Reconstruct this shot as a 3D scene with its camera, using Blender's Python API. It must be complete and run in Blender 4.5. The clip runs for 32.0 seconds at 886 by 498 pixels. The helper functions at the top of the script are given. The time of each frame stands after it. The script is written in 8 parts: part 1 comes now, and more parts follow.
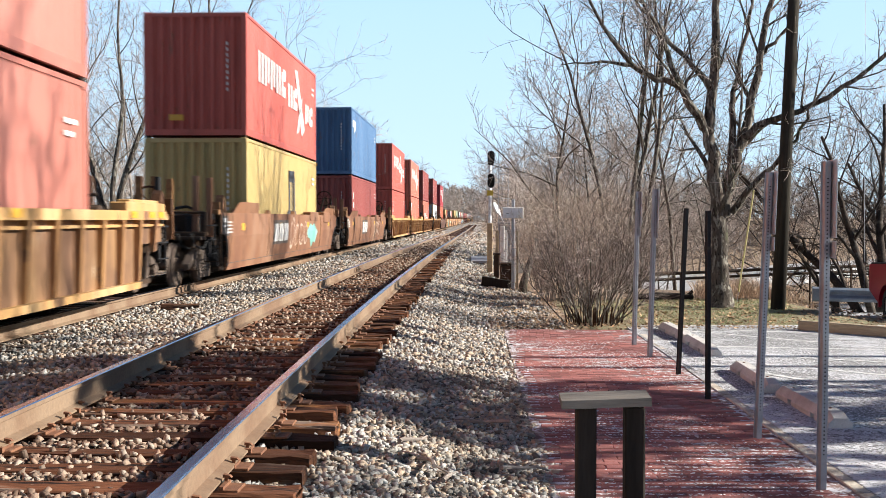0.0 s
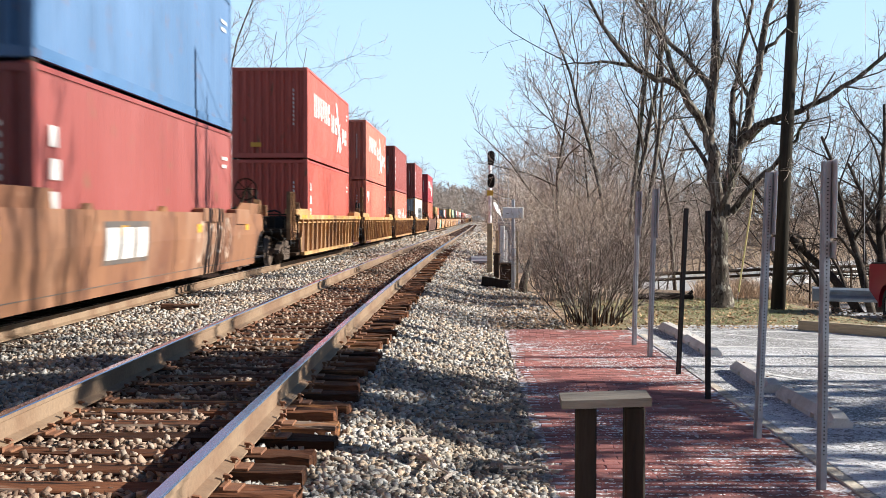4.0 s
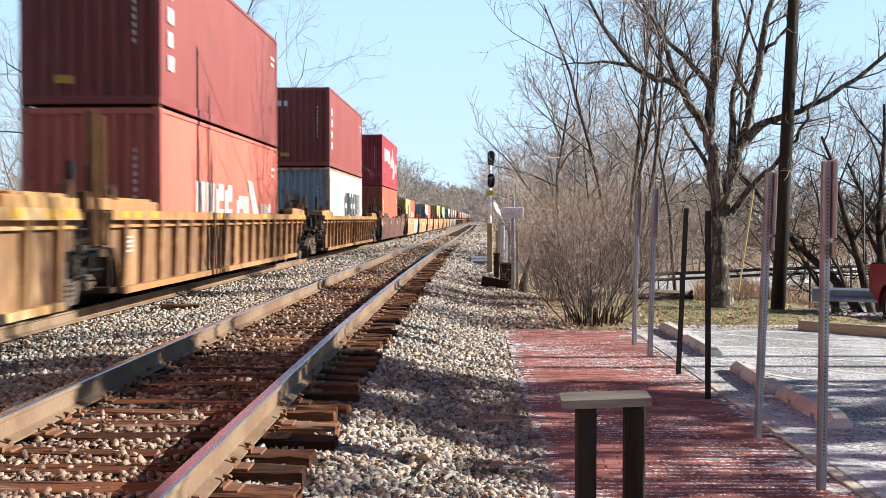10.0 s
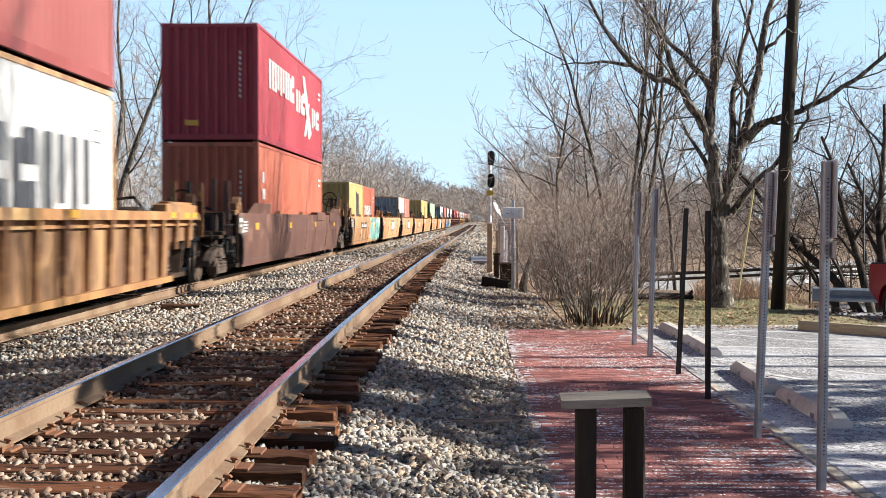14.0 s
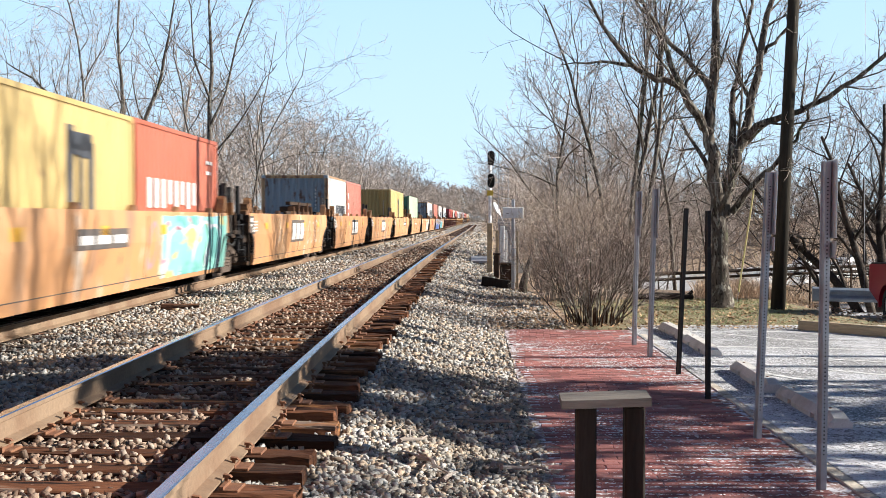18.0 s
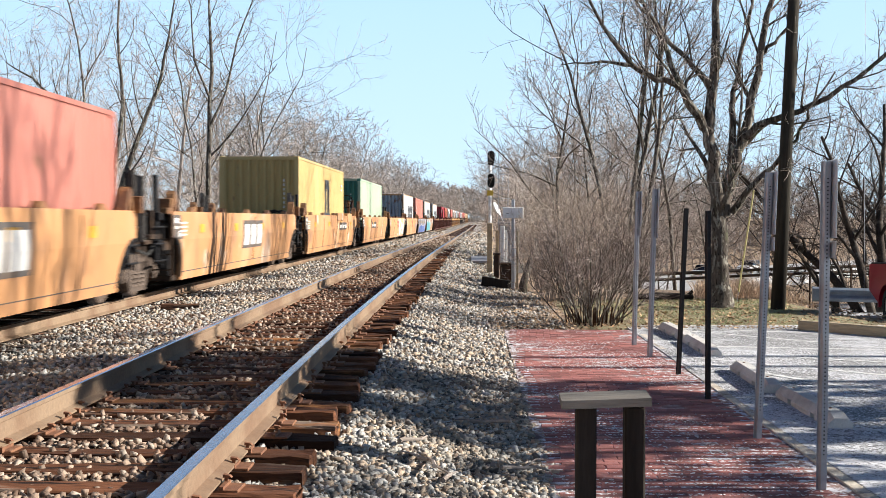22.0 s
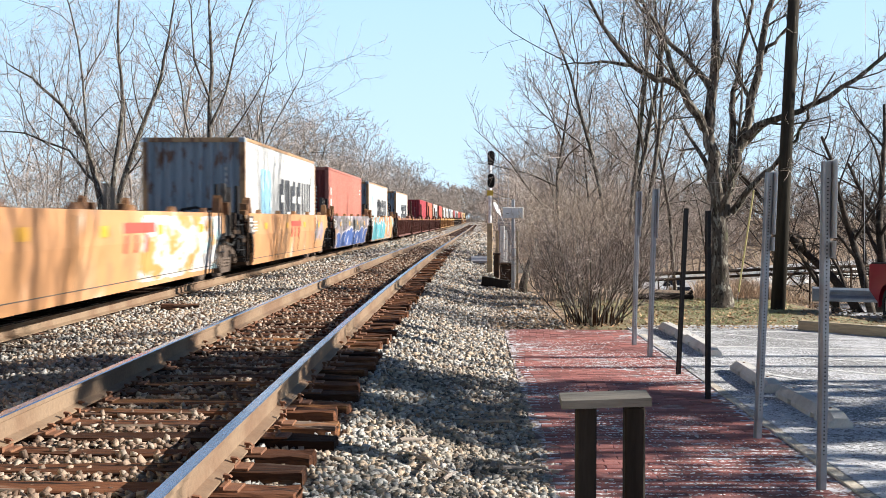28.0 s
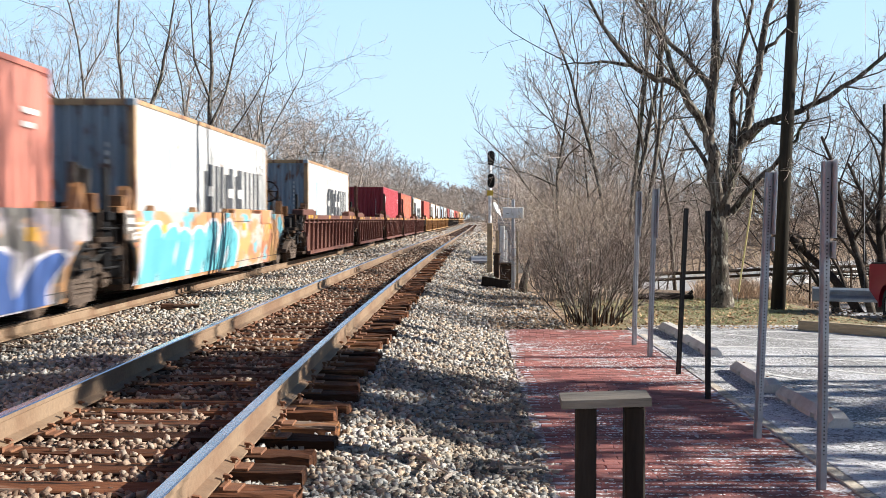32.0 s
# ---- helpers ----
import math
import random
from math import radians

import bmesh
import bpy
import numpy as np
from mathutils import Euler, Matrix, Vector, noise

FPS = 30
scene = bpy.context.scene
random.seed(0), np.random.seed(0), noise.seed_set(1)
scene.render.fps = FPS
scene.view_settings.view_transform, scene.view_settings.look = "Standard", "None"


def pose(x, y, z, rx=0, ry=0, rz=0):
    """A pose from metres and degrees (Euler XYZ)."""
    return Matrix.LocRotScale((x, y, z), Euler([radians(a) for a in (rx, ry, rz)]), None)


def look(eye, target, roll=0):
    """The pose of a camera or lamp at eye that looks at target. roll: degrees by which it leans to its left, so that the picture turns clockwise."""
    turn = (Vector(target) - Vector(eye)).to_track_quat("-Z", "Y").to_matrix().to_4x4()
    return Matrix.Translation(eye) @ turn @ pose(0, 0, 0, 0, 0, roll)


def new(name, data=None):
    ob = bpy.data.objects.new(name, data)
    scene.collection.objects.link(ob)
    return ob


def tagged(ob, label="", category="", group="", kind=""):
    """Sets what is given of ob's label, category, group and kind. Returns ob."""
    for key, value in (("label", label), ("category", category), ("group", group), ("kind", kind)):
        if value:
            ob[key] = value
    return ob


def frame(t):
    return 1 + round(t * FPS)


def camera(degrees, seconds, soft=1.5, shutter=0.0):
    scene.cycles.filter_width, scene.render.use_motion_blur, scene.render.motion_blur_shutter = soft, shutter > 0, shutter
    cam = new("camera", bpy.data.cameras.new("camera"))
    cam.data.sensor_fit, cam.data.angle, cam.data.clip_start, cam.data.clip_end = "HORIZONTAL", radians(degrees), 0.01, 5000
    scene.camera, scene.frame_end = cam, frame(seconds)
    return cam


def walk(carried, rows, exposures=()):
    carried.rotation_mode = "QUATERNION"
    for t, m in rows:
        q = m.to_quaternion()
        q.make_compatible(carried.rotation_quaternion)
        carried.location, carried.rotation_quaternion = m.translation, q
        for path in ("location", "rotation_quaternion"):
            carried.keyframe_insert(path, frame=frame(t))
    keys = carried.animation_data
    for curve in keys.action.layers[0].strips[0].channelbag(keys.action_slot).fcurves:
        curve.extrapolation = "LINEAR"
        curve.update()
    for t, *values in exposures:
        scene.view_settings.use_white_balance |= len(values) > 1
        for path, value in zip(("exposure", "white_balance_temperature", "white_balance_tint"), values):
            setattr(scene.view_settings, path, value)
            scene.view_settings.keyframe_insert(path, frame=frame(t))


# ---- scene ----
EXPOSURE, SKY_STRENGTH, SUN_STRENGTH = 1.12, 0.05, 5.0
# ---------------------------------------------------------------- camera
EYE_Z = 1.75
cam = camera(41.0, 32.0, soft=0.75, shutter=1.0)
CAM_POSE = pose(0, 0, EYE_Z, 90 - 1.453, 0, 1.421)
walk(cam, [(0, CAM_POSE), (32, CAM_POSE)], exposures=[(0, EXPOSURE), (32, EXPOSURE)])

# ---------------------------------------------------------------- sky and sun
SUN_ELEV, SUN_SIDE = radians(26), radians(1)
TO_SUN = Vector((math.cos(SUN_ELEV) * math.cos(SUN_SIDE), math.cos(SUN_ELEV) * math.sin(SUN_SIDE), math.sin(SUN_ELEV)))
world = bpy.data.worlds.new("winter_sky")
scene.world = world
world.use_nodes = True
sky = world.node_tree.nodes.new("ShaderNodeTexSky")
sky.sky_type, sky.sun_disc = "NISHITA", False
sky.sun_elevation, sky.sun_rotation = SUN_ELEV, math.pi / 2 - SUN_SIDE
sky.air_density, sky.dust_density, sky.ozone_density = 0.55, 0.0, 3.0
# pale winter haze, thickest near the horizon and gone half way up
wn, wl = world.node_tree.nodes, world.node_tree.links
coord, split, fade, haze = wn.new("ShaderNodeTexCoord"), wn.new("ShaderNodeSeparateXYZ"), wn.new("ShaderNodeMapRange"), wn.new("ShaderNodeMix")
fade.interpolation_type = "SMOOTHERSTEP"
fade.inputs["From Min"].default_value, fade.inputs["From Max"].default_value = 0.15, 0.45
fade.inputs["To Min"].default_value, fade.inputs["To Max"].default_value = 0.9, 0.0
tint = wn.new("ShaderNodeMix")
tint.data_type, haze.data_type = "RGBA", "RGBA"
tone = wn.new("ShaderNodeMapRange")
tone.inputs["From Min"].default_value, tone.inputs["From Max"].default_value = 0.0, 0.2
tint.inputs["A"].default_value, tint.inputs["B"].default_value = (7.3, 9.6, 11.3, 1), (5.7, 8.7, 11.9, 1)
wl.new(coord.outputs["Generated"], split.inputs["Vector"])
wl.new(split.outputs["Z"], fade.inputs["Value"])
wl.new(split.outputs["Z"], tone.inputs["Value"])
wl.new(tone.outputs["Result"], tint.inputs["Factor"])
wl.new(fade.outputs["Result"], haze.inputs["Factor"])
wl.new(sky.outputs["Color"], haze.inputs["A"])
wl.new(tint.outputs["Result"], haze.inputs["B"])
wl.new(haze.outputs["Result"], wn["Background"].inputs["Color"])
world.node_tree.nodes["Background"].inputs["Strength"].default_value = SKY_STRENGTH
sun = new("sun", bpy.data.lights.new("sun", "SUN"))
sun.data.energy, sun.data.angle, sun.data.color = SUN_STRENGTH, radians(0.53), (1.0, 0.94, 0.85)
sun.matrix_world = look(TO_SUN * 50, (0, 0, 0))
# ---------------------------------------------------------------- materials
def mat(name, base, rough=0.6, metal=0.0, spots=None, spot_scale=4.0, spot_low=0.5, spot_high=0.7, grain=0.15, grain_scale=60.0,
        bump=0.0, bump_scale=80.0, per_object=0.0, per_island=0.0, layers=(), stretch=(1, 1, 1), coat=0.0, spec=0.5, sorts=()):
    """A surface: a base colour with fine grain, stains of a second colour, further layers of (colour, scale, low, high), a bump,
    and a change of value from piece to piece."""
    m = bpy.data.materials.new(name)
    m.use_nodes = True
    nt = m.node_tree
    bsdf = nt.nodes["Principled BSDF"]
    bsdf.inputs["Roughness"].default_value = rough
    bsdf.inputs["Metallic"].default_value = metal
    bsdf.inputs["Specular IOR Level"].default_value = spec
    bsdf.inputs["Coat Weight"].default_value = coat
    tc = nt.nodes.new("ShaderNodeTexCoord")
    mp = nt.nodes.new("ShaderNodeMapping")
    mp.inputs["Scale"].default_value = stretch
    nt.links.new(tc.outputs["Object"], mp.inputs["Vector"])
    info = nt.nodes.new("ShaderNodeObjectInfo")
    shift = nt.nodes.new("ShaderNodeVectorMath")
    shift.operation = "MULTIPLY_ADD"
    shift.inputs[1].default_value = (37.0, 17.0, 29.0)
    nt.links.new(info.outputs["Random"], shift.inputs[0])
    nt.links.new(mp.outputs["Vector"], shift.inputs[2])
    where = shift.outputs["Vector"]

    def noise_at(scale, detail=4.0, rough_=0.6):
        n = nt.nodes.new("ShaderNodeTexNoise")
        n.inputs["Scale"].default_value, n.inputs["Detail"].default_value, n.inputs["Roughness"].default_value = scale, detail, rough_
        nt.links.new(where, n.inputs["Vector"])
        return n.outputs["Fac"]

    def ramp(fac, low, high):
        r = nt.nodes.new("ShaderNodeMapRange")
        r.inputs["From Min"].default_value, r.inputs["From Max"].default_value = low, high
        nt.links.new(fac, r.inputs["Value"])
        return r.outputs["Result"]

    def mix(fac, a, b, blend="MIX"):
        x = nt.nodes.new("ShaderNodeMix")
        x.data_type, x.blend_type = "RGBA", blend
        if isinstance(fac, float):
            x.inputs["Factor"].default_value = fac
        else:
            nt.links.new(fac, x.inputs["Factor"])
        for sock, v in ((x.inputs["A"], a), (x.inputs["B"], b)):
            if isinstance(v, tuple):
                sock.default_value = (*v, 1)
            else:
                nt.links.new(v, sock)
        return x.outputs["Result"]

    col = base
    if spots:
        col = mix(ramp(noise_at(spot_scale), spot_low, spot_high), col, spots)
    for colour, scale, low, high in layers:
        col = mix(ramp(noise_at(scale), low, high), col, colour)
    g = ramp(noise_at(grain_scale, 6.0, 0.7), 0.25, 0.75)
    dark = mix(g, (1 - grain,) * 3, (1 + grain,) * 3)
    col = mix(1.0, col, dark, "MULTIPLY")
    for amount, out in ((per_object, info.outputs["Random"]), (per_island, None)):
        if amount:
            if out is None:
                geo = nt.nodes.new("ShaderNodeNewGeometry")
                out = geo.outputs["Random Per Island"]
            r = nt.nodes.new("ShaderNodeMapRange")
            r.inputs["To Min"].default_value, r.inputs["To Max"].default_value = 1 - amount, 1 + amount
            nt.links.new(out, r.inputs["Value"])
            col = mix(1.0, col, r.outputs["Result"], "MULTIPLY")
    if sorts:      # sorts of stone, picked piece by piece
        geo = nt.nodes.new("ShaderNodeNewGeometry")
        wn_ = nt.nodes.new("ShaderNodeTexWhiteNoise")
        wn_.noise_dimensions = "1D"
        nt.links.new(geo.outputs["Random Per Island"], wn_.inputs["W"])
        for colour, share in sorts:
            r = nt.nodes.new("ShaderNodeMath")
            r.operation = "LESS_THAN"
            r.inputs[1].default_value = share
            nt.links.new(wn_.outputs["Value"], r.inputs[0])
            col = mix(r.outputs["Value"], col, mix(1.0, dark, colour, "MULTIPLY"))
    if isinstance(col, tuple):
        bsdf.inputs["Base Color"].default_value = (*col, 1)
    else:
        nt.links.new(col, bsdf.inputs["Base Color"])
    if bump:
        b = nt.nodes.new("ShaderNodeBump")
        b.inputs["Strength"].default_value, b.inputs["Distance"].default_value = bump, 0.02
        nt.links.new(noise_at(bump_scale, 5.0), b.inputs["Height"])
        nt.links.new(b.outputs["Normal"], bsdf.inputs["Normal"])
    return m


def paint_mat(name, base, rust=0.62):
    """Container paint: faded patches, rust specks and dirty streaks that run down."""
    faded = tuple(min(1, c * 1.15 + 0.02) for c in base)
    return mat(name, base, 0.5, 0, faded, 0.5, 0.4, 0.7, 0.06, 14, layers=(((0.16, 0.07, 0.035), 5.0, rust, rust + 0.1),
               (tuple(c * 0.72 for c in base), 1.6, 0.55, 0.8)), stretch=(1, 1, 0.35), bump=0.06, bump_scale=5)


STONE = mat("ballast_stone", (0.365, 0.352, 0.325), 0.9, 0, (0.225, 0.192, 0.15), 1.2, 0.48, 0.68, 0.25, 40, 0.4, 60, per_island=0.42, sorts=(((0.39, 0.305, 0.225), 0.42), ((0.36, 0.235, 0.145), 0.14), ((0.47, 0.45, 0.41), 0.13), ((0.18, 0.135, 0.10), 0.14), ((0.09, 0.08, 0.07), 0.05)))
STONE_RUSTY = mat("ballast_between_rails", (0.28, 0.205, 0.152), 0.9, 0, (0.165, 0.095, 0.062), 1.5, 0.44, 0.64, 0.25, 40, 0.4, 60, per_island=0.45, sorts=(((0.37, 0.305, 0.245), 0.32), ((0.12, 0.075, 0.05), 0.12)))
BED = mat("ballast_bed", (0.29, 0.275, 0.25), 0.95, 0, (0.23, 0.205, 0.18), 9.0, 0.45, 0.55, 0.6, 34, 1.0, 22, layers=(((0.45, 0.435, 0.41), 17.0, 0.52, 0.62),))
# bed under the near stones: shade of the gaps put into a dark colour
BED_SHADED = mat("ballast_gap_shade", (0.095, 0.088, 0.078), 0.95, 0, (0.06, 0.053, 0.046), 9.0, 0.45, 0.55, 0.6, 34, 1.0, 22, layers=(((0.13, 0.125, 0.117), 17.0, 0.52, 0.62),), spec=0.15)
TIE = mat("tie_wood", (0.115, 0.047, 0.024), 0.9, 0, (0.055, 0.026, 0.016), 3.0, 0.4, 0.6, 0.5, 42, 1.0, 30, per_object=0.55, layers=(((0.23, 0.105, 0.044), 4.0, 0.53, 0.64), ((0.17, 0.13, 0.10), 9.0, 0.61, 0.70), ((0.018, 0.011, 0.009), 14.0, 0.58, 0.63)), stretch=(0.12, 1, 1), spec=0.15)
TIE_FAR = mat("tie_wood_far", (0.13, 0.06, 0.035), 0.85, 0, (0.06, 0.035, 0.026), 3.0, 0.4, 0.6, 0.3, 30, per_island=0.4)
RUST = mat("rusty_steel", (0.16, 0.068, 0.035), 0.8, 0.1, (0.22, 0.10, 0.05), 9, 0.4, 0.6, 0.3, 60, 0.3, 90)
RAIL_SIDE = mat("weathered_rail_side", (0.231, 0.16, 0.102), 0.75, 0.1, (0.17, 0.102, 0.0612), 1.2, 0.42, 0.62, 0.2, 30, 0.15, 60)
# polished steel; the blue of the reflected sky is put into its colour
RAIL_TOP = mat("sky_tinted_rail_head", (0.46, 0.50, 0.62), 0.24, 1.0, (0.42, 0.40, 0.40), 3, 0.5, 0.7, 0.1, 30)
BRICK = mat("paving_brick", (0.345, 0.128, 0.108), 0.85, 0, (0.24, 0.088, 0.08), 2.5, 0.4, 0.6, 0.3, 70, 0.4, 110, per_object=0.35, layers=(((0.50, 0.40, 0.39), 2.2, 0.60, 0.72),))
BRICK_FAR = mat("paving_brick_rest", (0.345, 0.128, 0.108), 0.85, 0, (0.24, 0.088, 0.08), 1.3, 0.4, 0.6, 0.3, 70, 0.4, 110, per_island=0.35, layers=(((0.50, 0.40, 0.39), 2.2, 0.60, 0.72),))
MORTAR = mat("sandy_joint", (0.24, 0.15, 0.13), 0.95, 0, (0.62, 0.61, 0.65), 16.0, 0.48, 0.57, 0.3, 90, 0.4, 90, layers=(((0.14, 0.08, 0.07), 3.0, 0.57, 0.67),))
SALT = mat("salt_crumbs", (0.82, 0.82, 0.85), 0.9, 0, (0.68, 0.68, 0.70), 30, 0.4, 0.6, 0.1, 80)
CONCRETE = mat("concrete", (0.60, 0.585, 0.55), 0.9, 0, (0.46, 0.44, 0.405), 2.2, 0.45, 0.65, 0.2, 60, 0.3, 120)
EDGING = mat("sandy_edging_concrete", (0.60, 0.545, 0.46), 0.95, 0, (0.44, 0.38, 0.30), 3.5, 0.42, 0.62, 0.3, 60, 0.5, 90, layers=(((0.25, 0.19, 0.14), 7.0, 0.62, 0.70),))
ASPHALT = mat("worn_asphalt", (0.225, 0.223, 0.222), 0.92, 0, (0.16, 0.159, 0.158), 0.6, 0.42, 0.62, 0.35, 90, 0.4, 160, layers=(((0.40, 0.404, 0.416), 0.55, 0.46, 0.64), ((0.56, 0.57, 0.60), 1.1, 0.56, 0.68), ((0.74, 0.74, 0.77), 38.0, 0.55, 0.58), ((0.09, 0.088, 0.086), 24.0, 0.63, 0.66)))
ROAD_GREY = mat("plain_road_asphalt", (0.36, 0.36, 0.365), 0.9, 0, (0.29, 0.29, 0.29), 0.3, 0.42, 0.62, 0.2, 20)
LINE = mat("road_paint", (0.68, 0.68, 0.66), 0.8, 0, (0.30, 0.30, 0.30), 7, 0.5, 0.64, 0.2, 60)
GALV = mat("galvanised_steel", (0.37, 0.395, 0.43), 0.5, 0.65, (0.30, 0.30, 0.32), 5, 0.4, 0.65, 0.12, 40)
BLACK_STEEL = mat("black_painted_steel", (0.022, 0.022, 0.024), 0.5, 0.2, (0.05, 0.045, 0.04), 8, 0.55, 0.7, 0.2, 40, spec=0.15)
SIGN_BACK = mat("bare_sign_plate", (0.55, 0.55, 0.56), 0.45, 0.5, (0.45, 0.44, 0.44), 6, 0.45, 0.7, 0.08, 30)
SIGN_FACE = mat("bright_sign_sheeting", (0.74, 0.72, 0.71), 0.22, 0.75, (0.66, 0.63, 0.62), 6, 0.45, 0.7, 0.05, 30)
OLD_TIMBER = mat("weathered_dark_timber", (0.028, 0.0232, 0.0192), 0.9, 0, (0.036, 0.0304, 0.0256), 3, 0.4, 0.6, 0.35, 30, 0.4, 40, stretch=(1, 1, 0.1), spec=0.15)
GREY_TIMBER = mat("weathered_grey_board", (0.23, 0.212, 0.182), 0.9, 0, (0.15, 0.134, 0.115), 4, 0.4, 0.6, 0.3, 40, 0.4, 40, stretch=(0.12, 1, 1))
PALE_TIMBER = mat("pale_landscape_timber", (0.42, 0.33, 0.21), 0.9, 0, (0.30, 0.23, 0.15), 3, 0.4, 0.6, 0.25, 40, 0.3, 40, stretch=(0.15, 1, 1))
GRASS_SOIL = mat("winter_lawn_soil", (0.25, 0.245, 0.13), 0.95, 0, (0.17, 0.125, 0.075), 1.6, 0.42, 0.6, 0.4, 60, 0.8, 50, layers=(((0.22, 0.145, 0.085), 11.0, 0.54, 0.62),))
FOREST_SOIL = mat("leaf_litter", (0.27, 0.185, 0.12), 0.95, 0, (0.16, 0.115, 0.08), 0.8, 0.4, 0.6, 0.45, 30, 0.8, 20, layers=(((0.42, 0.31, 0.20), 5.0, 0.52, 0.66),))
GRASS_BLADE = mat("winter_grass_blade", (0.30, 0.34, 0.16), 0.8, 0, (0.42, 0.385, 0.23), 0.8, 0.48, 0.62, 0.2, 30, per_island=0.4)
REED = mat("dry_reed", (0.62, 0.47, 0.33), 0.85, 0, (0.50, 0.35, 0.235), 0.6, 0.4, 0.65, 0.2, 20, per_island=0.4)
DEAD_LEAF = mat("dead_leaf", (0.32, 0.19, 0.10), 0.85, 0, (0.42, 0.29, 0.17), 2, 0.4, 0.6, 0.2, 30, per_island=0.5)
BARK = mat("grey_brown_bark", (0.12, 0.10, 0.084), 0.95, 0, (0.055, 0.045, 0.037), 3.0, 0.42, 0.62, 0.5, 30, 1.0, 24, layers=(((0.25, 0.235, 0.20), 13.0, 0.53, 0.60), ((0.085, 0.09, 0.05), 3.0, 0.60, 0.72), ((0.022, 0.018, 0.015), 22.0, 0.57, 0.63)), stretch=(1, 1, 0.3), spec=0.2)
BARK_PALE = mat("pale_bark", (0.34, 0.295, 0.26), 0.95, 0, (0.21, 0.175, 0.15), 2.0, 0.4, 0.62, 0.3, 16, per_object=0.2, spec=0.2)
TWIG = mat("bare_twig", (0.41, 0.352, 0.31), 0.9, 0, (0.29, 0.24, 0.21), 0.7, 0.4, 0.6, 0.2, 9, per_object=0.25, spec=0.2)
BUSH_TWIG = mat("bush_twig", (0.36, 0.31, 0.275), 0.9, 0, (0.13, 0.098, 0.086), 2, 0.42, 0.58, 0.2, 9, per_island=0.5, spec=0.2)
STRAW_BRUSH = mat("straw_brush_twig", (0.58, 0.475, 0.38), 0.9, 0, (0.40, 0.315, 0.245), 2, 0.4, 0.6, 0.2, 9, per_island=0.35, spec=0.2)
DARK_TWIG = mat("dark_vine_twig", (0.12, 0.095, 0.082), 0.9, 0, (0.07, 0.053, 0.045), 0.9, 0.4, 0.6, 0.2, 9, per_object=0.2, spec=0.2)
NEEDLES = mat("evergreen_needles", (0.045, 0.07, 0.035), 0.8, 0, (0.07, 0.09, 0.04), 2, 0.4, 0.6, 0.2, 9, per_island=0.3, spec=0.2)
PALE_BRUSH = mat("pale_brush_twig", (0.42, 0.365, 0.325), 0.9, 0, (0.27, 0.22, 0.19), 2, 0.4, 0.6, 0.2, 9, per_island=0.35, spec=0.2)
BARK_DARK = mat("dark_damp_bark", (0.060, 0.048, 0.040), 0.95, 0, (0.032, 0.026, 0.022), 3.0, 0.42, 0.62, 0.5, 30, 1.0, 24, layers=(((0.12, 0.105, 0.09), 2.0, 0.56, 0.66),), spec=0.15)
POLE_WOOD = mat("utility_pole_wood", (0.056, 0.048, 0.036), 0.9, 0, (0.022, 0.019, 0.015), 2, 0.4, 0.6, 0.3, 30, 0.4, 40, layers=(((0.055, 0.066, 0.036), 1.5, 0.57, 0.78),), stretch=(1, 1, 0.1), spec=0.15)
DARK_STEEL = mat("dark_dirty_steel", (0.0413, 0.0315, 0.0263), 0.75, 0.2, (0.075, 0.0465, 0.03), 3, 0.42, 0.6, 0.3, 30, 0.2, 40, spec=0.15)
DUSTY_STEEL = mat("dusty_cast_steel", (0.105, 0.076, 0.058), 0.8, 0.1, (0.07, 0.048, 0.036), 3, 0.42, 0.62, 0.3, 30, 0.2, 40)
WHEEL_STEEL = mat("wheel_steel", (0.15, 0.11, 0.085), 0.6, 0.2, (0.10, 0.07, 0.052), 4, 0.4, 0.6, 0.2, 30)
RUSTY_PART = mat("rusty_casting", (0.085, 0.042, 0.024), 0.8, 0.1, (0.045, 0.025, 0.017), 4, 0.4, 0.6, 0.25, 30, spec=0.15)
AMBER_CAST = mat("rusty_amber_casting", (0.23, 0.11, 0.042), 0.75, 0, (0.11, 0.052, 0.027), 3.5, 0.40, 0.60, 0.25, 30)
POST_GREY = mat("weathered_grey_post", (0.17, 0.155, 0.14), 0.7, 0.2, (0.09, 0.07, 0.055), 3.0, 0.42, 0.62, 0.2, 30)
YELLOW_STICKER = mat("yellow_reflector", (0.60, 0.31, 0.02), 0.45, 0, (0.56, 0.32, 0.06), 8, 0.4, 0.7, 0.1, 30)
WHITE_PAINT = mat("white_stencil", (0.64, 0.63, 0.61), 0.6, 0, (0.6, 0.57, 0.53), 5, 0.5, 0.72, 0.1, 30)
DARK_PAINT = mat("dark_stencil", (0.045, 0.05, 0.06), 0.6, 0, (0.09, 0.09, 0.10), 5, 0.5, 0.72, 0.1, 30)
SKY_PAINT = mat("light_blue_paint", (0.32, 0.60, 0.76), 0.6, 0, (0.4, 0.62, 0.74), 5, 0.5, 0.72, 0.1, 30)
RED_PAINT = mat("red_panel_paint", (0.52, 0.07, 0.05), 0.6, 0, (0.4, 0.07, 0.05), 5, 0.5, 0.72, 0.1, 30)
CHAMBER_BLACK = mat("signal_black", (0.012, 0.012, 0.013), 0.6, 0, (0.03, 0.03, 0.03), 6, 0.5, 0.7, 0.1, 30, spec=0.15)
WHITE_METAL = mat("white_painted_metal", (0.78, 0.79, 0.80), 0.5, 0.0, (0.6, 0.59, 0.57), 6, 0.5, 0.72, 0.1, 30)
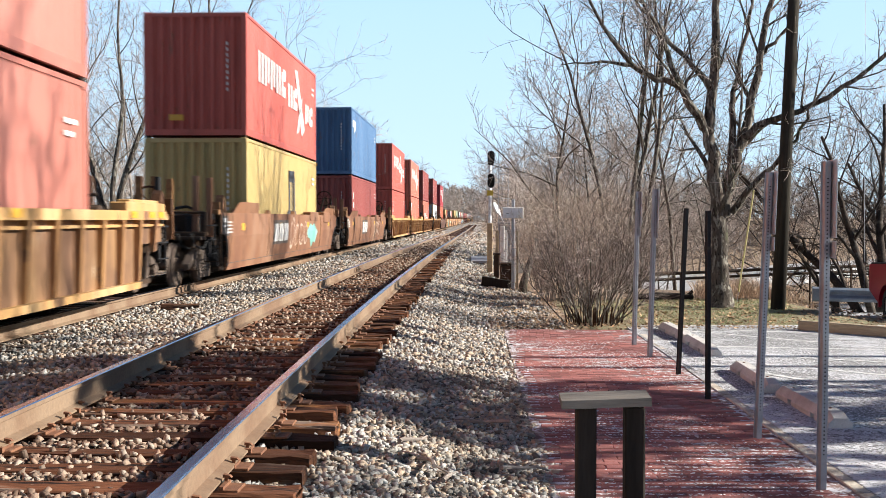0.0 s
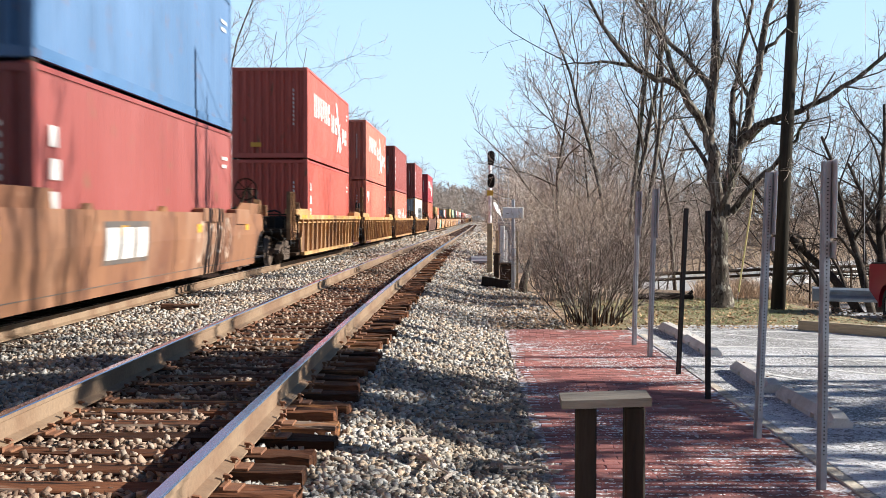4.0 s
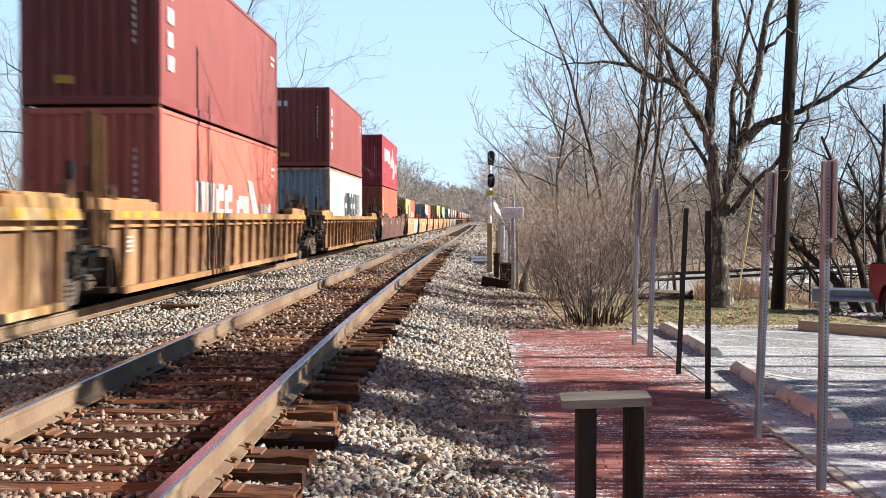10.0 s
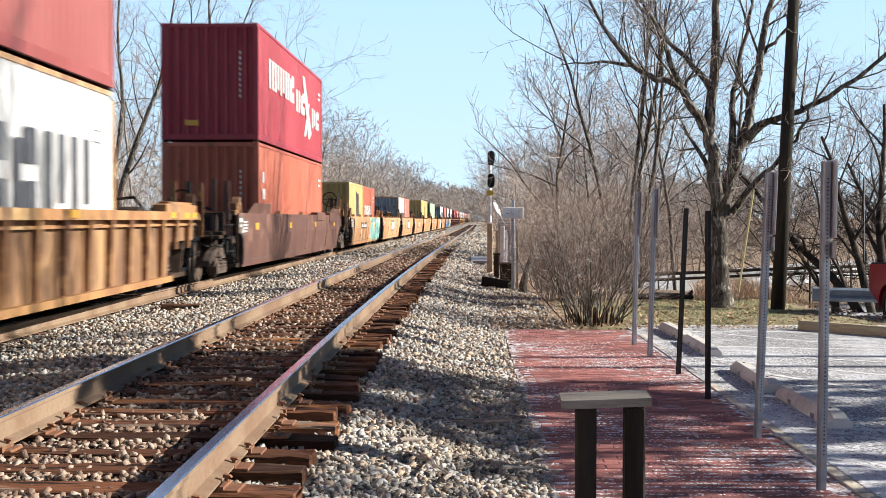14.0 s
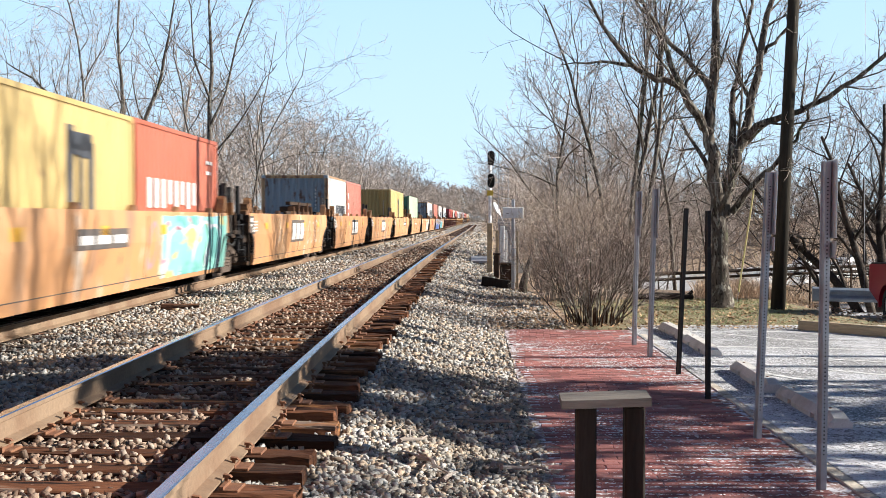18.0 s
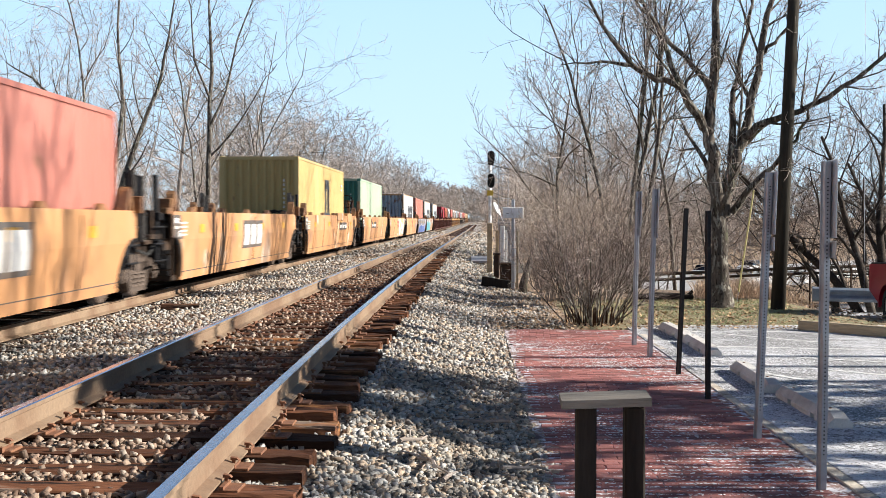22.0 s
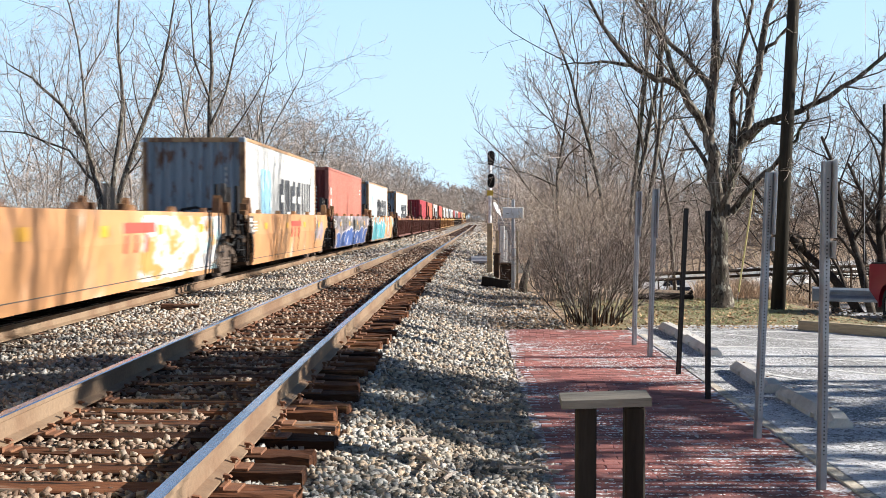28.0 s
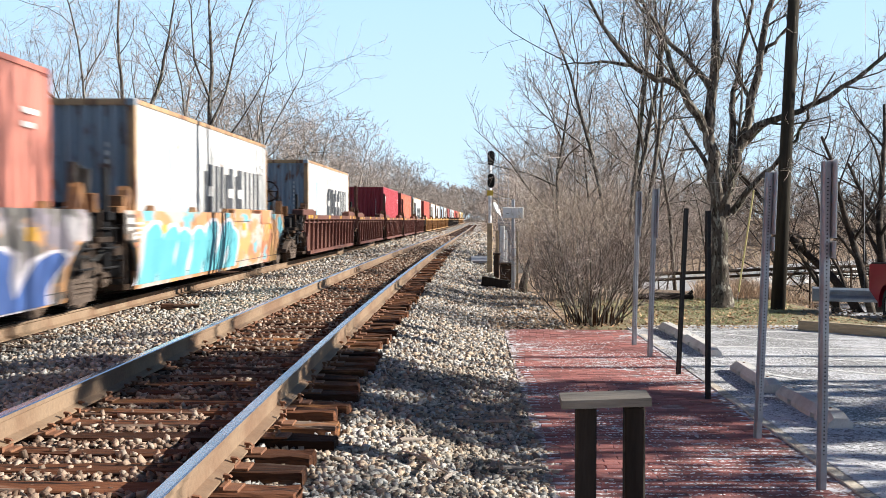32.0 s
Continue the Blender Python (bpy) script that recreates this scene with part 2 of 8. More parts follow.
GREY_METAL = mat("grey_cabinet_paint", (0.30, 0.29, 0.31), 0.55, 0.1, (0.22, 0.21, 0.22), 3, 0.5, 0.72, 0.1, 30)
SIGNAL_YELLOW = mat("yellow_plate", (0.62, 0.42, 0.04), 0.5)
CAR_RED = mat("red_car_paint", (0.34, 0.008, 0.028), 0.45, 0.0, None, coat=0.2, spec=0.3, grain=0.03)
CAR_WHITE = mat("white_car_paint", (0.75, 0.76, 0.77), 0.3, 0.0, None, coat=1.0, grain=0.03)
CAR_GLASS = mat("dark_car_glass", (0.012, 0.014, 0.017), 0.06, 0.0, None, grain=0.02)
RUBBER = mat("tyre_rubber", (0.018, 0.018, 0.018), 0.85, 0, (0.05, 0.047, 0.042), 7, 0.5, 0.7, 0.2, 40)
CHROME = mat("bright_alloy", (0.65, 0.65, 0.67), 0.28, 0.9, None, grain=0.03)
HEADLAMP = mat("headlamp_lens", (0.7, 0.72, 0.74), 0.12, 0.3, None, grain=0.03)
TAIL_RED = mat("tail_lamp_red", (0.45, 0.01, 0.015), 0.2, 0.0, None, coat=0.6, grain=0.03)
YELLOW_GUARD = mat("yellow_guy_guard", (0.60, 0.53, 0.26), 0.55, 0, (0.5, 0.42, 0.18), 3, 0.5, 0.7)

WELL_BROWN = mat("faded_brown_well_paint", (0.228, 0.105, 0.052), 0.7, 0, (0.151, 0.0609, 0.0319), 0.7, 0.42, 0.65, 0.15, 12, 0.05, 10, layers=(((0.27, 0.15, 0.09), 0.5, 0.5, 0.66), ((0.087, 0.0348, 0.0203), 2.2, 0.57, 0.68), ((0.34, 0.22, 0.14), 4.5, 0.66, 0.72)), stretch=(1, 1, 0.5))
WELL_ORANGE = mat("orange_yellow_well_paint", (0.48, 0.238, 0.10), 0.6, 0, (0.42, 0.21, 0.095), 0.6, 0.42, 0.62, 0.1, 12, 0.05, 10, layers=(((0.52, 0.30, 0.155), 0.45, 0.52, 0.62), ((0.32, 0.165, 0.085), 2.4, 0.58, 0.68), ((0.25, 0.165, 0.115), 0.8, 0.60, 0.70), ((0.54, 0.46, 0.37), 1.7, 0.61, 0.68), ((0.13, 0.085, 0.062), 6.0, 0.66, 0.72)), stretch=(1, 0.8, 0.4))
WELL_YELLOW = mat("dirty_yellow_well_paint", (0.46, 0.27, 0.10), 0.65, 0, (0.36, 0.19, 0.075), 0.8, 0.42, 0.65, 0.15, 12, 0.05, 10, layers=(((0.52, 0.35, 0.17), 0.6, 0.52, 0.64), ((0.18, 0.085, 0.045), 2.0, 0.57, 0.67), ((0.07, 0.04, 0.03), 5.0, 0.63, 0.69)), stretch=(1, 1, 0.3))
WELL_AMBER = mat("rusty_amber_well_paint", (0.36, 0.19, 0.07), 0.65, 0, (0.27, 0.13, 0.055), 0.8, 0.42, 0.65, 0.15, 12, 0.05, 10, layers=(((0.43, 0.27, 0.12), 0.6, 0.54, 0.66), ((0.15, 0.07, 0.038), 2.0, 0.56, 0.66), ((0.07, 0.04, 0.03), 5.0, 0.63, 0.70)), stretch=(1, 1, 0.3))
WELL_OXIDE = mat("red_oxide_well_paint", (0.133, 0.0493, 0.0348), 0.7, 0, (0.0928, 0.0348, 0.0261), 0.8, 0.42, 0.65, 0.15, 12, 0.05, 10, layers=(((0.174, 0.087, 0.058), 1.4, 0.6, 0.75),), stretch=(1, 1, 0.5))
WELL_BLACK = mat("black_well_paint", (0.029, 0.0232, 0.022), 0.7, 0, (0.058, 0.0348, 0.0261), 0.8, 0.42, 0.65, 0.15, 12)
WELL_MAROON = mat("dull_maroon_well_paint", (0.115, 0.052, 0.036), 0.7, 0, (0.085, 0.036, 0.026), 0.7, 0.42, 0.65, 0.15, 12, 0.05, 10, layers=(((0.17, 0.085, 0.06), 1.5, 0.58, 0.68),))
# galvanised steel with the sky's blue reflection mixed into the base colour
GUARD_STEEL = mat("sky_tinted_galvanised_rail", (0.27, 0.33, 0.41), 0.5, 0.5, (0.21, 0.25, 0.31), 4, 0.4, 0.65, 0.12, 40)
RUSTY_RIB = mat("rusty_rib_paint", (0.24, 0.115, 0.045), 0.7, 0, (0.13, 0.06, 0.03), 1.6, 0.42, 0.62, 0.2, 14, layers=(((0.36, 0.20, 0.085), 2.6, 0.54, 0.64),))
# rust streaks, with the recess shade between ribs darkened into the colour
RIB_PANEL = mat("rusty_shaded_well_side", (0.25, 0.135, 0.06), 0.8, 0, (0.14, 0.07, 0.037), 1.2, 0.40, 0.60, 0.25, 14, 0.05, 10, layers=(((0.36, 0.215, 0.10), 1.6, 0.55, 0.66), ((0.075, 0.037, 0.025), 2.6, 0.57, 0.66), ((0.42, 0.33, 0.22), 4.0, 0.66, 0.72)), stretch=(1, 1, 0.3))


def graffiti_mat(name, base, colours, scale, amount):
    """Well paint under sprayed fields of several colours with warped edges."""
    layers = []
    for i, c in enumerate(colours):
        layers.append((c, scale * (1 + 0.17 * i), amount + 0.012 * (i % 3), amount + 0.03 + 0.012 * (i % 3)))
    return mat(name, base, 0.6, 0, tuple(x * 0.8 for x in base), 0.7, 0.45, 0.7, 0.08, 12, layers=layers, stretch=(1, 0.42, 0.75))


GRAFFITI_TURQUOISE = graffiti_mat("turquoise_graffiti", (0.21, 0.50, 0.43), ((0.30, 0.56, 0.48), (0.10, 0.30, 0.28), (0.20, 0.36, 0.50), (0.50, 0.40, 0.16)), 0.9, 0.56)
GRAFFITI_BLUE = graffiti_mat("blue_white_graffiti", (0.34, 0.30, 0.31), ((0.25, 0.215, 0.25), (0.42, 0.39, 0.40), (0.19, 0.165, 0.19), (0.44, 0.23, 0.10), (0.13, 0.12, 0.11)), 0.8, 0.52)
SPRAY_BLUE = mat("sprayed_blue_fill", (0.042, 0.092, 0.27), 0.6, 0, (0.07, 0.125, 0.33), 1.2, 0.42, 0.62, 0.12, 20)
SPRAY_AQUA = mat("sprayed_aqua_fill", (0.08, 0.32, 0.38), 0.6, 0, (0.11, 0.38, 0.42), 1.2, 0.42, 0.62, 0.12, 20)
SPRAY_PALE = mat("sprayed_pale_edge", (0.55, 0.52, 0.55), 0.6, 0, (0.46, 0.42, 0.46), 2.0, 0.45, 0.62, 0.1, 30)
GRAFFITI_AQUA = graffiti_mat("aqua_orange_graffiti", (0.44, 0.22, 0.10), ((0.40, 0.36, 0.33), (0.46, 0.17, 0.09), (0.12, 0.34, 0.40), (0.48, 0.28, 0.11)), 1.1, 0.55)
GRAFFITI_PALE = graffiti_mat("white_graffiti", (0.49, 0.259, 0.0792), ((0.54, 0.52, 0.51), (0.30, 0.48, 0.50), (0.50, 0.42, 0.40), (0.36, 0.50, 0.52), (0.55, 0.53, 0.52)), 1.3, 0.53)

SPRAY_WHITE = mat("sprayed_white_line", (0.50, 0.39, 0.31), 0.6, 0, (0.42, 0.27, 0.18), 3, 0.5, 0.7, 0.1, 30)
SPRAY_PINK = mat("sprayed_pink_line", (0.50, 0.20, 0.26), 0.6, 0, (0.42, 0.24, 0.20), 3, 0.5, 0.7, 0.1, 30)
END_GREY = mat("grimy_grey_end_plate", (0.085, 0.075, 0.07), 0.75, 0.1, (0.14, 0.10, 0.075), 3, 0.45, 0.65, 0.2, 20)

PAINTS = {
    "red": paint_mat("red_container_paint", (0.40, 0.072, 0.05)),
    "coral": paint_mat("sun_bleached_red_container_paint", (0.47, 0.12, 0.078)),
    "salmon": paint_mat("faded_salmon_container_paint", (0.37, 0.125, 0.09)),
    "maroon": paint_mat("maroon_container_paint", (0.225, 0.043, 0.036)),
    "orange": paint_mat("orange_red_container_paint", (0.36, 0.088, 0.045)),
    "crimson": paint_mat("crimson_container_paint", (0.282, 0.018, 0.03)),
    "yellow": paint_mat("yellow_container_paint", (0.42, 0.30, 0.112), 0.66),
    "blue": paint_mat("blue_container_paint", (0.05, 0.125, 0.25)),
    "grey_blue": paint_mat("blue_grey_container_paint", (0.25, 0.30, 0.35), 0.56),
    "beige": paint_mat("rusty_beige_frame_paint", (0.42, 0.25, 0.12), 0.5),
    "white": paint_mat("white_container_paint", (0.49, 0.49, 0.48), 0.64),
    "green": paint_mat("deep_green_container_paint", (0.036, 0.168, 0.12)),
    "pale_green": paint_mat("pale_green_container_paint", (0.312, 0.396, 0.276), 0.66),
}
# ---------------------------------------------------------------- mesh tools
class Shape:
    """Collects vertices and faces of one mesh."""

    def __init__(self):
        self.v, self.f, self.mi, self.slot = [], [], [], 0

    def add(self, verts, faces):
        n = len(self.v)
        self.v += [tuple(p) for p in verts]
        self.f += [tuple(i + n for i in q) for q in faces]
        self.mi += [self.slot] * len(faces)

    def box(self, x0, x1, y0, y1, z0, z1, bevel=0.0):
        """A box; with a bevel all four upright edges and the top edge are chamfered."""
        if bevel:
            b = bevel
            ring = [(x0 + b, y0), (x1 - b, y0), (x1, y0 + b), (x1, y1 - b), (x1 - b, y1), (x0 + b, y1), (x0, y1 - b), (x0, y0 + b)]
            def inset(p):
                return (min(max(p[0], x0 + b), x1 - b), min(max(p[1], y0 + b), y1 - b))
            vs = [(x, y, z0) for x, y in ring] + [(x, y, z1 - b) for x, y in ring] + [(*inset(p), z1) for p in ring]
            fs = [tuple(range(7, -1, -1)), tuple(range(16, 24))]
            for k in (0, 8):
                fs += [(k + i, k + (i + 1) % 8, k + 8 + (i + 1) % 8, k + 8 + i) for i in range(8)]
            self.add(vs, fs)
        else:
            self.add([(x0, y0, z0), (x1, y0, z0), (x1, y1, z0), (x0, y1, z0), (x0, y0, z1), (x1, y0, z1), (x1, y1, z1), (x0, y1, z1)],
                     [(3, 2, 1, 0), (4, 5, 6, 7), (0, 1, 5, 4), (1, 2, 6, 5), (2, 3, 7, 6), (3, 0, 4, 7)])

    def prism(self, outline, axis, a, b):
        """An outline of (p, q) drawn along an axis from a to b. axis x: (y, z); y: (x, z); z: (x, y)."""
        n = len(outline)
        def at(p, q, s):
            return {"x": (s, p, q), "y": (p, s, q), "z": (p, q, s)}[axis]
        vs = [at(p, q, a) for p, q in outline] + [at(p, q, b) for p, q in outline]
        fs = [tuple(range(n - 1, -1, -1)), tuple(range(n, 2 * n))] + [(i, (i + 1) % n, n + (i + 1) % n, n + i) for i in range(n)]
        self.add(vs, fs)

    def tube(self, points, radii, sides=6, cap=True):
        """A tapered tube along points."""
        pts = [Vector(p) for p in points]
        n0 = len(self.v)
        side = None
        for i, p in enumerate(pts):
            d = (pts[min(i + 1, len(pts) - 1)] - pts[max(i - 1, 0)])
            d = d.normalized() if d.length > 1e-9 else Vector((0, 0, 1))
            if side is None:
                side = d.orthogonal().normalized()
            else:
                side = (side - d * side.dot(d))
                side = side.normalized() if side.length > 1e-6 else d.orthogonal().normalized()
            up = d.cross(side)
            for k in range(sides):
                a = 2 * math.pi * k / sides
                self.v.append(tuple(p + (side * math.cos(a) + up * math.sin(a)) * radii[i]))
        m = len(pts)
        for i in range(m - 1):
            for k in range(sides):
                self.f.append((n0 + i * sides + k, n0 + i * sides + (k + 1) % sides, n0 + (i + 1) * sides + (k + 1) % sides, n0 + (i + 1) * sides + k))
                self.mi.append(self.slot)
        if cap:
            self.f.append(tuple(n0 + k for k in range(sides - 1, -1, -1)))
            self.f.append(tuple(n0 + (m - 1) * sides + k for k in range(sides)))
            self.mi += [self.slot, self.slot]

    def lathe(self, profile, axis, centre, sides=24):
        """A closed profile of (along, radius) turned round an axis through centre."""
        n0, m = len(self.v), len(profile)
        for k in range(sides):
            a = 2 * math.pi * k / sides
            for s, r in profile:
                c, d = r * math.cos(a), r * math.sin(a)
                o = {"x": (s, c, d), "y": (c, s, d), "z": (c, d, s)}[axis]
                self.v.append((centre[0] + o[0], centre[1] + o[1], centre[2] + o[2]))
        for k in range(sides):
            for i in range(m):
                self.f.append((n0 + k * m + i, n0 + k * m + (i + 1) % m, n0 + (k + 1) % sides * m + (i + 1) % m, n0 + (k + 1) % sides * m + i))
                self.mi.append(self.slot)

    def mesh(self, name, materials, smooth=False):
        me = bpy.data.meshes.new(name)
        me.from_pydata(self.v, [], self.f)
        for m in materials if isinstance(materials, (list, tuple)) else [materials]:
            me.materials.append(m)
        if max(self.mi, default=0):
            me.polygons.foreach_set("material_index", self.mi)
        if smooth:
            me.polygons.foreach_set("use_smooth", [True] * len(me.polygons))
        bm = bmesh.new()
        bm.from_mesh(me)
        bmesh.ops.recalc_face_normals(bm, faces=bm.faces)
        bm.to_mesh(me)
        bm.free()
        return me


def empty(name, m=None):
    ob = new(name)
    ob.empty_display_size = 0.3
    if m is not None:
        ob.matrix_basis = m
    return ob


def part(name, shape, material, parent, label="", at=None, smooth=False):
    """One mesh object under a thing or a part. shape: a Shape or a ready mesh."""
    me = shape.mesh(name, material, smooth) if isinstance(shape, Shape) else shape
    ob = new(name, me)
    ob.parent = parent
    if at is not None:
        ob.matrix_basis = at if isinstance(at, Matrix) else Matrix.Translation(at)
    return tagged(ob, label)


def solid(name, shape, material, label, category, group="", kind="", at=None, smooth=False):
    """A thing of one mesh."""
    me = shape.mesh(name, material, smooth) if isinstance(shape, Shape) else shape
    ob = new(name, me)
    if at is not None:
        ob.matrix_basis = at if isinstance(at, Matrix) else Matrix.Translation(at)
    return tagged(ob, label, category, group, kind)


def raw_mesh(name, verts, loops, size, material):
    """A mesh of faces that all have the same number of corners, from arrays."""
    me = bpy.data.meshes.new(name)
    n = len(loops) // size
    me.vertices.add(len(verts))
    me.vertices.foreach_set("co", np.asarray(verts, np.float32).ravel())
    me.loops.add(len(loops))
    me.loops.foreach_set("vertex_index", np.asarray(loops, np.int32))
    me.polygons.add(n)
    me.polygons.foreach_set("loop_start", np.arange(0, n * size, size, dtype=np.int32))
    me.polygons.foreach_set("loop_total", np.full(n, size, np.int32))
    me.materials.append(material)
    me.update(calc_edges=True)
    return me


# ---------------------------------------------------------------- the line of the railway
SPACING = 4.29           # between the two tracks' centres
RAIL_TOP_Z = 0.534       # near track, above the paving
FAR_DROP = -0.098        # far track's rails lie a little lower
KNOT_Y = np.array([0, 6, 15, 35, 80, 180, 400, 800.0])
KNOT_X = np.array([-2.046, -2.161, -2.263, -2.243, -1.983, -1.173, 0.75, 4.13])
KNOT_Z = np.array([0, 0, 0, 0, -0.08, -0.17, -0.12, -0.2])


def _curve(knots, y):
    """A natural spline through the knots, in the logarithm of the distance."""
    X, x = np.log(1 + KNOT_Y / 15), math.log(1 + max(y, -6.0) / 15)
    n, h = len(X), np.diff(X)
    A, b = np.zeros((n, n)), np.zeros(n)
    A[0, 0] = A[-1, -1] = 1
    for i in range(1, n - 1):
        A[i, i - 1], A[i, i], A[i, i + 1] = h[i - 1], 2 * (h[i - 1] + h[i]), h[i]
        b[i] = 3 * ((knots[i + 1] - knots[i]) / h[i] - (knots[i] - knots[i - 1]) / h[i - 1])
    c = np.linalg.solve(A, b)
    i = int(np.clip(np.searchsorted(X, x) - 1, 0, n - 2))
    d = x - X[i]
    return float(knots[i] + ((knots[i + 1] - knots[i]) / h[i] - h[i] * (2 * c[i] + c[i + 1]) / 3) * d + c[i] * d * d + (c[i + 1] - c[i]) / (3 * h[i]) * d ** 3)


_YS = np.concatenate([np.arange(-420, -60, 20.0), np.arange(-60, 40, 1.0), np.arange(40, 800, 4.0), np.arange(800, 3001, 50.0)])
_XS = np.array([_curve(KNOT_X, y) if y > -3 else _curve(KNOT_X, -3) + (y + 3) * 0.01 for y in np.minimum(_YS, 800)])
_XS = _XS + np.maximum(_YS - 800, 0) * 0.006
_ZS = np.array([_curve(KNOT_Z, min(max(y, 0), 800)) for y in _YS])


def line_x(y):
    """x of the near track's centre."""
    return float(np.interp(y, _YS, _XS))


def line_z(y):
    return float(np.interp(y, _YS, _ZS))


def on_far_track(y):
    """The pose of something that stands on the far track's rail tops at y."""
    dx = (line_x(y + 2) - line_x(y - 2)) / 4
    return pose(line_x(y) - SPACING, y, RAIL_TOP_Z + FAR_DROP + line_z(y), 0, 0, -math.degrees(math.atan(dx)))
# ---------------------------------------------------------------- ground
def smooth(a, b, t):
    t = min(max((t - a) / (b - a), 0.0), 1.0)
    return t * t * (3 - 2 * t)


# the road below the bank: distance north, and its place east
ROAD_Y = np.array([60, 75, 91.5, 102, 114, 124, 134, 143, 158.5, 175.6, 188, 215, 250, 330.0])
ROAD_X = np.array([32.0, 22.0, 16.8, 17.2, 19.4, 21.6, 24.4, 28.0, 37.6, 48.8, 58.5, 84, 122, 215.0])
ROAD_Z = -5.35


def road_x(y):
    return float(np.interp(y, ROAD_Y, ROAD_X))


def ground_z(x, y):
    e, lz = x - line_x(y), line_z(y)
    bed = 0.29 + lz - 0.07 * smooth(-1.6, -SPACING + 1.4, e) if e < 0 else 0.29 + lz
    if e > 0:
        bed = 0.29 + lz - 0.035 * smooth(0.8, 0.95, e) - (0.255 + lz) * smooth(1.15, 2.7, e)
    if e < -SPACING:
        bed = 0.22 + lz - 0.62 * smooth(-SPACING - 1.3, -SPACING - 3.6, e)
    bank = -0.75 * smooth(20.5, 24, y) * smooth(7.2, 9.0, x)
    bank += -5.7 * smooth(29, 88, y) * smooth(4.0, 14.0, e)
    bank += -0.45 * smooth(20, 45, y) * smooth(2.6, 4.5, e)
    off_road = abs(x - road_x(y)) * 0.75 if e > 5 and y > 55 else 99.0
    far = 9.0 * smooth(150, 320, y + 0.5 * e) * smooth(10, 60, e) * smooth(16, 60, off_road) + 2.0 * smooth(60, 300, y) * smooth(-SPACING - 12, -SPACING - 60, e)
    sunk = -0.05 * smooth(2.55, 2.95, e) * (1 - smooth(18.6, 19.4, y)) if y > -60 else 0.0
    z = bed + bank + far + sunk
    return z - max(0.0, z - ROAD_Z + 0.35) * smooth(17, 8, off_road)


def build_ground():
    es = [-900, -400, -150, -70, -35, -20, -12, -9.5, -8.2, -7.4, -6.6, -5.9, -5.2, -4.3, -3.4, -2.8, -2.2, -1.6, -0.8, 0, 0.8, 0.95, 1.1, 1.45, 1.75, 2.0, 2.25, 2.55, 3.0,
          4, 5.5, 7, 9, 12, 16, 22, 26, 30, 37, 45, 52, 60, 70, 85, 100, 120, 150, 250, 500, 900]
    ys = [-500, -420, -380, -340, -300, -260, -220, -180, -140, -110, -80, -60] + list(np.arange(-40, 30, 1.0)) + list(np.arange(30, 120, 4.0)) + list(np.arange(120, 330, 10.0)) + list(np.arange(330, 500, 20.0)) + list(np.arange(500, 1000, 100.0)) + [1200, 1800, 2600]
    s = Shape()
    n = len(es)
    for y in ys:
        for e in es:
            x = line_x(y) + e
            s.v.append((x, y, ground_z(x, y)))
    for j in range(len(ys) - 1):
        for i in range(n - 1):
            e, y = (es[i] + es[i + 1]) / 2, (ys[j] + ys[j + 1]) / 2
            x = line_x(y) + e
            s.f.append((j * n + i, j * n + i + 1, (j + 1) * n + i + 1, (j + 1) * n + i))
            # near bed takes the dark colour that imitates shade between stones
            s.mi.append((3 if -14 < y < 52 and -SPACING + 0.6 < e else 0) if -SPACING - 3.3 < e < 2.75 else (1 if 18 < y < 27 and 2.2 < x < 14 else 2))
    solid("ground", s, [BED, GRASS_SOIL, FOREST_SOIL, BED_SHADED], "railway ballast bed, winter lawn and leaf-strewn woodland soil", "ground", kind="structure", smooth=True)


build_ground()


def build_parking():
    s = Shape()
    s.prism([(2.50, -12), (40, -12), (40, 19.9), (5.2, 19.6), (2.50, 19.2)], "z", -0.12, 0.004)
    solid("parking_lot", s, ASPHALT, "worn grey asphalt parking lot with pale salt stains", "parking lot", kind="structure")
    d = Shape()
    d.add([(5.2, 19.6, 0.0), (40, 19.9, 0.0), (40, 31, -0.46), (8.0, 31, -0.46), (6.4, 23.5, -0.30), (5.2, 19.6, -0.3), (40, 19.9, -0.3), (40, 31, -0.8), (8.0, 31, -0.8), (6.4, 23.5, -0.6)],
          [(0, 1, 2, 3, 4), (9, 8, 7, 6, 5), (0, 4, 9, 5), (4, 3, 8, 9), (3, 2, 7, 8), (1, 6, 7, 2), (0, 5, 6, 1)])
    solid("driveway", d, ASPHALT, "grey asphalt drive sloping down behind the parking lot", "driveway", kind="structure")
    k = Shape()
    rnd = random.Random(61)
    for i in range(26):      # worn lengths, none quite in line with the next
        y, o = -8 + i * 1.04, rnd.uniform(-0.008, 0.008)
        x = 2.445 + 0.009 * max(0.0, y - 7.5) + o
        k.box(x, x + 0.098 + rnd.uniform(-0.006, 0.006), y, y + 1.025 + rnd.uniform(-0.01, 0.01), -0.2, 0.006 + rnd.uniform(-0.003, 0.003), 0.006)
    solid("kerb", k, EDGING, "flush sandy concrete edging between brick walk and asphalt", "kerb", kind="structure")


build_parking()


def stripe(x0, y0, x1, y1, w=0.1, z=0.0085):
    d = Vector((x1 - x0, y1 - y0, 0)).normalized()
    o = Vector((-d.y, d.x, 0)) * w / 2
    s = Shape()
    a, b = Vector((x0, y0, z)), Vector((x1, y1, z))
    s.add([a - o, b - o, b + o, a + o], [(0, 1, 2, 3)])
    solid("parking_line", s, LINE, "worn white painted parking line on asphalt", "parking line", "parking lines", "structure")


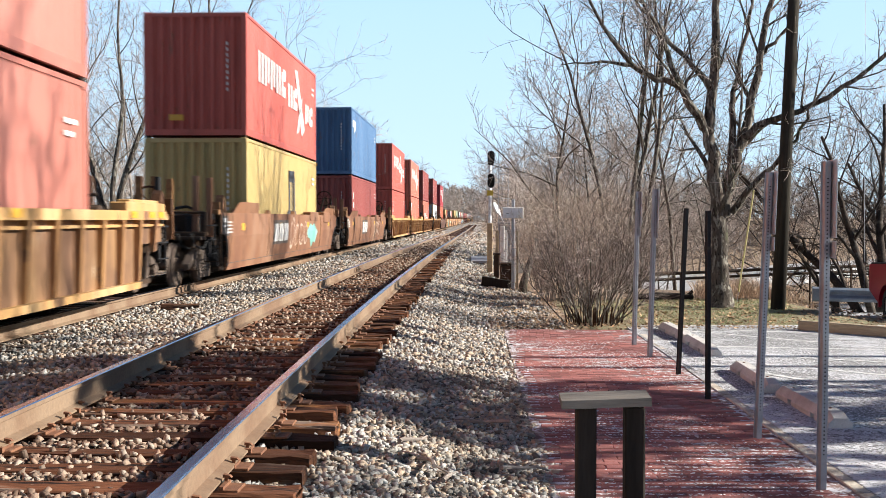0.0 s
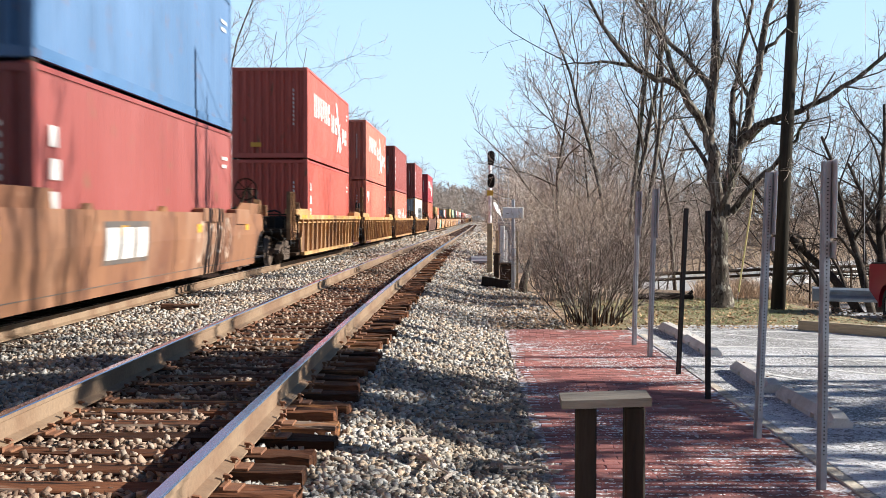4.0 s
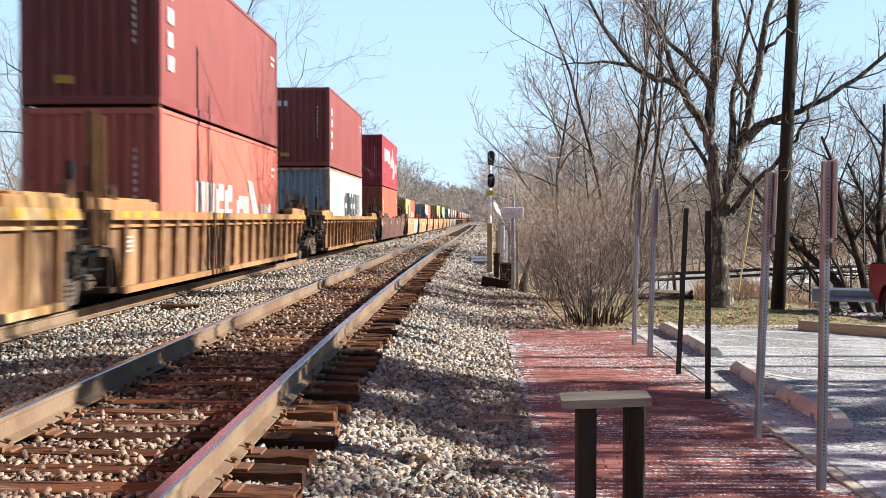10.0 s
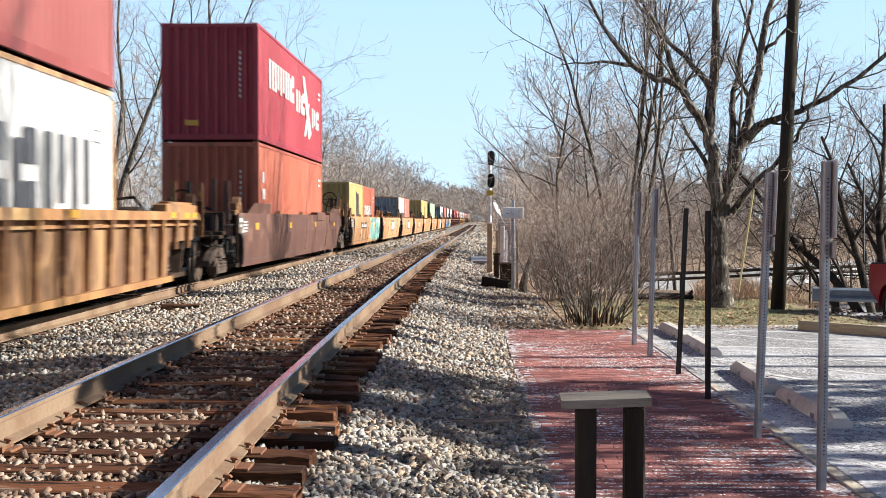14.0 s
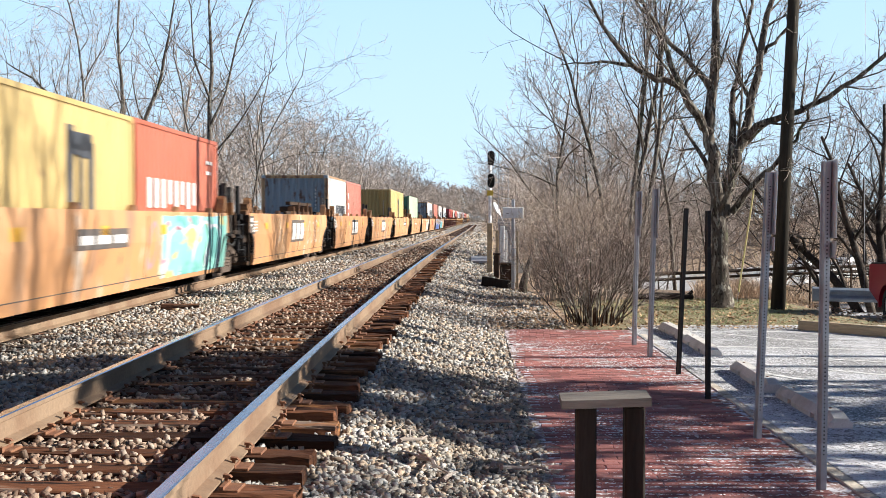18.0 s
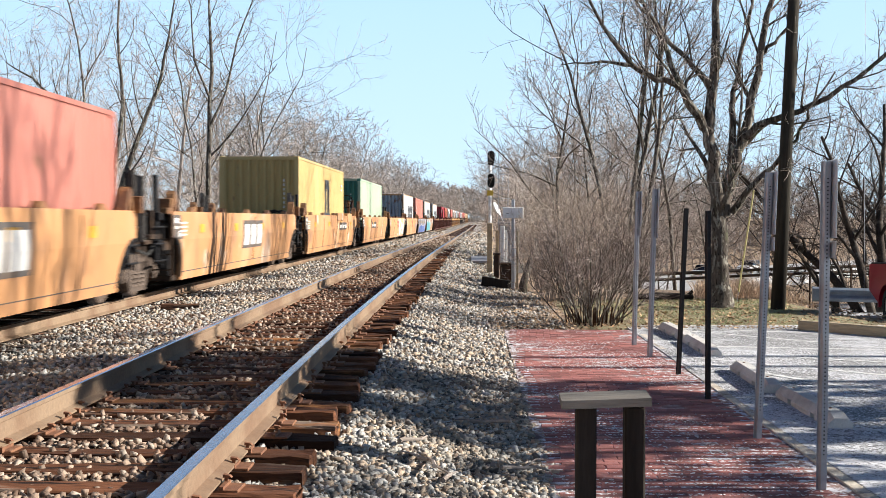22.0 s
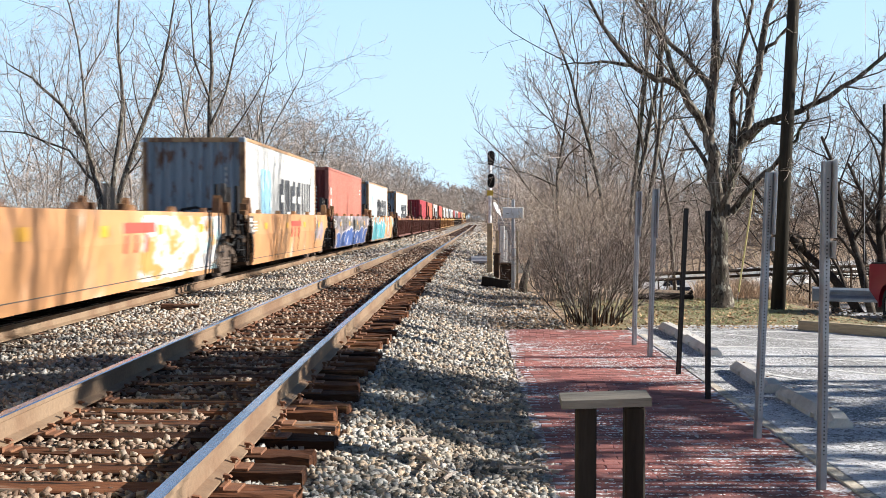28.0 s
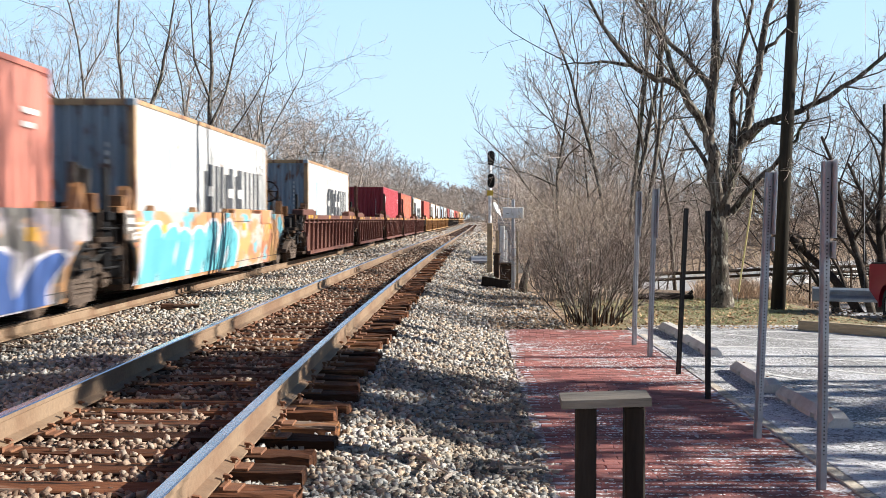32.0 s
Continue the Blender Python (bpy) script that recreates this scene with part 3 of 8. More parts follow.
for a in ((2.75, 19.45, 9.5, 19.55), (2.8, 19.1, 7.4, 14.2), (3.3, 18.9, 9.5, 16.6), (3.15, 16.3, 9.0, 15.2), (2.8, 14.95, 7.2, 11.0), (3.7, 15.2, 9.0, 12.4),
          (2.78, 14.4, 5.4, 9.6), (2.68, 11.78, 3.06, 11.62), (2.72, 9.96, 4.3, 8.2), (2.68, 10.06, 5.6, 9.0), (2.62, 8.6, 5.0, 8.0)):
    stripe(*a)


# ---------------------------------------------------------------- tracks
def rail_outline():
    return [(-0.076, -0.185), (0.076, -0.185), (0.076, -0.172), (0.012, -0.152), (0.009, -0.05), (0.036, -0.036), (0.037, -0.008), (0.030, -0.0005),
            (-0.030, -0.0005), (-0.037, -0.008), (-0.036, -0.036), (-0.009, -0.05), (-0.012, -0.152), (-0.076, -0.172)]


def build_track(offset, drop, name, label):
    track = tagged(empty(name), label, "railway track", "railway tracks", "structure")
    ys = [-400, -300, -200, -120, -60, -30] + list(np.arange(-12, 60, 1.5)) + list(np.arange(60, 240, 6.0)) + list(np.arange(240, 690, 25.0)) + [690]
    out = rail_outline()
    m = len(out)
    for side in (-0.754, 0.754):
        s = Shape()
        for y in ys:
            for px, pz in out:
                s.v.append((line_x(y) + offset + side + px, y, RAIL_TOP_Z + drop + line_z(y) + pz))
        for j in range(len(ys) - 1):
            for i in range(m):
                s.f.append((j * m + i, j * m + (i + 1) % m, (j + 1) * m + (i + 1) % m, (j + 1) * m + i))
                s.mi.append(1 if i in (6, 7, 8) else 0)
        part("rail", s, [RAIL_SIDE, RAIL_TOP], track, "rust-brown steel rail with a polished head")
    return track


near_track = build_track(0, 0, "railway_track_1", "near railway track with polished rails on reddish wooden ties")
far_track = build_track(-SPACING, FAR_DROP, "railway_track_2", "far railway track under the passing freight train")
# ---------------------------------------------------------------- the freight train
ADVANCE_T = np.array([-8, 0, 4, 8, 12, 16, 20, 24, 28, 32.0])
ADVANCE = np.array([-73, 0, 37.08, 75.2, 113.43, 151.35, 189.05, 227.07, 266.45, 307.0])


def advance(t):
    """How far the train has come since the start."""
    i = int(np.clip(np.searchsorted(ADVANCE_T, t) - 1, 1, len(ADVANCE_T) - 2))
    slope = [(ADVANCE[min(k + 1, 9)] - ADVANCE[k - 1]) / (ADVANCE_T[min(k + 1, 9)] - ADVANCE_T[k - 1]) for k in (i, i + 1)]
    h = ADVANCE_T[i + 1] - ADVANCE_T[i]
    u = (t - ADVANCE_T[i]) / h
    return float((2 * u ** 3 - 3 * u * u + 1) * ADVANCE[i] + (u ** 3 - 2 * u * u + u) * h * slope[0] + (3 * u * u - 2 * u ** 3) * ADVANCE[i + 1] + (u ** 3 - u * u) * h * slope[1])


MOVING = []      # (thing, place along the train)
WHEELSETS = []   # (wheelset, rest pose, place along the train)


def cached(store, key, make):
    if key not in store:
        store[key] = make()
    return store[key]


MESHES = {}


# ---- containers
def wave_wall(length, pitch, depth):
    """A corrugated sheet in the (s, z) plane: list of (s, out) along it."""
    n = max(1, round(length / pitch))
    p = length / n
    pts = []
    for i in range(n):
        s = i * p
        pts += [(s, 0.0), (s + 0.27 * p, 0.0), (s + 0.5 * p, -depth), (s + 0.77 * p, -depth)]
    return pts + [(length, 0.0)]


def container_meshes(L, H, paint, end_paint, frame_paint):
    W, r = 1.219, 0.055
    def frame_mesh():
        s = Shape()
        for x in (-W, W):
            sx = 1 if x > 0 else -1
            for y in (0, L):
                sy = 1 if y == 0 else -1
                x0, x1 = sorted((x, x - sx * 0.13))
                y0, y1 = sorted((y, y + sy * 0.13))
                s.box(x0, x1, y0, y1, 0.11, H - 0.11)
            x0, x1 = sorted((x, x - sx * r))
            s.box(x0, x1, 0.13, L - 0.13, H - 0.075, H - 0.006)
            s.box(x0, x1, 0.13, L - 0.13, 0.0, 0.16)
        for y in (0, L):
            sy = 1 if y == 0 else -1
            y0, y1 = sorted((y, y + sy * r))
            s.box(-W + 0.13, W - 0.13, y0, y1, H - 0.11, H - 0.006)
            s.box(-W + 0.13, W - 0.13, y0, y1, 0.0, 0.14)
        return s.mesh("frame", PAINTS[frame_paint])
    def casting():
        s = Shape()
        s.box(-0.082, 0.082, -0.09, 0.09, 0, 0.118, 0.012)
        return s.mesh("corner_casting", PAINTS[end_paint])
    def side_wall(x):
        s = Shape()
        pts = wave_wall(L - 0.26, 0.28, 0.03)
        sx = 1 if x > 0 else -1
        n = len(pts)
        for z in (0.14, H - 0.06):
            for q, o in pts:
                s.v.append((x + sx * (o - 0.012), 0.13 + q, z))
        s.f = [(i, i + 1, n + i + 1, n + i) for i in range(n - 1)]
        s.mi = [0] * (n - 1)
        return s.mesh("side_wall", PAINTS[paint])
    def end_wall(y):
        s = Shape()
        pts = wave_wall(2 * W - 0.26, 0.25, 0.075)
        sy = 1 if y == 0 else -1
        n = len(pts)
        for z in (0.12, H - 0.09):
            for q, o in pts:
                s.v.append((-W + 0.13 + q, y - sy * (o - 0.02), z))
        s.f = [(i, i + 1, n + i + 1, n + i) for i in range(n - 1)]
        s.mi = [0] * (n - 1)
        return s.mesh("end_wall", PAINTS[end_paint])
    def roof():
        s = Shape()
        s.box(-W + r, W - r, r, L - r, H - 0.07, H - 0.03)
        return s.mesh("roof", PAINTS[end_paint])
    k = (L, H, paint, end_paint)
    return (cached(MESHES, ("frame", *k), frame_mesh), cached(MESHES, ("cast", end_paint), casting), cached(MESHES, ("sr", *k), lambda: side_wall(W)),
            cached(MESHES, ("sl", *k), lambda: side_wall(-W)), cached(MESHES, ("e0", *k), lambda: end_wall(0)), cached(MESHES, ("e1", *k), lambda: end_wall(L)), cached(MESHES, ("roof", *k), roof))


def flat_shape(polys, x):
    """Flat pieces on the plane x, each a list of (y, z), a few millimetres thick."""
    s = Shape()
    for p in polys:
        s.prism(p, "x", x - 0.004, x + 0.003)
    return s


def bar(y, z, w, h, lean=0.0):
    return [(y, z), (y + w, z), (y + w + lean, z + h), (y + lean, z + h)]


def emblem_word(y, z, length, height, count, lean=0.0, seed=0):
    """A worn word mark as a row of plain blocks, two to a place: whole, short, or broken half way up."""
    rnd = random.Random(seed)
    polys, w = [], length / count
    for i in range(count):
        a, kind = y + i * w, rnd.randrange(3)
        polys.append([bar(a, z, w * 0.25, height * (1, 0.86, 1)[kind], lean)])
        if kind == 1:
            polys[-1] += [bar(a + w * 0.33, z, w * 0.40, height * 0.38, lean), bar(a + w * 0.33, z + height * 0.58, w * 0.40, height * 0.42, lean)]
        else:
            polys[-1] += [bar(a + w * 0.50, z + height * (0, 0, 0.14)[kind], w * 0.25, height * (1, 1, 0.86)[kind], lean)]
    return polys


def marks(thing, style, L, H):
    """The painted marks of a container: word marks as plain blocks, number columns as bars."""
    x = 1.219
    if style == "sloped":      # white word with a tall slanted flourish
        polys = emblem_word(1.6, H * 0.50, 4.4, 0.78, 5, 0.0, 3) + emblem_word(6.3, H * 0.44, 1.9, 0.66, 2, 0, 4)
        polys += [[(7.6, H * 0.86), (8.0, H * 0.86), (9.5, H * 0.28), (8.9, H * 0.20)], [(8.7, H * 0.56), (9.1, H * 0.62), (8.3, H * 0.24), (7.9, H * 0.20)]]
        polys += emblem_word(9.7, H * 0.36, 1.8, 0.62, 2, 0, 5)
        letter_parts(thing, polys, WHITE_PAINT, "worn white word mark as plain blocks")
    if style == "low_sloped":
        polys = emblem_word(2.6, H * 0.30, 3.6, 0.85, 4, 0, 6) + emblem_word(6.6, H * 0.28, 1.5, 0.7, 2, 0, 7)
        polys += [[(7.9, H * 0.66), (8.4, H * 0.64), (9.6, H * 0.28), (9.0, H * 0.24)]] + emblem_word(9.7, H * 0.28, 1.5, 0.55, 2, 0, 8)
        letter_parts(thing, polys, WHITE_PAINT, "worn white word mark as plain blocks")
    if style == "wide_dark":
        a, w = L * 0.40, L * 0.52
        letter_parts(thing, emblem_word(a, H * 0.36 if L > 8 else H * 0.30, w, 1.05 if L > 8 else 0.75, 6, 0, 11), DARK_PAINT, "dark grey word mark as plain blocks")
        part("emblem", flat_shape([bar(L * 0.17, H * 0.36, 1.4 if L > 8 else 0.8, 1.2 if L > 8 else 0.8)], x), SKY_PAINT, thing, "light blue square emblem")
    if style == "arch":
        c = L * 0.56
        polys = [bar(c - 0.50, H * 0.42, 0.26, 1.15), bar(c + 0.02, H * 0.42, 0.14, 1.05), bar(c + 0.42, H * 0.42, 0.22, 0.95), bar(c - 0.48, H * 0.74, 1.05, 0.24), bar(c - 0.72, H * 0.36, 1.6, 0.17),
                 [(c - 0.50, H * 0.82), (c - 0.24, H * 0.82), (c - 0.1, H * 0.76), (c + 0.4, H * 0.84), (c + 0.62, H * 0.76), (c + 0.5, H * 0.70), (c - 0.4, H * 0.72)], bar(c - 0.45, H * 0.24, 0.4, 0.28), bar(c + 0.25, H * 0.24, 0.3, 0.24)]
        letter_parts(thing, polys, DARK_PAINT, "dark arched emblem as plain bars")
    if style == "patch":
        letter_parts(thing, [bar(0.5, H * 0.72, 1.1, 0.3), [(0.9, H * 0.62), (1.6, H * 0.70), (1.3, H * 0.80)]], WHITE_PAINT, "small worn white emblem")
    if style == "low_word":
        letter_parts(thing, emblem_word(0.7, H * 0.45, 3.6, 0.5, 4, 0, 14) + [bar(L - 1.0, H * 0.80, 0.5, 0.07), bar(L - 1.0, H * 0.72, 0.38, 0.07)], WHITE_PAINT, "worn white word mark as plain blocks")
    if style in ("column", "column_word"):
        polys = []
        for i in range(4):
            z = H * 0.22 + i * 0.42
            polys.append(bar(0.55, z, 0.34 - 0.08 * (i % 2), 0.27))
        letter_parts(thing, polys, WHITE_PAINT, "upright column of white marks")
    # number column on the end wall, data marks on the side
    s = Shape()
    for i in range(9):
        s.box(0.745, 0.79, -0.012, -0.004, H * 0.36 + i * 0.135, H * 0.36 + i * 0.135 + 0.075)
    if style == "column_word":
        for i, q in enumerate((-0.95, -0.72, -0.48)):
            s.box(q, q + 0.15, -0.012, -0.004, H * 0.76, H * 0.76 + (0.3 if i == 0 else 0.2))
    tagged(part("number_column", s, WHITE_PAINT, thing, "upright column of white bars"), kind="stuff")
    d = Shape()
    d.box(-0.62, -0.28, -0.012, -0.004, H * 0.12, H * 0.12 + 0.14)
    part("caution_label", d, YELLOW_STICKER, thing, "yellow warning label")
    if L > 8:
        tagged(part("data_panel", flat_shape([bar(L - 1.0, H * 0.78 - k * 0.17, 0.5 - 0.12 * (k % 2), 0.07) for k in range(2)], x), WHITE_PAINT, thing, "small white data lines"), kind="stuff")


def lock_mesh():
    s = Shape()
    s.box(-0.06, 0.06, -0.07, 0.07, 0.0, 0.068, 0.01)
    return s.mesh("twist_lock", DARK_STEEL)


def letter_parts(thing, polys, material, label):
    """Each block of a word mark as a part of its own."""
    for p in polys:
        part("block_mark", flat_shape(p if isinstance(p[0], list) else [p], 1.219), material, thing, label)


def container(y0, L, z, paint, style="", end_paint=None, H=2.896, word="", group="containers on the train"):
    end_paint = end_paint or paint
    thing = empty("shipping_container", on_far_track(y0))
    tagged(thing, word or "%s steel shipping container riding on the train" % paint.replace("_", " "), "shipping container", group)
    fr, ca, sr, sl, e0, e1, ro = container_meshes(L, H, paint, end_paint, "beige" if paint == "white" else paint if paint in ("pale_green", "salmon") else end_paint)
    part("frame", fr, None, thing)
    part("side_wall", sr, None, thing)
    part("side_wall", sl, None, thing)
    part("end_wall", e0, None, thing)
    part("end_wall", e1, None, thing)
    part("roof", ro, None, thing)
    for x in (-1.14, 1.14):
        for y in (0.088, L - 0.088):
            for q in (-0.003, H - 0.115):
                part("corner_casting", ca, None, thing, at=(x, y, q))
    if z > 1:
        for x in (-1.14, 1.14):
            for y in (0.09, L - 0.09):
                part("twist_lock", cached(MESHES, "lock", lock_mesh), None, thing, at=(x, y, -0.066))
    marks(thing, style, L, H)
    MOVING.append((thing, y0, z))
    return thing


# ---- well cars
def bogie_meshes():
    def frame_mesh():
        s = Shape()
        for x in (-1.06, 1.06):
            def rib(points):
                s.prism(points, "x", x - 0.07, x + 0.07)
            rib([(-1.25, 0.44), (-0.95, 0.60), (-0.42, 0.74), (0.42, 0.74), (0.95, 0.60), (1.25, 0.44), (1.25, 0.34), (0.92, 0.47), (0.42, 0.61), (-0.42, 0.61), (-0.92, 0.47), (-1.25, 0.34)])
            for sy in (-1, 1):
                rib([(sy * 0.66, 0.56), (sy * 0.48, 0.62), (sy * 0.34, 0.22), (sy * 0.46, 0.16)][::sy])
            rib([(-0.46, 0.14), (0.46, 0.14), (0.42, 0.22), (-0.42, 0.22)])
        s.box(-1.15, 1.15, -0.22, 0.22, 0.46, 0.68, 0.03)
        return s.mesh("bogie", DUSTY_STEEL)
    def spring_mesh():
        s = Shape()
        outline = [(0.22, 0.0)]
        for k in range(4):
            z = 0.22 + k * 0.068
            outline += [(z, 0.105), (z + 0.034, 0.105), (z + 0.038, 0.07), (z + 0.064, 0.07)]
        s.lathe(outline + [(0.49, 0.0)], "z", (0, 0, 0), 8)
        return s.mesh("spring", WHEEL_STEEL)
    def wheel_mesh():
        s = Shape()
        for sx in (-1, 1):
            prof = [(0.69, 0.10), (0.69, 0.36), (0.685, 0.445), (0.715, 0.445), (0.735, 0.420), (0.815, 0.415), (0.82, 0.36), (0.76, 0.33), (0.75, 0.15), (0.83, 0.13), (0.83, 0.02), (0.69, 0.02)]
            s.lathe([(sx * a, r) for a, r in prof], "x", (0, 0, 0), 14)
            s.lathe([(sx * 0.98, 0.0), (sx * 0.98, 0.11), (sx * 1.17, 0.11), (sx * 1.17, 0.0)], "x", (0, 0, 0), 10)
            for k in range(3):
                a = k * 2 * math.pi / 3
                s.box(sx * 1.17 - 0.012, sx * 1.17 + 0.012, 0.06 * math.cos(a) - 0.02, 0.06 * math.cos(a) + 0.02, 0.06 * math.sin(a) - 0.02, 0.06 * math.sin(a) + 0.02)
        s.tube([(-1.0, 0, 0), (1.0, 0, 0)], [0.08, 0.08], 12)
        return s.mesh("wheelset", WHEEL_STEEL)
    return cached(MESHES, "bogie", frame_mesh), cached(MESHES, "spring", spring_mesh), cached(MESHES, "wheel", wheel_mesh)


def add_bogie(car, q, place):
    fr, sp, wh = bogie_meshes()
    b = part("bogie", fr, None, car, "grimy cast three-piece freight bogie", at=(0, q, 0))
    for x in (-1.06, 1.06):
        for q in (-0.24, 0, 0.24):
            part("spring", sp, None, b, at=(x, q, 0))
    for y in (-0.89, 0.89):
        w = part("wheelset", wh, None, b, at=(0, y, 0.418))
        WHEELSETS.append((w, (0, y, 0.418), place + q + y))


def well_meshes(kind, L, paint, c0, c1):
    """Meshes of a well unit's body, built from its front end at y = 0; c0, c1: how far the sides are cut away over the bogies."""
    top, low = 1.44, 0.235
    out = {}
    if kind == "smooth":
        def panel(sx):
            s = Shape()
            # outer sheet with a fold line; the lower half leans in
            def xo(z):
                return sx * (1.50 if z > 0.95 else 1.50 - (0.95 - z) * 0.12)
            cols = [0.0, 0.20, 0.42, 0.58, 0.70, 0.80, 1.6, L - 1.6, L - 0.80, L - 0.70, L - 0.58, L - 0.42, L - 0.20, L]
            rows = [low, 0.50, 0.95, 1.36, top]
            def zmin(y):
                d = min(y, L - y)
                return float(np.interp(d, (0.20, 0.42, 0.58, 0.70, 0.80), (1.02, 0.86, 0.70, 0.52, low)))
            for t in (0, 0.05):
                for z in rows:
                    for y in cols:
                        zz = max(z, min(zmin(y), 1.30)) if z < 1.0 else z
                        s.v.append((xo(zz) - sx * t, y, zz))
            n, m = len(cols), len(rows)
            for k in (0, 1):
                for j in range(m - 1):
                    for i in range(n - 1):
                        b = k * n * m
                        s.f.append((b + j * n + i, b + j * n + i + 1, b + (j + 1) * n + i + 1, b + (j + 1) * n + i))
            rim = [(i, i + 1) for i in range(n - 1)] + [((m - 1) * n + i, (m - 1) * n + i + 1) for i in range(n - 1)] + [(j * n, (j + 1) * n) for j in range(m - 1)] + [(j * n + n - 1, (j + 1) * n + n - 1) for j in range(m - 1)]
            s.f += [(a, b, n * m + b, n * m + a) for a, b in rim]
            s.mi = [0] * len(s.f)
            return s
        out["panel"] = [panel(1).mesh("side_panel", paint), panel(-1).mesh("side_panel", paint)]
    else:
        ms = []
        for sx in (1, -1):
            s = Shape()
            x0, x1 = sorted((sx * 1.36, sx * 1.40))
            s.prism([(0.0, 1.30), (0.0, 0.92), (c0 - 0.29, 0.90), (c0 - 0.12, 0.72), (c0, 0.26), (L - c1, 0.26), (L - c1 + 0.12, 0.72), (L - c1 + 0.29, 0.90), (L, 0.92), (L, 1.30)], "x", x0, x1)
            # recessed sheet is coloured darker than the ribs, for rust and shade
            ms.append(s.mesh("side_panel", RIB_PANEL if paint in (WELL_YELLOW, WELL_AMBER) else paint))
        out["panel"] = ms
        s = Shape()
        s.box(1.40, 1.53, 0, L, 1.30, 1.44)
        s.box(1.40, 1.47, 0.1, L - 0.1, 1.19, 1.23)
        out["chord"] = s.mesh("top_chord", paint)
        s = Shape()
        s.box(1.40, 1.50, c0 - 0.04, L - c1 + 0.04, 0.22, 0.32)
        out["sill"] = s.mesh("bottom_sill", paint)
        s = Shape()
        s.prism([(1.40, 1.30), (1.40, 0.32), (1.48, 0.34), (1.52, 1.22), (1.52, 1.30)], "y", -0.055, 0.055)
        out["rib"] = s.mesh("rib", {WELL_AMBER: RUSTY_RIB, WELL_YELLOW: WELL_AMBER}.get(paint, paint))
        s = Shape()
        s.box(1.22, 1.50, 0.12, 2.5, 1.44, 1.58, 0.02)
        s.box(1.26, 1.46, 0.3, 2.2, 1.58, 1.62, 0.01)
        out["cover"] = s.mesh("end_cover", paint)
    s = Shape()
    s.box(-1.34, 1.34, 0.5, L - 0.5, 0.24, 0.32)
    out["floor"] = s.mesh("well_floor", DARK_STEEL)
    s = Shape()      # end platform: bolster, sill and deck
    s.box(-1.36, 1.36, 0.02, 0.34, 0.78, 1.40, 0.03)
    s.prism([(0.34, 1.2), (0.34, 0.85), (0.62, 0.70), (0.80, 0.30), (0.86, 0.30), (0.70, 0.75), (0.42, 0.95), (0.42, 1.2)], "x", -1.34, 1.34)
    s.box(-1.30, 1.30, -0.95, -0.62, 0.90, 0.97, 0.02)
    s.box(-0.30, 0.30, -1.25, 0.05, 0.66, 0.98, 0.02)
    s.box(-1.30, 1.30, -0.62, 0.02, 0.98, 1.06, 0.02)
    s.box(-0.16, 0.16, -1.75, -1.25, 0.70, 0.92, 0.02)
    for x in (-0.95, 0.95):
        s.box(x - 0.09, x + 0.09, -0.55, 0.05, 0.60, 0.98, 0.02)
    for x in (-0.75, 0.5):
        s.tube([(x, -0.2, 1.06), (x, -0.25, 1.28), (x + 0.1, -0.5, 1.34), (x + 0.15, -0.8, 1.10), (x + 0.1, -1.2, 0.80)], [0.03] * 5, 6)
    s.box(-1.30, -1.22, -0.60, -0.52, 1.06, 1.45)
    s.box(1.22, 1.30, -0.60, -0.52, 1.06, 1.45)
    s.tube([(-1.26, -0.56, 1.44), (1.26, -0.56, 1.44)], [0.025, 0.025], 6)
    # dark steel also carries the shade that lies in the gap
    out["end"] = s.mesh("end_platform", DARK_STEEL)
    s = Shape()      # container guide: a stout triangular casting with a pierced web
    s.prism([(-0.05, 0.0), (0.10, 0.34), (0.17, 0.40), (0.24, 0.34), (0.42, 0.0), (0.30, 0.0), (0.18, 0.22), (0.06, 0.0)], "x", -0.09, 0.07)
    s.prism([(0.06, 0.0), (0.18, 0.22), (0.30, 0.0)], "x", -0.04, 0.02)
    s.box(-0.22, 0.06, -0.09, 0.02, 0.0, 0.26, 0.01)
    s.box(-0.09, 0.07, -0.32, -0.09, 0.0, 0.10, 0.01)
    out["guide"] = s.mesh("container_guide", AMBER_CAST if kind == "smooth" else RUSTY_PART)
    s = Shape()
    s.prism([(-0.06, -0.09), (0.06, -0.09), (0.06, -0.06), (-0.03, -0.06), (-0.03, 0.06), (0.06, 0.06), (0.06, 0.09), (-0.06, 0.09)], "z", 0, 1.0)
    out["post"] = s.mesh("guide_post", RUSTY_RIB if paint in (WELL_YELLOW, WELL_AMBER) else paint)
    out["grey_post"] = s.mesh("guide_post", POST_GREY)
    s = Shape()
    for k in range(4):
        s.tube([(-0.22, 0, k * 0.26), (0.22, 0, k * 0.26)], [0.014, 0.014], 5)
    for x in (-0.22, 0.22):
        s.box(x - 0.02, x + 0.02, -0.02, 0.02, -0.1, 0.95)
    out["ladder"] = s.mesh("ladder", DARK_STEEL)
    s = Shape()
    s.lathe([(-0.02, 0.25), (-0.02, 0.29), (0.02, 0.29), (0.02, 0.25)], "y", (0, 0, 0), 20)
    for k in range(4):
        a = k * math.pi / 4
        s.tube([(-0.27 * math.cos(a), 0, -0.27 * math.sin(a)), (0.27 * math.cos(a), 0, 0.27 * math.sin(a))], [0.012, 0.012], 5)
    out["brake_wheel"] = s.mesh("brake_wheel", RUSTY_PART)
    s = Shape()
    s.lathe([(-0.45, 0.0), (-0.45, 0.12), (-0.38, 0.19), (0.38, 0.19), (0.45, 0.12), (0.45, 0.0)], "x", (0, 0, 0), 14)
    out["tank"] = s.mesh("air_tank", DARK_STEEL)
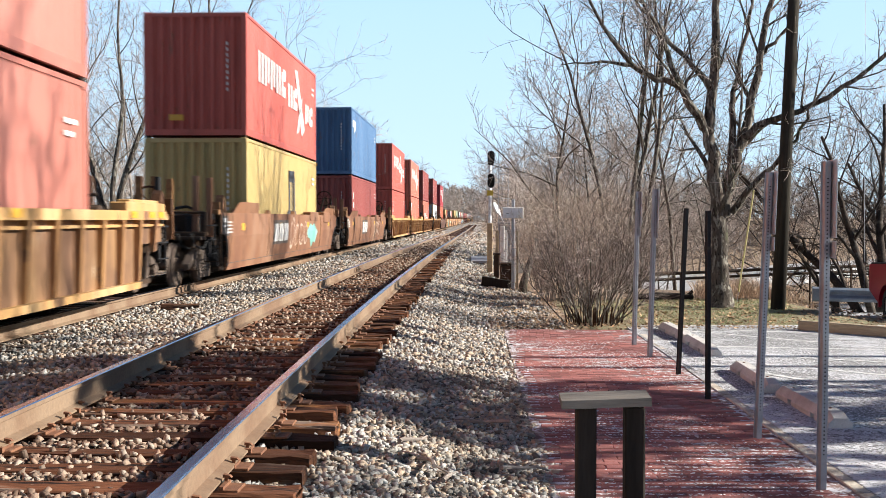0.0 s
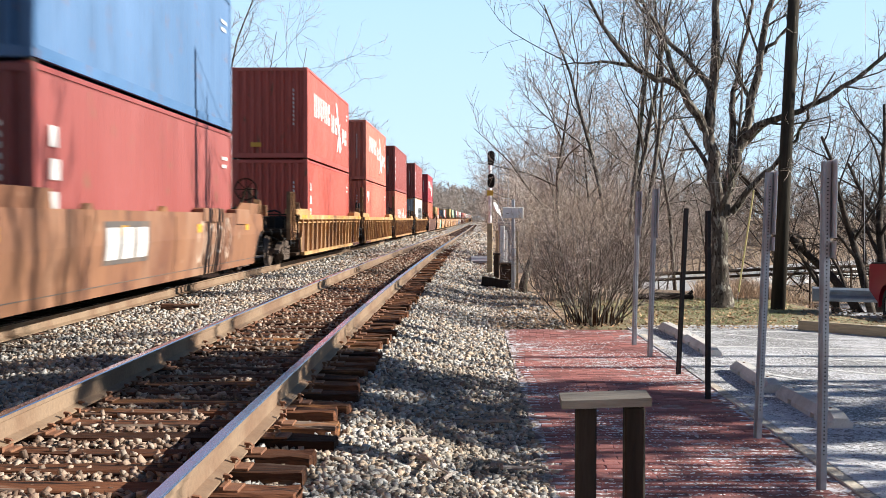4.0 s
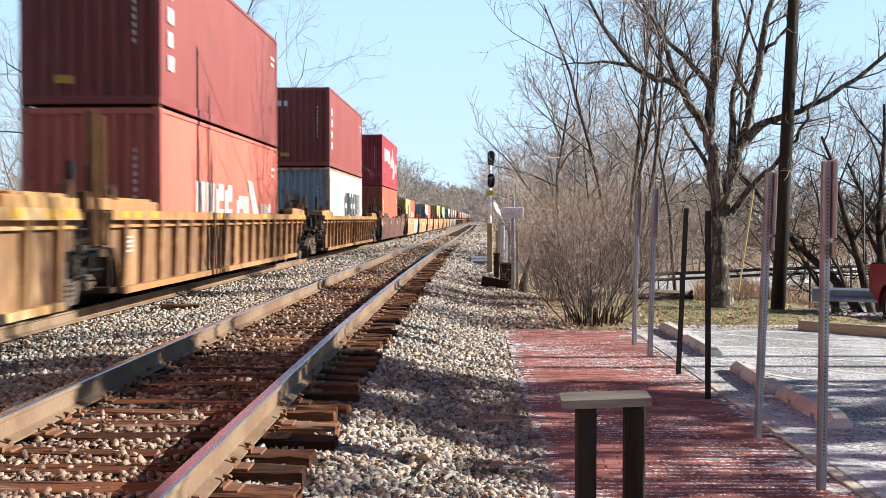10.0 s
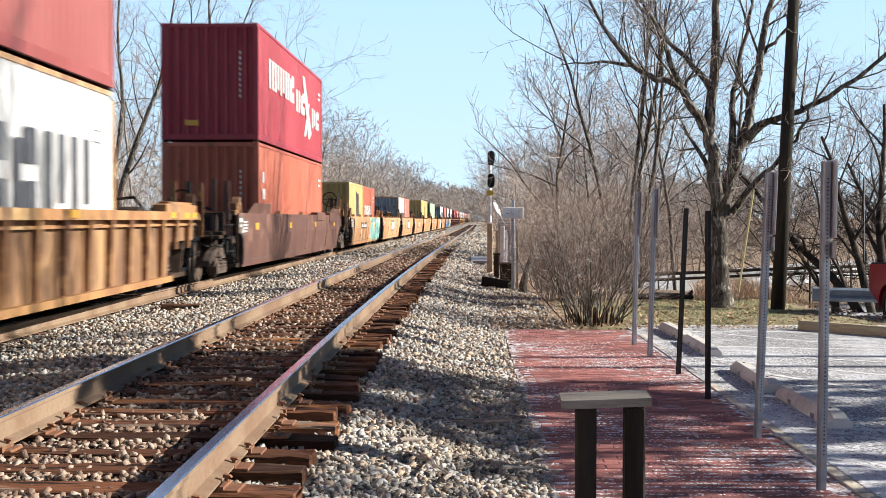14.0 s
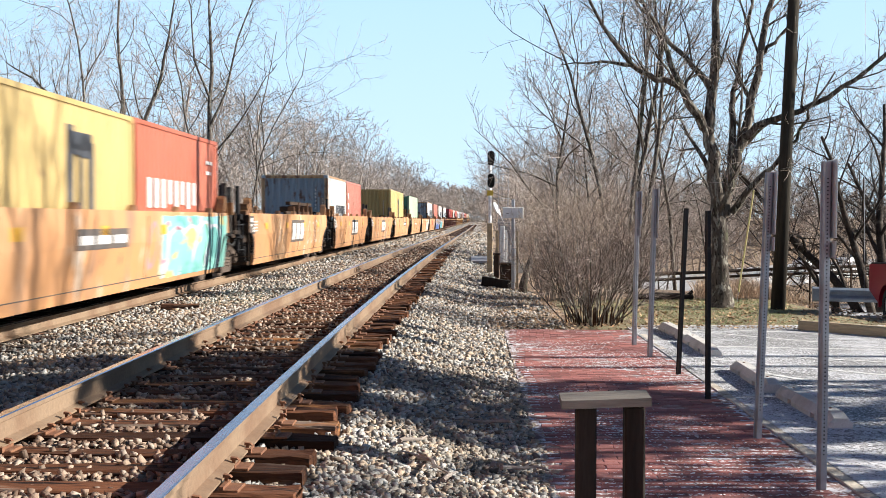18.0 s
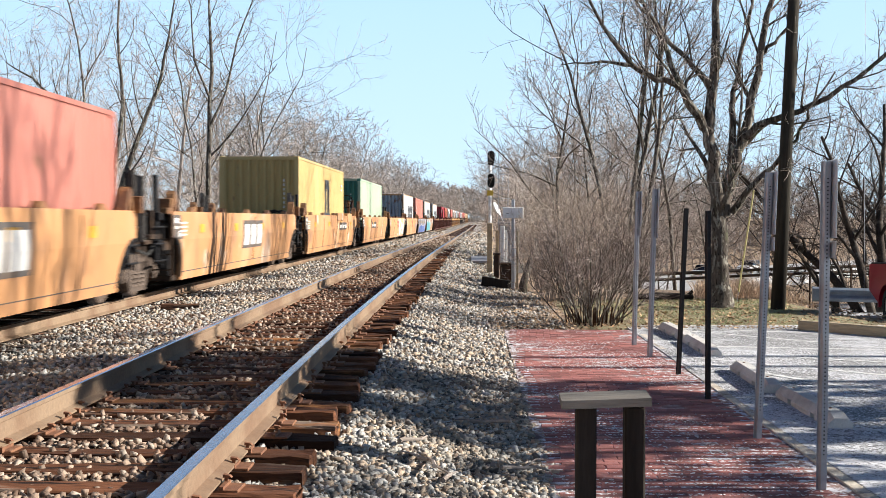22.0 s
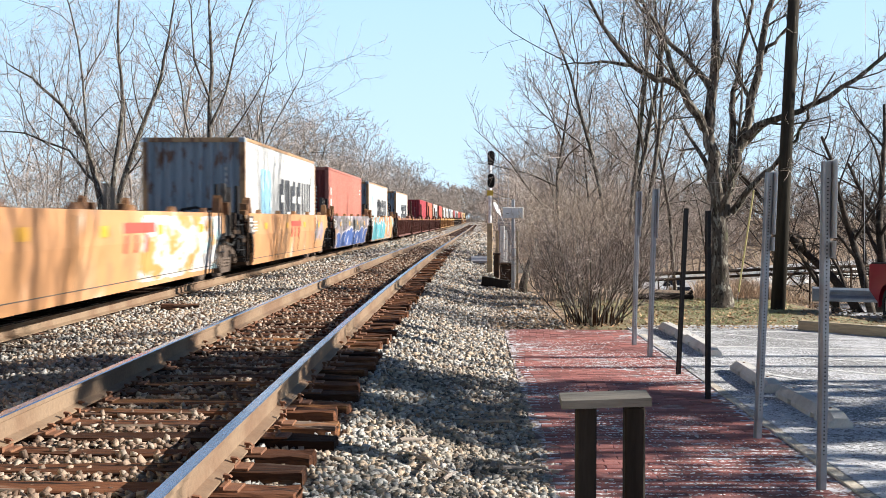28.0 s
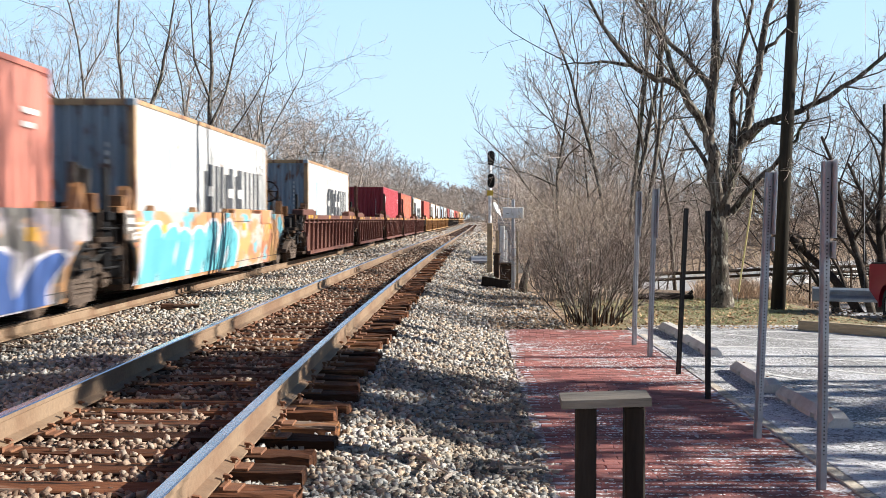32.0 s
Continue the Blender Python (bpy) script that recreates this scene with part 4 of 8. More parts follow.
    return out


def well_car(a, b, kind, paint, first, last, label, plate="", panel_paint=None, scrawl=()):
    """One well unit from a to b along the train. first, last: it ends a car, with a bogie of its own there."""
    L = round(b - a, 1)
    car = empty("well_car", on_far_track(a))
    tagged(car, label, "well car", "well cars of the train")
    c0, c1 = (1.15 if first and kind != "smooth" else 0.74), ((2.2 if a == 134.3 else 1.75) if last and kind != "smooth" else 0.74)
    M = cached(MESHES, ("well", kind, L, c0, c1, paint.name, panel_paint.name if panel_paint else ""), lambda: well_meshes(kind, L, panel_paint or paint, c0, c1))
    panel = part("side_panel", M["panel"][0], None, car)
    part("side_panel", M["panel"][1], None, car)
    part("well_floor", M["floor"], None, car)
    part("end_platform", M["end"], None, car, "dirty steel end platform, darkened for the shaded gap")
    part("end_platform", M["end"], None, car, "dirty steel end platform, darkened for the shaded gap", at=pose(0, L, 0, 0, 0, 180))
    turn = pose(0, L, 0, 0, 0, 180)
    if kind != "smooth":
        n = int(L / 1.02)
        for m in (Matrix.Identity(4), turn):
            part("top_chord", M["chord"], None, car, at=m)
            part("bottom_sill", M["sill"], None, car, at=m)
            part("end_cover", M["cover"], None, car, at=m)
            part("end_cover", M["cover"], None, car, at=m @ pose(0, L, 0) @ Matrix.Diagonal((1, -1, 1, 1)))
            for i in range(n):
                y = 0.75 + i * (L - 1.5) / (n - 1)
                over = (y < c0 - 0.05 or y > L - c1 + 0.05) if m is not turn else (L - y < c0 - 0.05 or L - y > L - c1 + 0.05)
                part("rib", M["rib"], None, car, at=m @ pose(0, y, 0.585 if over else 0) @ Matrix.Diagonal((1, 1, 0.55 if over else 1, 1)))
    # guides at the ends of the well
    for y, s in ((0.12, 0), (L - 0.12, 180)):
        for x in (-1.40, 1.40):
            part("container_guide", M["guide"], None, car, at=pose(x, y, 1.40, 0, 0, s))
    if kind == "smooth":
        def stop():
            s = Shape()
            s.prism([(-0.20, 0.0), (-0.06, 0.10), (0.06, 0.10), (0.20, 0.0)], "x", -0.05, 0.05)
            return s.mesh("side_stop", AMBER_CAST)
        for k in range(5):
            for x in (-1.42, 1.42):
                part("side_stop", cached(MESHES, ("stop", paint.name), stop), None, car, at=(x, 1.6 + k * (L - 3.2) / 4, 1.43))
    stands = []      # guide posts: (x, y, foot, height, grey)
    if kind == "smooth":
        if first:
            stands += [(1.06, -0.42, 0.95, 1.22, 0), (1.32, -0.36, 0.95, 1.18, 0)]
        else:
            stands += [(1.26, -1.62, 0.95, 1.12, 1), (1.26, -1.12, 0.95, 1.05, 1)]
        if last:
            stands += [(1.10, L + 0.46, 0.95, 1.16, 0)]
    else:
        stands += [(1.20, -0.10, 0.98, 0.55, 1), (1.40, -0.22, 0.98, 0.55, 1)] if first else [(1.42, -0.58, 0.95, 1.82, 0), (1.42, -0.20, 0.95, 1.78, 0)]
        if last:
            stands += [(0.88, L + 0.56, 0.95, 1.12, 0), (1.12, L + 0.70, 0.95, 1.12, 0), (1.36, L + 0.84, 0.95, 1.08, 0)]
    if a == 71.4:      # three broad posts stand before this unit
        stands = [(1.40, -0.50, 0.72, 1.36, 0), (1.40, -0.84, 0.72, 1.36, 0), (1.40, -1.20, 0.72, 1.36, 0)]
    for x, y, foot, h, grey in stands:
        for sx in (-1, 1):
            part("guide_post", M["grey_post" if grey else "post"], None, car, at=pose(sx * x, y, foot) @ Matrix.Diagonal((0.9, 1.25 if a == 71.4 else 0.72, h, 1)))
    if paint in (WELL_BROWN, WELL_MAROON):      # flared plates on top of the side sills
        def flap():
            s = Shape()
            s.v = [(1.47, 0.0, 1.436), (1.47, 3.0, 1.436), (1.54, 2.75, 1.68), (1.54, 0.55, 1.68), (1.45, 0.0, 1.436), (1.45, 3.0, 1.436), (1.515, 2.75, 1.685), (1.515, 0.55, 1.685)]
            s.f = [(0, 1, 2, 3), (7, 6, 5, 4), (3, 2, 6, 7), (0, 4, 5, 1), (1, 5, 6, 2), (0, 3, 7, 4)]
            s.mi = [0] * 6
            return s.mesh("flared_plate", paint)
        for y in (1.2, L - 3.6):
            part("flared_plate", cached(MESHES, ("flap", paint.name), flap), None, car, at=(0, y, 0))
    if kind != "smooth":
        def dark_bay():
            s = Shape()
            s.box(1.402, 1.410, 0, 0.72, 0.40, 1.17)
            return s.mesh("stencil_panel", BLACK_STEEL)
        def bay_lines():
            s = Shape()
            for k in range(6):
                s.box(1.411, 1.415, 0.16 + 0.05 * (k % 2), 0.62 - 0.08 * (k % 3), 0.52 + k * 0.10, 0.56 + k * 0.10 + (0.05 if k == 2 else 0))
            return s.mesh("stencil", WHITE_PAINT)
        def foot_patch():
            s = Shape()
            s.box(1.501, 1.505, 0, 2.6, 0.225, 0.315)
            s.box(1.401, 1.404, 0.0, 2.4, 0.32, 0.52)
            return s.mesh("primer_patch", WELL_OXIDE)
        def end_box():
            s = Shape()
            s.box(1.16, 1.51, 0.0, 0.52, 1.442, 1.60, 0.02)
            return s.mesh("end_box", paint)
        for y in {71.4: (L - c1 - 1.06,), 91.2: (c0 + 0.24,)}.get(a, ()):
            bay = part("stencil_panel", cached(MESHES, "dark_bay", dark_bay), None, panel, "black panel with white stencil lines", at=(0, y, 0))
            tagged(part("stencil", cached(MESHES, "bay_lines", bay_lines), None, bay, "white stencil lines"), kind="stuff")
        for y in {71.4: (L - c1 - 2.61,), 91.2: (c0,)}.get(a, ()):
            part("primer_patch", cached(MESHES, "foot_patch", foot_patch), None, panel, "maroon primer patch", at=(0, y, 0))
        for y in (-0.42, L - 0.10):
            part("end_box", cached(MESHES, ("end_box", paint.name), end_box), None, car, at=(0, y, 0))
    for x in (-1.25, 1.25):
        part("ladder", M["ladder"], None, car, at=pose(x, -0.05 if first else -0.02, 0.45))
    if last:
        part("brake_wheel", M["brake_wheel"], None, car, at=(1.05, L + (0.15 if kind == "smooth" else 0.6), 2.06 if kind == "smooth" else 1.62))
        part("air_tank", M["tank"], None, car, at=(0.15, L - 0.62, 1.36))
        s = Shape()
        s.box(-0.25, 0.55, L - 0.75, L - 0.50, 1.12, 1.24, 0.02)
        part("tank_saddle", s, DARK_STEEL, car)
        s = Shape()
        s.box(0.70, 1.0, L + 0.04, L + 0.24, 1.02, 1.62, 0.04)
        s.tube([(0.9, L + 0.14, 1.60), (1.05, L + (0.12 if kind == "smooth" else 0.55), 2.06 if kind == "smooth" else 1.62)], [0.04, 0.03], 8)
        s.tube([(0.35, L + 0.5, 1.45), (0.1, L + 0.6, 1.75), (-0.3, L + 0.55, 1.70), (-0.5, L + 0.5, 1.30)], [0.035] * 4, 6)
        part("brake_housing", s, DARK_STEEL, car, "dark greasy brake housing with a hose")
    if a < 345:
        gear = cached(MESHES, "end_gear", end_gear)
        for m in (Matrix.Identity(4), pose(0, L, 0) @ Matrix.Diagonal((1, -1, 1, 1))):
            for name in ("stanchion", "grab_iron", "valve_box", "air_hose"):
                part(name, gear[name], None, car, "black greasy " + name.replace("_", " "), at=m)
            if kind == "smooth":
                part("bulkhead", gear["bulkhead"], None, car, "end bulkhead coloured black for shade", at=m @ pose(0, 0.55, 0))
    # bogies
    if first:
        add_bogie(car, 0.0, a)
    else:
        add_bogie(car, -0.85, a)
    if last:
        add_bogie(car, L - (1.2 if a == 134.3 else 0.35), a)
    # stencils and reflectors
    x0, z0 = (1.502, 1.06) if kind == "smooth" else (1.532, 1.33)
    def reflector():
        s = Shape()
        s.box(0, 0.005, 0, 0.36, 0, 0.16 if kind == "smooth" else 0.10)
        return s.mesh("reflector", YELLOW_STICKER)
    for y in [2.0 + k * (L - 4.4) / 3 for k in range(4)] + ([0.45, 1.05, L - 1.3, L - 0.7] if kind != "smooth" else []):
        part("reflector", cached(MESHES, ("reflector", kind), reflector), None, car, "yellow reflector sticker", at=(x0, y, z0))
    s = Shape()
    for k in range(4):
        s.box(1.502 if kind == "smooth" else 1.405, 1.507 if kind == "smooth" else 1.41, 0.5 if kind == "smooth" else 0.95, 0.95 if kind == "smooth" else 1.35, 1.02 + k * 0.07 - (0 if kind == "smooth" else 0.2), 1.05 + k * 0.07 - (0 if kind == "smooth" else 0.2))
    tagged(part("data_stencil", s, WHITE_PAINT, car, "small white stencil lines"), kind="stuff")
    if plate:
        w = 2.4
        c, low_z, high_z = PLATE_AT.get(a, (6.2, 0.66, 1.28))
        if plate == "red":
            q = part("logo_plate", skin_strip(c, c + w * 0.75, 1.10, 1.26), RED_PAINT, panel, "faded red block over plain strokes")
            for yy in (0.05, 0.62, 1.25):
                part("block_mark", skin_strip(c + yy, c + yy + 0.16, 0.80, 1.07), RED_PAINT, q, "red block mark")
        else:
            q = part("logo_plate", skin_strip(c, c + w, low_z, high_z), END_GREY, panel, "dark plate with plain white blocks")
            for yy in (0.14, 0.92, 1.70):
                part("block_mark", skin_strip(c + yy, c + yy + 0.56, low_z + 0.07, high_z - 0.09, 0.004), WHITE_PAINT, q, "worn white block mark")
    if kind == "smooth":
        part("weld_seam", cached(MESHES, ("seam", L), lambda: skin_strip(0.9, L - 0.9, 0.375, 0.388, 0.002).mesh("weld_seam", END_GREY)), None, panel, "dark weld seam")
        for k in range(1, 4):
            part("weld_seam", cached(MESHES, "upright_seam", lambda: skin_strip(-0.008, 0.008, 0.39, 1.36, 0.0015).mesh("weld_seam", RUSTY_PART)), None, panel, at=(0, L * k / 4 + 0.6, 0))
    if kind == "smooth":
        part("end_plate", cached(MESHES, "end_plate", end_plate), None, panel, "grimy grey end plate")
        for m in (Matrix.Identity(4), pose(0, L, 0) @ Matrix.Diagonal((1, -1, 1, 1))):
            # black strip stands in for the shaded recess at the well's end
            part("arch_flange", cached(MESHES, "arch_flange", arch_flange), None, panel, "curved black strip for the shaded end recess", at=m)
        part("end_label", cached(MESHES, "end_label", end_label), None, panel, "pale stencil label")
    if kind == "smooth" and last:      # lids over the end of the side sill
        for y, w, z in ((L - 3.6, 1.5, 1.20), (L - 6.9, 1.9, 1.26)):
            s = Shape()
            s.box(1.30, 1.535, y, y + w, z, 1.53, 0.02)
            part("sill_lid", s, panel_paint or paint, car, "raised lid on the side sill")
    if a == 197.0:      # folded bracing left in the empty well
        brace = part("bracing_frame", brace_shape(L), DARK_STEEL, car, "folded dark steel bracing frame")
        for k in range(5):
            s = Shape()
            s.prism([(0, 1.42), (0.34, 1.42), (0.22, 1.70 + 0.14 * (k % 2)), (0.10, 1.72)], "x", 0.86, 1.06)
            part("bracket", s, RUSTY_PART, brace, "rusty brown bracket", at=(0, L - 4.6 + k * 0.98, 0))
    if a in OUTLINES:
        y0, m, word = OUTLINES[a]
        for n, strip in enumerate(outline_strokes(y0, int(a))):
            part("spray_stroke", strip, m, panel, word)
    for y0, y1, m in scrawl:
        part("graffiti", graffiti_patch(y0, min(y1, L - 0.1), int(a)), m, panel, "sprayed graffiti")
    for y0, y1, count, fill, foot, head in LETTERS.get(a, ()):
        for strip, pale in graffiti_letters(y0, y1, count, int(a), foot, head):
            part("sprayed_letter", strip, SPRAY_PALE if pale else fill, panel, "pale sprayed outline" if pale else "sprayed letter fill")
    MOVING.append((car, a, 0.0))
    return car


PLATE_AT = {181.0: (4.2, 0.90, 1.18), 243.6: (8.8, 0.90, 1.18), 261.4: (4.5, 0.90, 1.18)}
LETTERS = {309.1: ((1.2, 12.3, 9, SPRAY_BLUE, 0.26, 0.98),), 324.2: ((0.8, 8.4, 7, SPRAY_AQUA, 0.30, 1.30),), 181.0: ((8.9, 13.2, 4, GRAFFITI_TURQUOISE, 0.32, 1.36),)}
OUTLINES = {197.0: (9.2, SPRAY_WHITE, "sprayed pale outline letters"), 181.0: (7.6, SPRAY_PINK, "sprayed pink outline letters"),
            23.9: (8.9, SPRAY_WHITE, "sprayed pale outline letters"), 47.1: (12.0, SPRAY_WHITE, "sprayed pale outline letters")}


def skin_x(z):
    return 1.504 if z > 0.95 else 1.504 - (0.95 - z) * 0.12


def outline_strokes(y0, seed):
    """Loose sprayed rings and legs, each a flat ribbon on the outer sheet."""
    rnd = random.Random(seed)
    out = []
    for k in range(4):
        s = Shape()
        cy, cz, ry, rz = y0 + 0.45 + k * 0.85, 0.95 + rnd.uniform(-0.10, -0.02), rnd.uniform(0.28, 0.38), rnd.uniform(0.34, 0.44)
        n, gap = 22, rnd.randrange(22)
        for i in range(n + 1):
            a = 2 * math.pi * i / n + gap
            for f in (0.80, 1.0):
                z = cz + rz * f * math.sin(a) * (1 + 0.2 * math.sin(2 * a + k))
                s.v.append((skin_x(z) + 0.001 * k, cy + ry * f * math.cos(a), z))
        s.f = [(2 * i, 2 * i + 1, 2 * i + 3, 2 * i + 2) for i in range(n - 2)]
        s.mi = [0] * len(s.f)
        out.append(s)
    return out


def skin_strip(y0, y1, z0, z1, lift=0.0):
    """A thin flat field on the outer sheet, folded where the sheet folds."""
    s = Shape()
    zs = [z0, 0.95, z1] if z0 < 0.95 < z1 else [z0, z1]
    for off in (lift + 0.003, -0.01):
        for z in zs:
            s.v += [(skin_x(z) + off, y0, z), (skin_x(z) + off, y1, z)]
    n = len(zs) * 2
    for k in range(len(zs) - 1):
        s.f += [(2 * k, 2 * k + 1, 2 * k + 3, 2 * k + 2), (n + 2 * k, n + 2 * k + 2, n + 2 * k + 3, n + 2 * k + 1), (2 * k, 2 * k + 2, n + 2 * k + 2, n + 2 * k), (2 * k + 1, n + 2 * k + 1, n + 2 * k + 3, 2 * k + 3)]
    s.f += [(0, n, n + 1, 1), (n - 2, n - 1, 2 * n - 1, 2 * n - 2)]
    s.mi = [0] * len(s.f)
    return s


def brace_shape(L):
    s = Shape()
    s.box(0.88, 1.02, L - 5.0, L - 0.4, 1.74, 1.84, 0.01)
    s.box(0.90, 1.00, L - 5.6, L - 0.2, 1.46, 1.54, 0.01)
    s.box(0.55, 0.85, L - 4.2, L - 1.4, 1.52, 1.70, 0.02)
    return s


def end_plate():
    s = Shape()
    s.v = [(skin_x(z) + 0.002, y, z) for y, z in ((0.02, 1.38), (0.52, 1.38), (0.62, 1.12), (0.70, 0.96), (0.30, 0.96), (0.02, 1.02))]
    s.v += [(x - 0.02, y, z) for x, y, z in s.v]
    s.f = [(0, 5, 4, 3, 2, 1), (6, 7, 8, 9, 10, 11)] + [(i, (i + 1) % 6, 6 + (i + 1) % 6, 6 + i) for i in range(6)]
    s.mi = [0] * len(s.f)
    return s.mesh("end_plate", END_GREY)


def arch_flange():
    """Curved black strip round the cut-away over the bogie, painted in for the recess's shade."""
    s = Shape()
    inner = [(0.20, 0.99), (0.42, 0.86), (0.58, 0.70), (0.70, 0.52), (0.78, 0.30)]
    outer = [(0.34, 1.00), (0.58, 0.88), (0.72, 0.72), (0.82, 0.52), (0.86, 0.30)]
    for side in (inner, outer):
        s.v += [(skin_x(z) + 0.004, y, z) for y, z in side]
    s.v += [(x - 0.16, y, z) for x, y, z in s.v]
    for i in range(4):
        s.f += [(i, i + 1, 6 + i, 5 + i), (10 + i, 15 + i, 16 + i, 11 + i), (i, 10 + i, 11 + i, i + 1), (5 + i, 6 + i, 16 + i, 15 + i)]
    s.mi = [0] * len(s.f)
    return s.mesh("arch_flange", CHAMBER_BLACK)


def end_gear():
    """Meshes of the dark gear that fills the gap between two units, from the end sheet outwards."""
    out = {}
    s = Shape()
    s.box(1.24, 1.32, -0.34, -0.22, 0.55, 2.05, 0.01)
    s.box(1.18, 1.38, -0.36, -0.20, 1.30, 1.42, 0.01)
    s.box(1.20, 1.36, -0.36, -0.20, 0.86, 0.96, 0.01)
    out["stanchion"] = s.mesh("stanchion", BLACK_STEEL)
    s = Shape()
    for z in (0.62, 0.90, 1.18):
        s.tube([(1.34, 0.0, z), (1.40, -0.12, z), (1.40, -0.50, z), (1.34, -0.62, z)], [0.016] * 4, 5)
    s.tube([(1.40, -0.30, 0.50), (1.40, -0.30, 1.22)], [0.016, 0.016], 5)
    out["grab_iron"] = s.mesh("grab_iron", BLACK_STEEL)
    s = Shape()
    s.box(0.86, 1.14, -0.46, -0.18, 1.06, 1.36, 0.03)
    s.box(0.90, 1.10, -0.48, -0.46, 1.12, 1.30)
    s.tube([(1.0, -0.32, 1.36), (1.0, -0.32, 1.50), (0.85, -0.32, 1.56), (0.5, -0.30, 1.50)], [0.03] * 4, 6)
    out["valve_box"] = s.mesh("valve_box", BLACK_STEEL)
    s = Shape()
    for x in (0.55, 0.95, 1.22):
        s.tube([(x, -0.05, 1.15), (x + 0.05, -0.25, 0.92), (x, -0.55, 0.72), (x - 0.1, -0.85, 0.80), (x - 0.1, -1.05, 1.02)], [0.026] * 5, 6)
    out["air_hose"] = s.mesh("air_hose", RUBBER)
    s = Shape()
    s.prism([(-0.02, 1.44), (-0.02, 0.30), (-0.10, 0.36), (-0.16, 0.70), (-0.30, 0.96), (-0.30, 1.40)], "x", -1.30, 1.30)
    # black imitates the shade on this end face
    out["bulkhead"] = s.mesh("bulkhead", BLACK_STEEL)
    return out


def end_label():
    s = Shape()
    s.box(1.507, 1.511, 0.10, 0.34, 1.24, 1.33)
    s.box(1.507, 1.511, 0.12, 0.30, 1.14, 1.19)
    s.box(1.507, 1.511, 0.38, 0.48, 1.00, 1.10)
    return s.mesh("end_label", WHITE_PAINT)


def graffiti_letters(y0, y1, count, seed, floor_z, top_z):
    """Swelling sprayed letters: for each a pale outline and a fill, both lying on the outer sheet."""
    rnd = random.Random(seed)
    step = (y1 - y0) / count
    out = []
    for k in range(count):
        cy, lean, high = y0 + (k + 0.5) * step, rnd.uniform(-0.1, 0.75), rnd.uniform(0.75, 1.0) * (top_z - floor_z)
        waist = rnd.uniform(0.80, 0.98)
        for grown, lift in ((1.30, 0.002 + 0.0003 * k), (0.97, 0.007 + 0.0003 * k)):
            s = Shape()
            rows = 9
            for i in range(rows):
                u = i / (rows - 1)
                z = floor_z + u * high * (1.0 if grown < 1 else 1.07)
                w = 0.5 * step * grown * (1.0 - (1 - waist) * math.sin(math.pi * min(1.0, u * 1.25))) * (1.0 if u < 0.8 else math.sqrt(max(0.05, 1 - ((u - 0.8) / 0.21) ** 2)))
                mid = cy + lean * u * u + 0.10 * math.sin(5 * u + 2 * k)
                s.v += [(skin_x(z) + lift, mid - w, z), (skin_x(z) + lift, mid + w, z)]
            s.f = [(2 * i, 2 * i + 1, 2 * i + 3, 2 * i + 2) for i in range(rows - 1)]
            s.mi = [0] * len(s.f)
            out.append((s, grown > 1))
    return out


def graffiti_patch(y0, y1, seed):
    """A sprayed field with an uneven edge, on the outer sheet."""
    rnd = random.Random(seed)
    s = Shape()
    n = max(4, int((y1 - y0) / 0.35))
    lows = [max(0.42, 0.50 + rnd.uniform(-0.1, 0.25)) for _ in range(n + 1)]
    tops = [min(1.40, 1.30 + rnd.uniform(-0.3, 0.1)) for _ in range(n + 1)]
    if y1 - y0 > 4:      # a whole end of the sheet sprayed over
        lows, tops = [0.30 + rnd.uniform(0, 0.05) for _ in lows], [1.385 - rnd.uniform(0, 0.03) for _ in tops]
    else:
        lows[0] = tops[0] = lows[-1] = tops[-1] = 0.9
    def x_at(z):
        return 1.504 if z > 0.95 else 1.504 - (0.95 - z) * 0.12
    for i in range(n + 1):
        y = y0 + (y1 - y0) * i / n
        for z in (lows[i], 0.95 if tops[i] > 0.95 else tops[i], tops[i]):
            s.v.append((x_at(z), y, z))
    for i in range(n):
        for k in (0, 1):
            s.f.append((i * 3 + k, i * 3 + 3 + k, i * 3 + 4 + k, i * 3 + 1 + k))
    s.mi = [0] * len(s.f)
    return s


LOW, HIGH = 0.335, 3.295
BROWN_W = "faded brown smooth-sided double-stack well car"
ORANGE_W = "orange smooth-sided articulated well car"
YELLOW_W = "dirty yellow ribbed double-stack well car"
OXIDE_W = "red-oxide ribbed articulated well car"
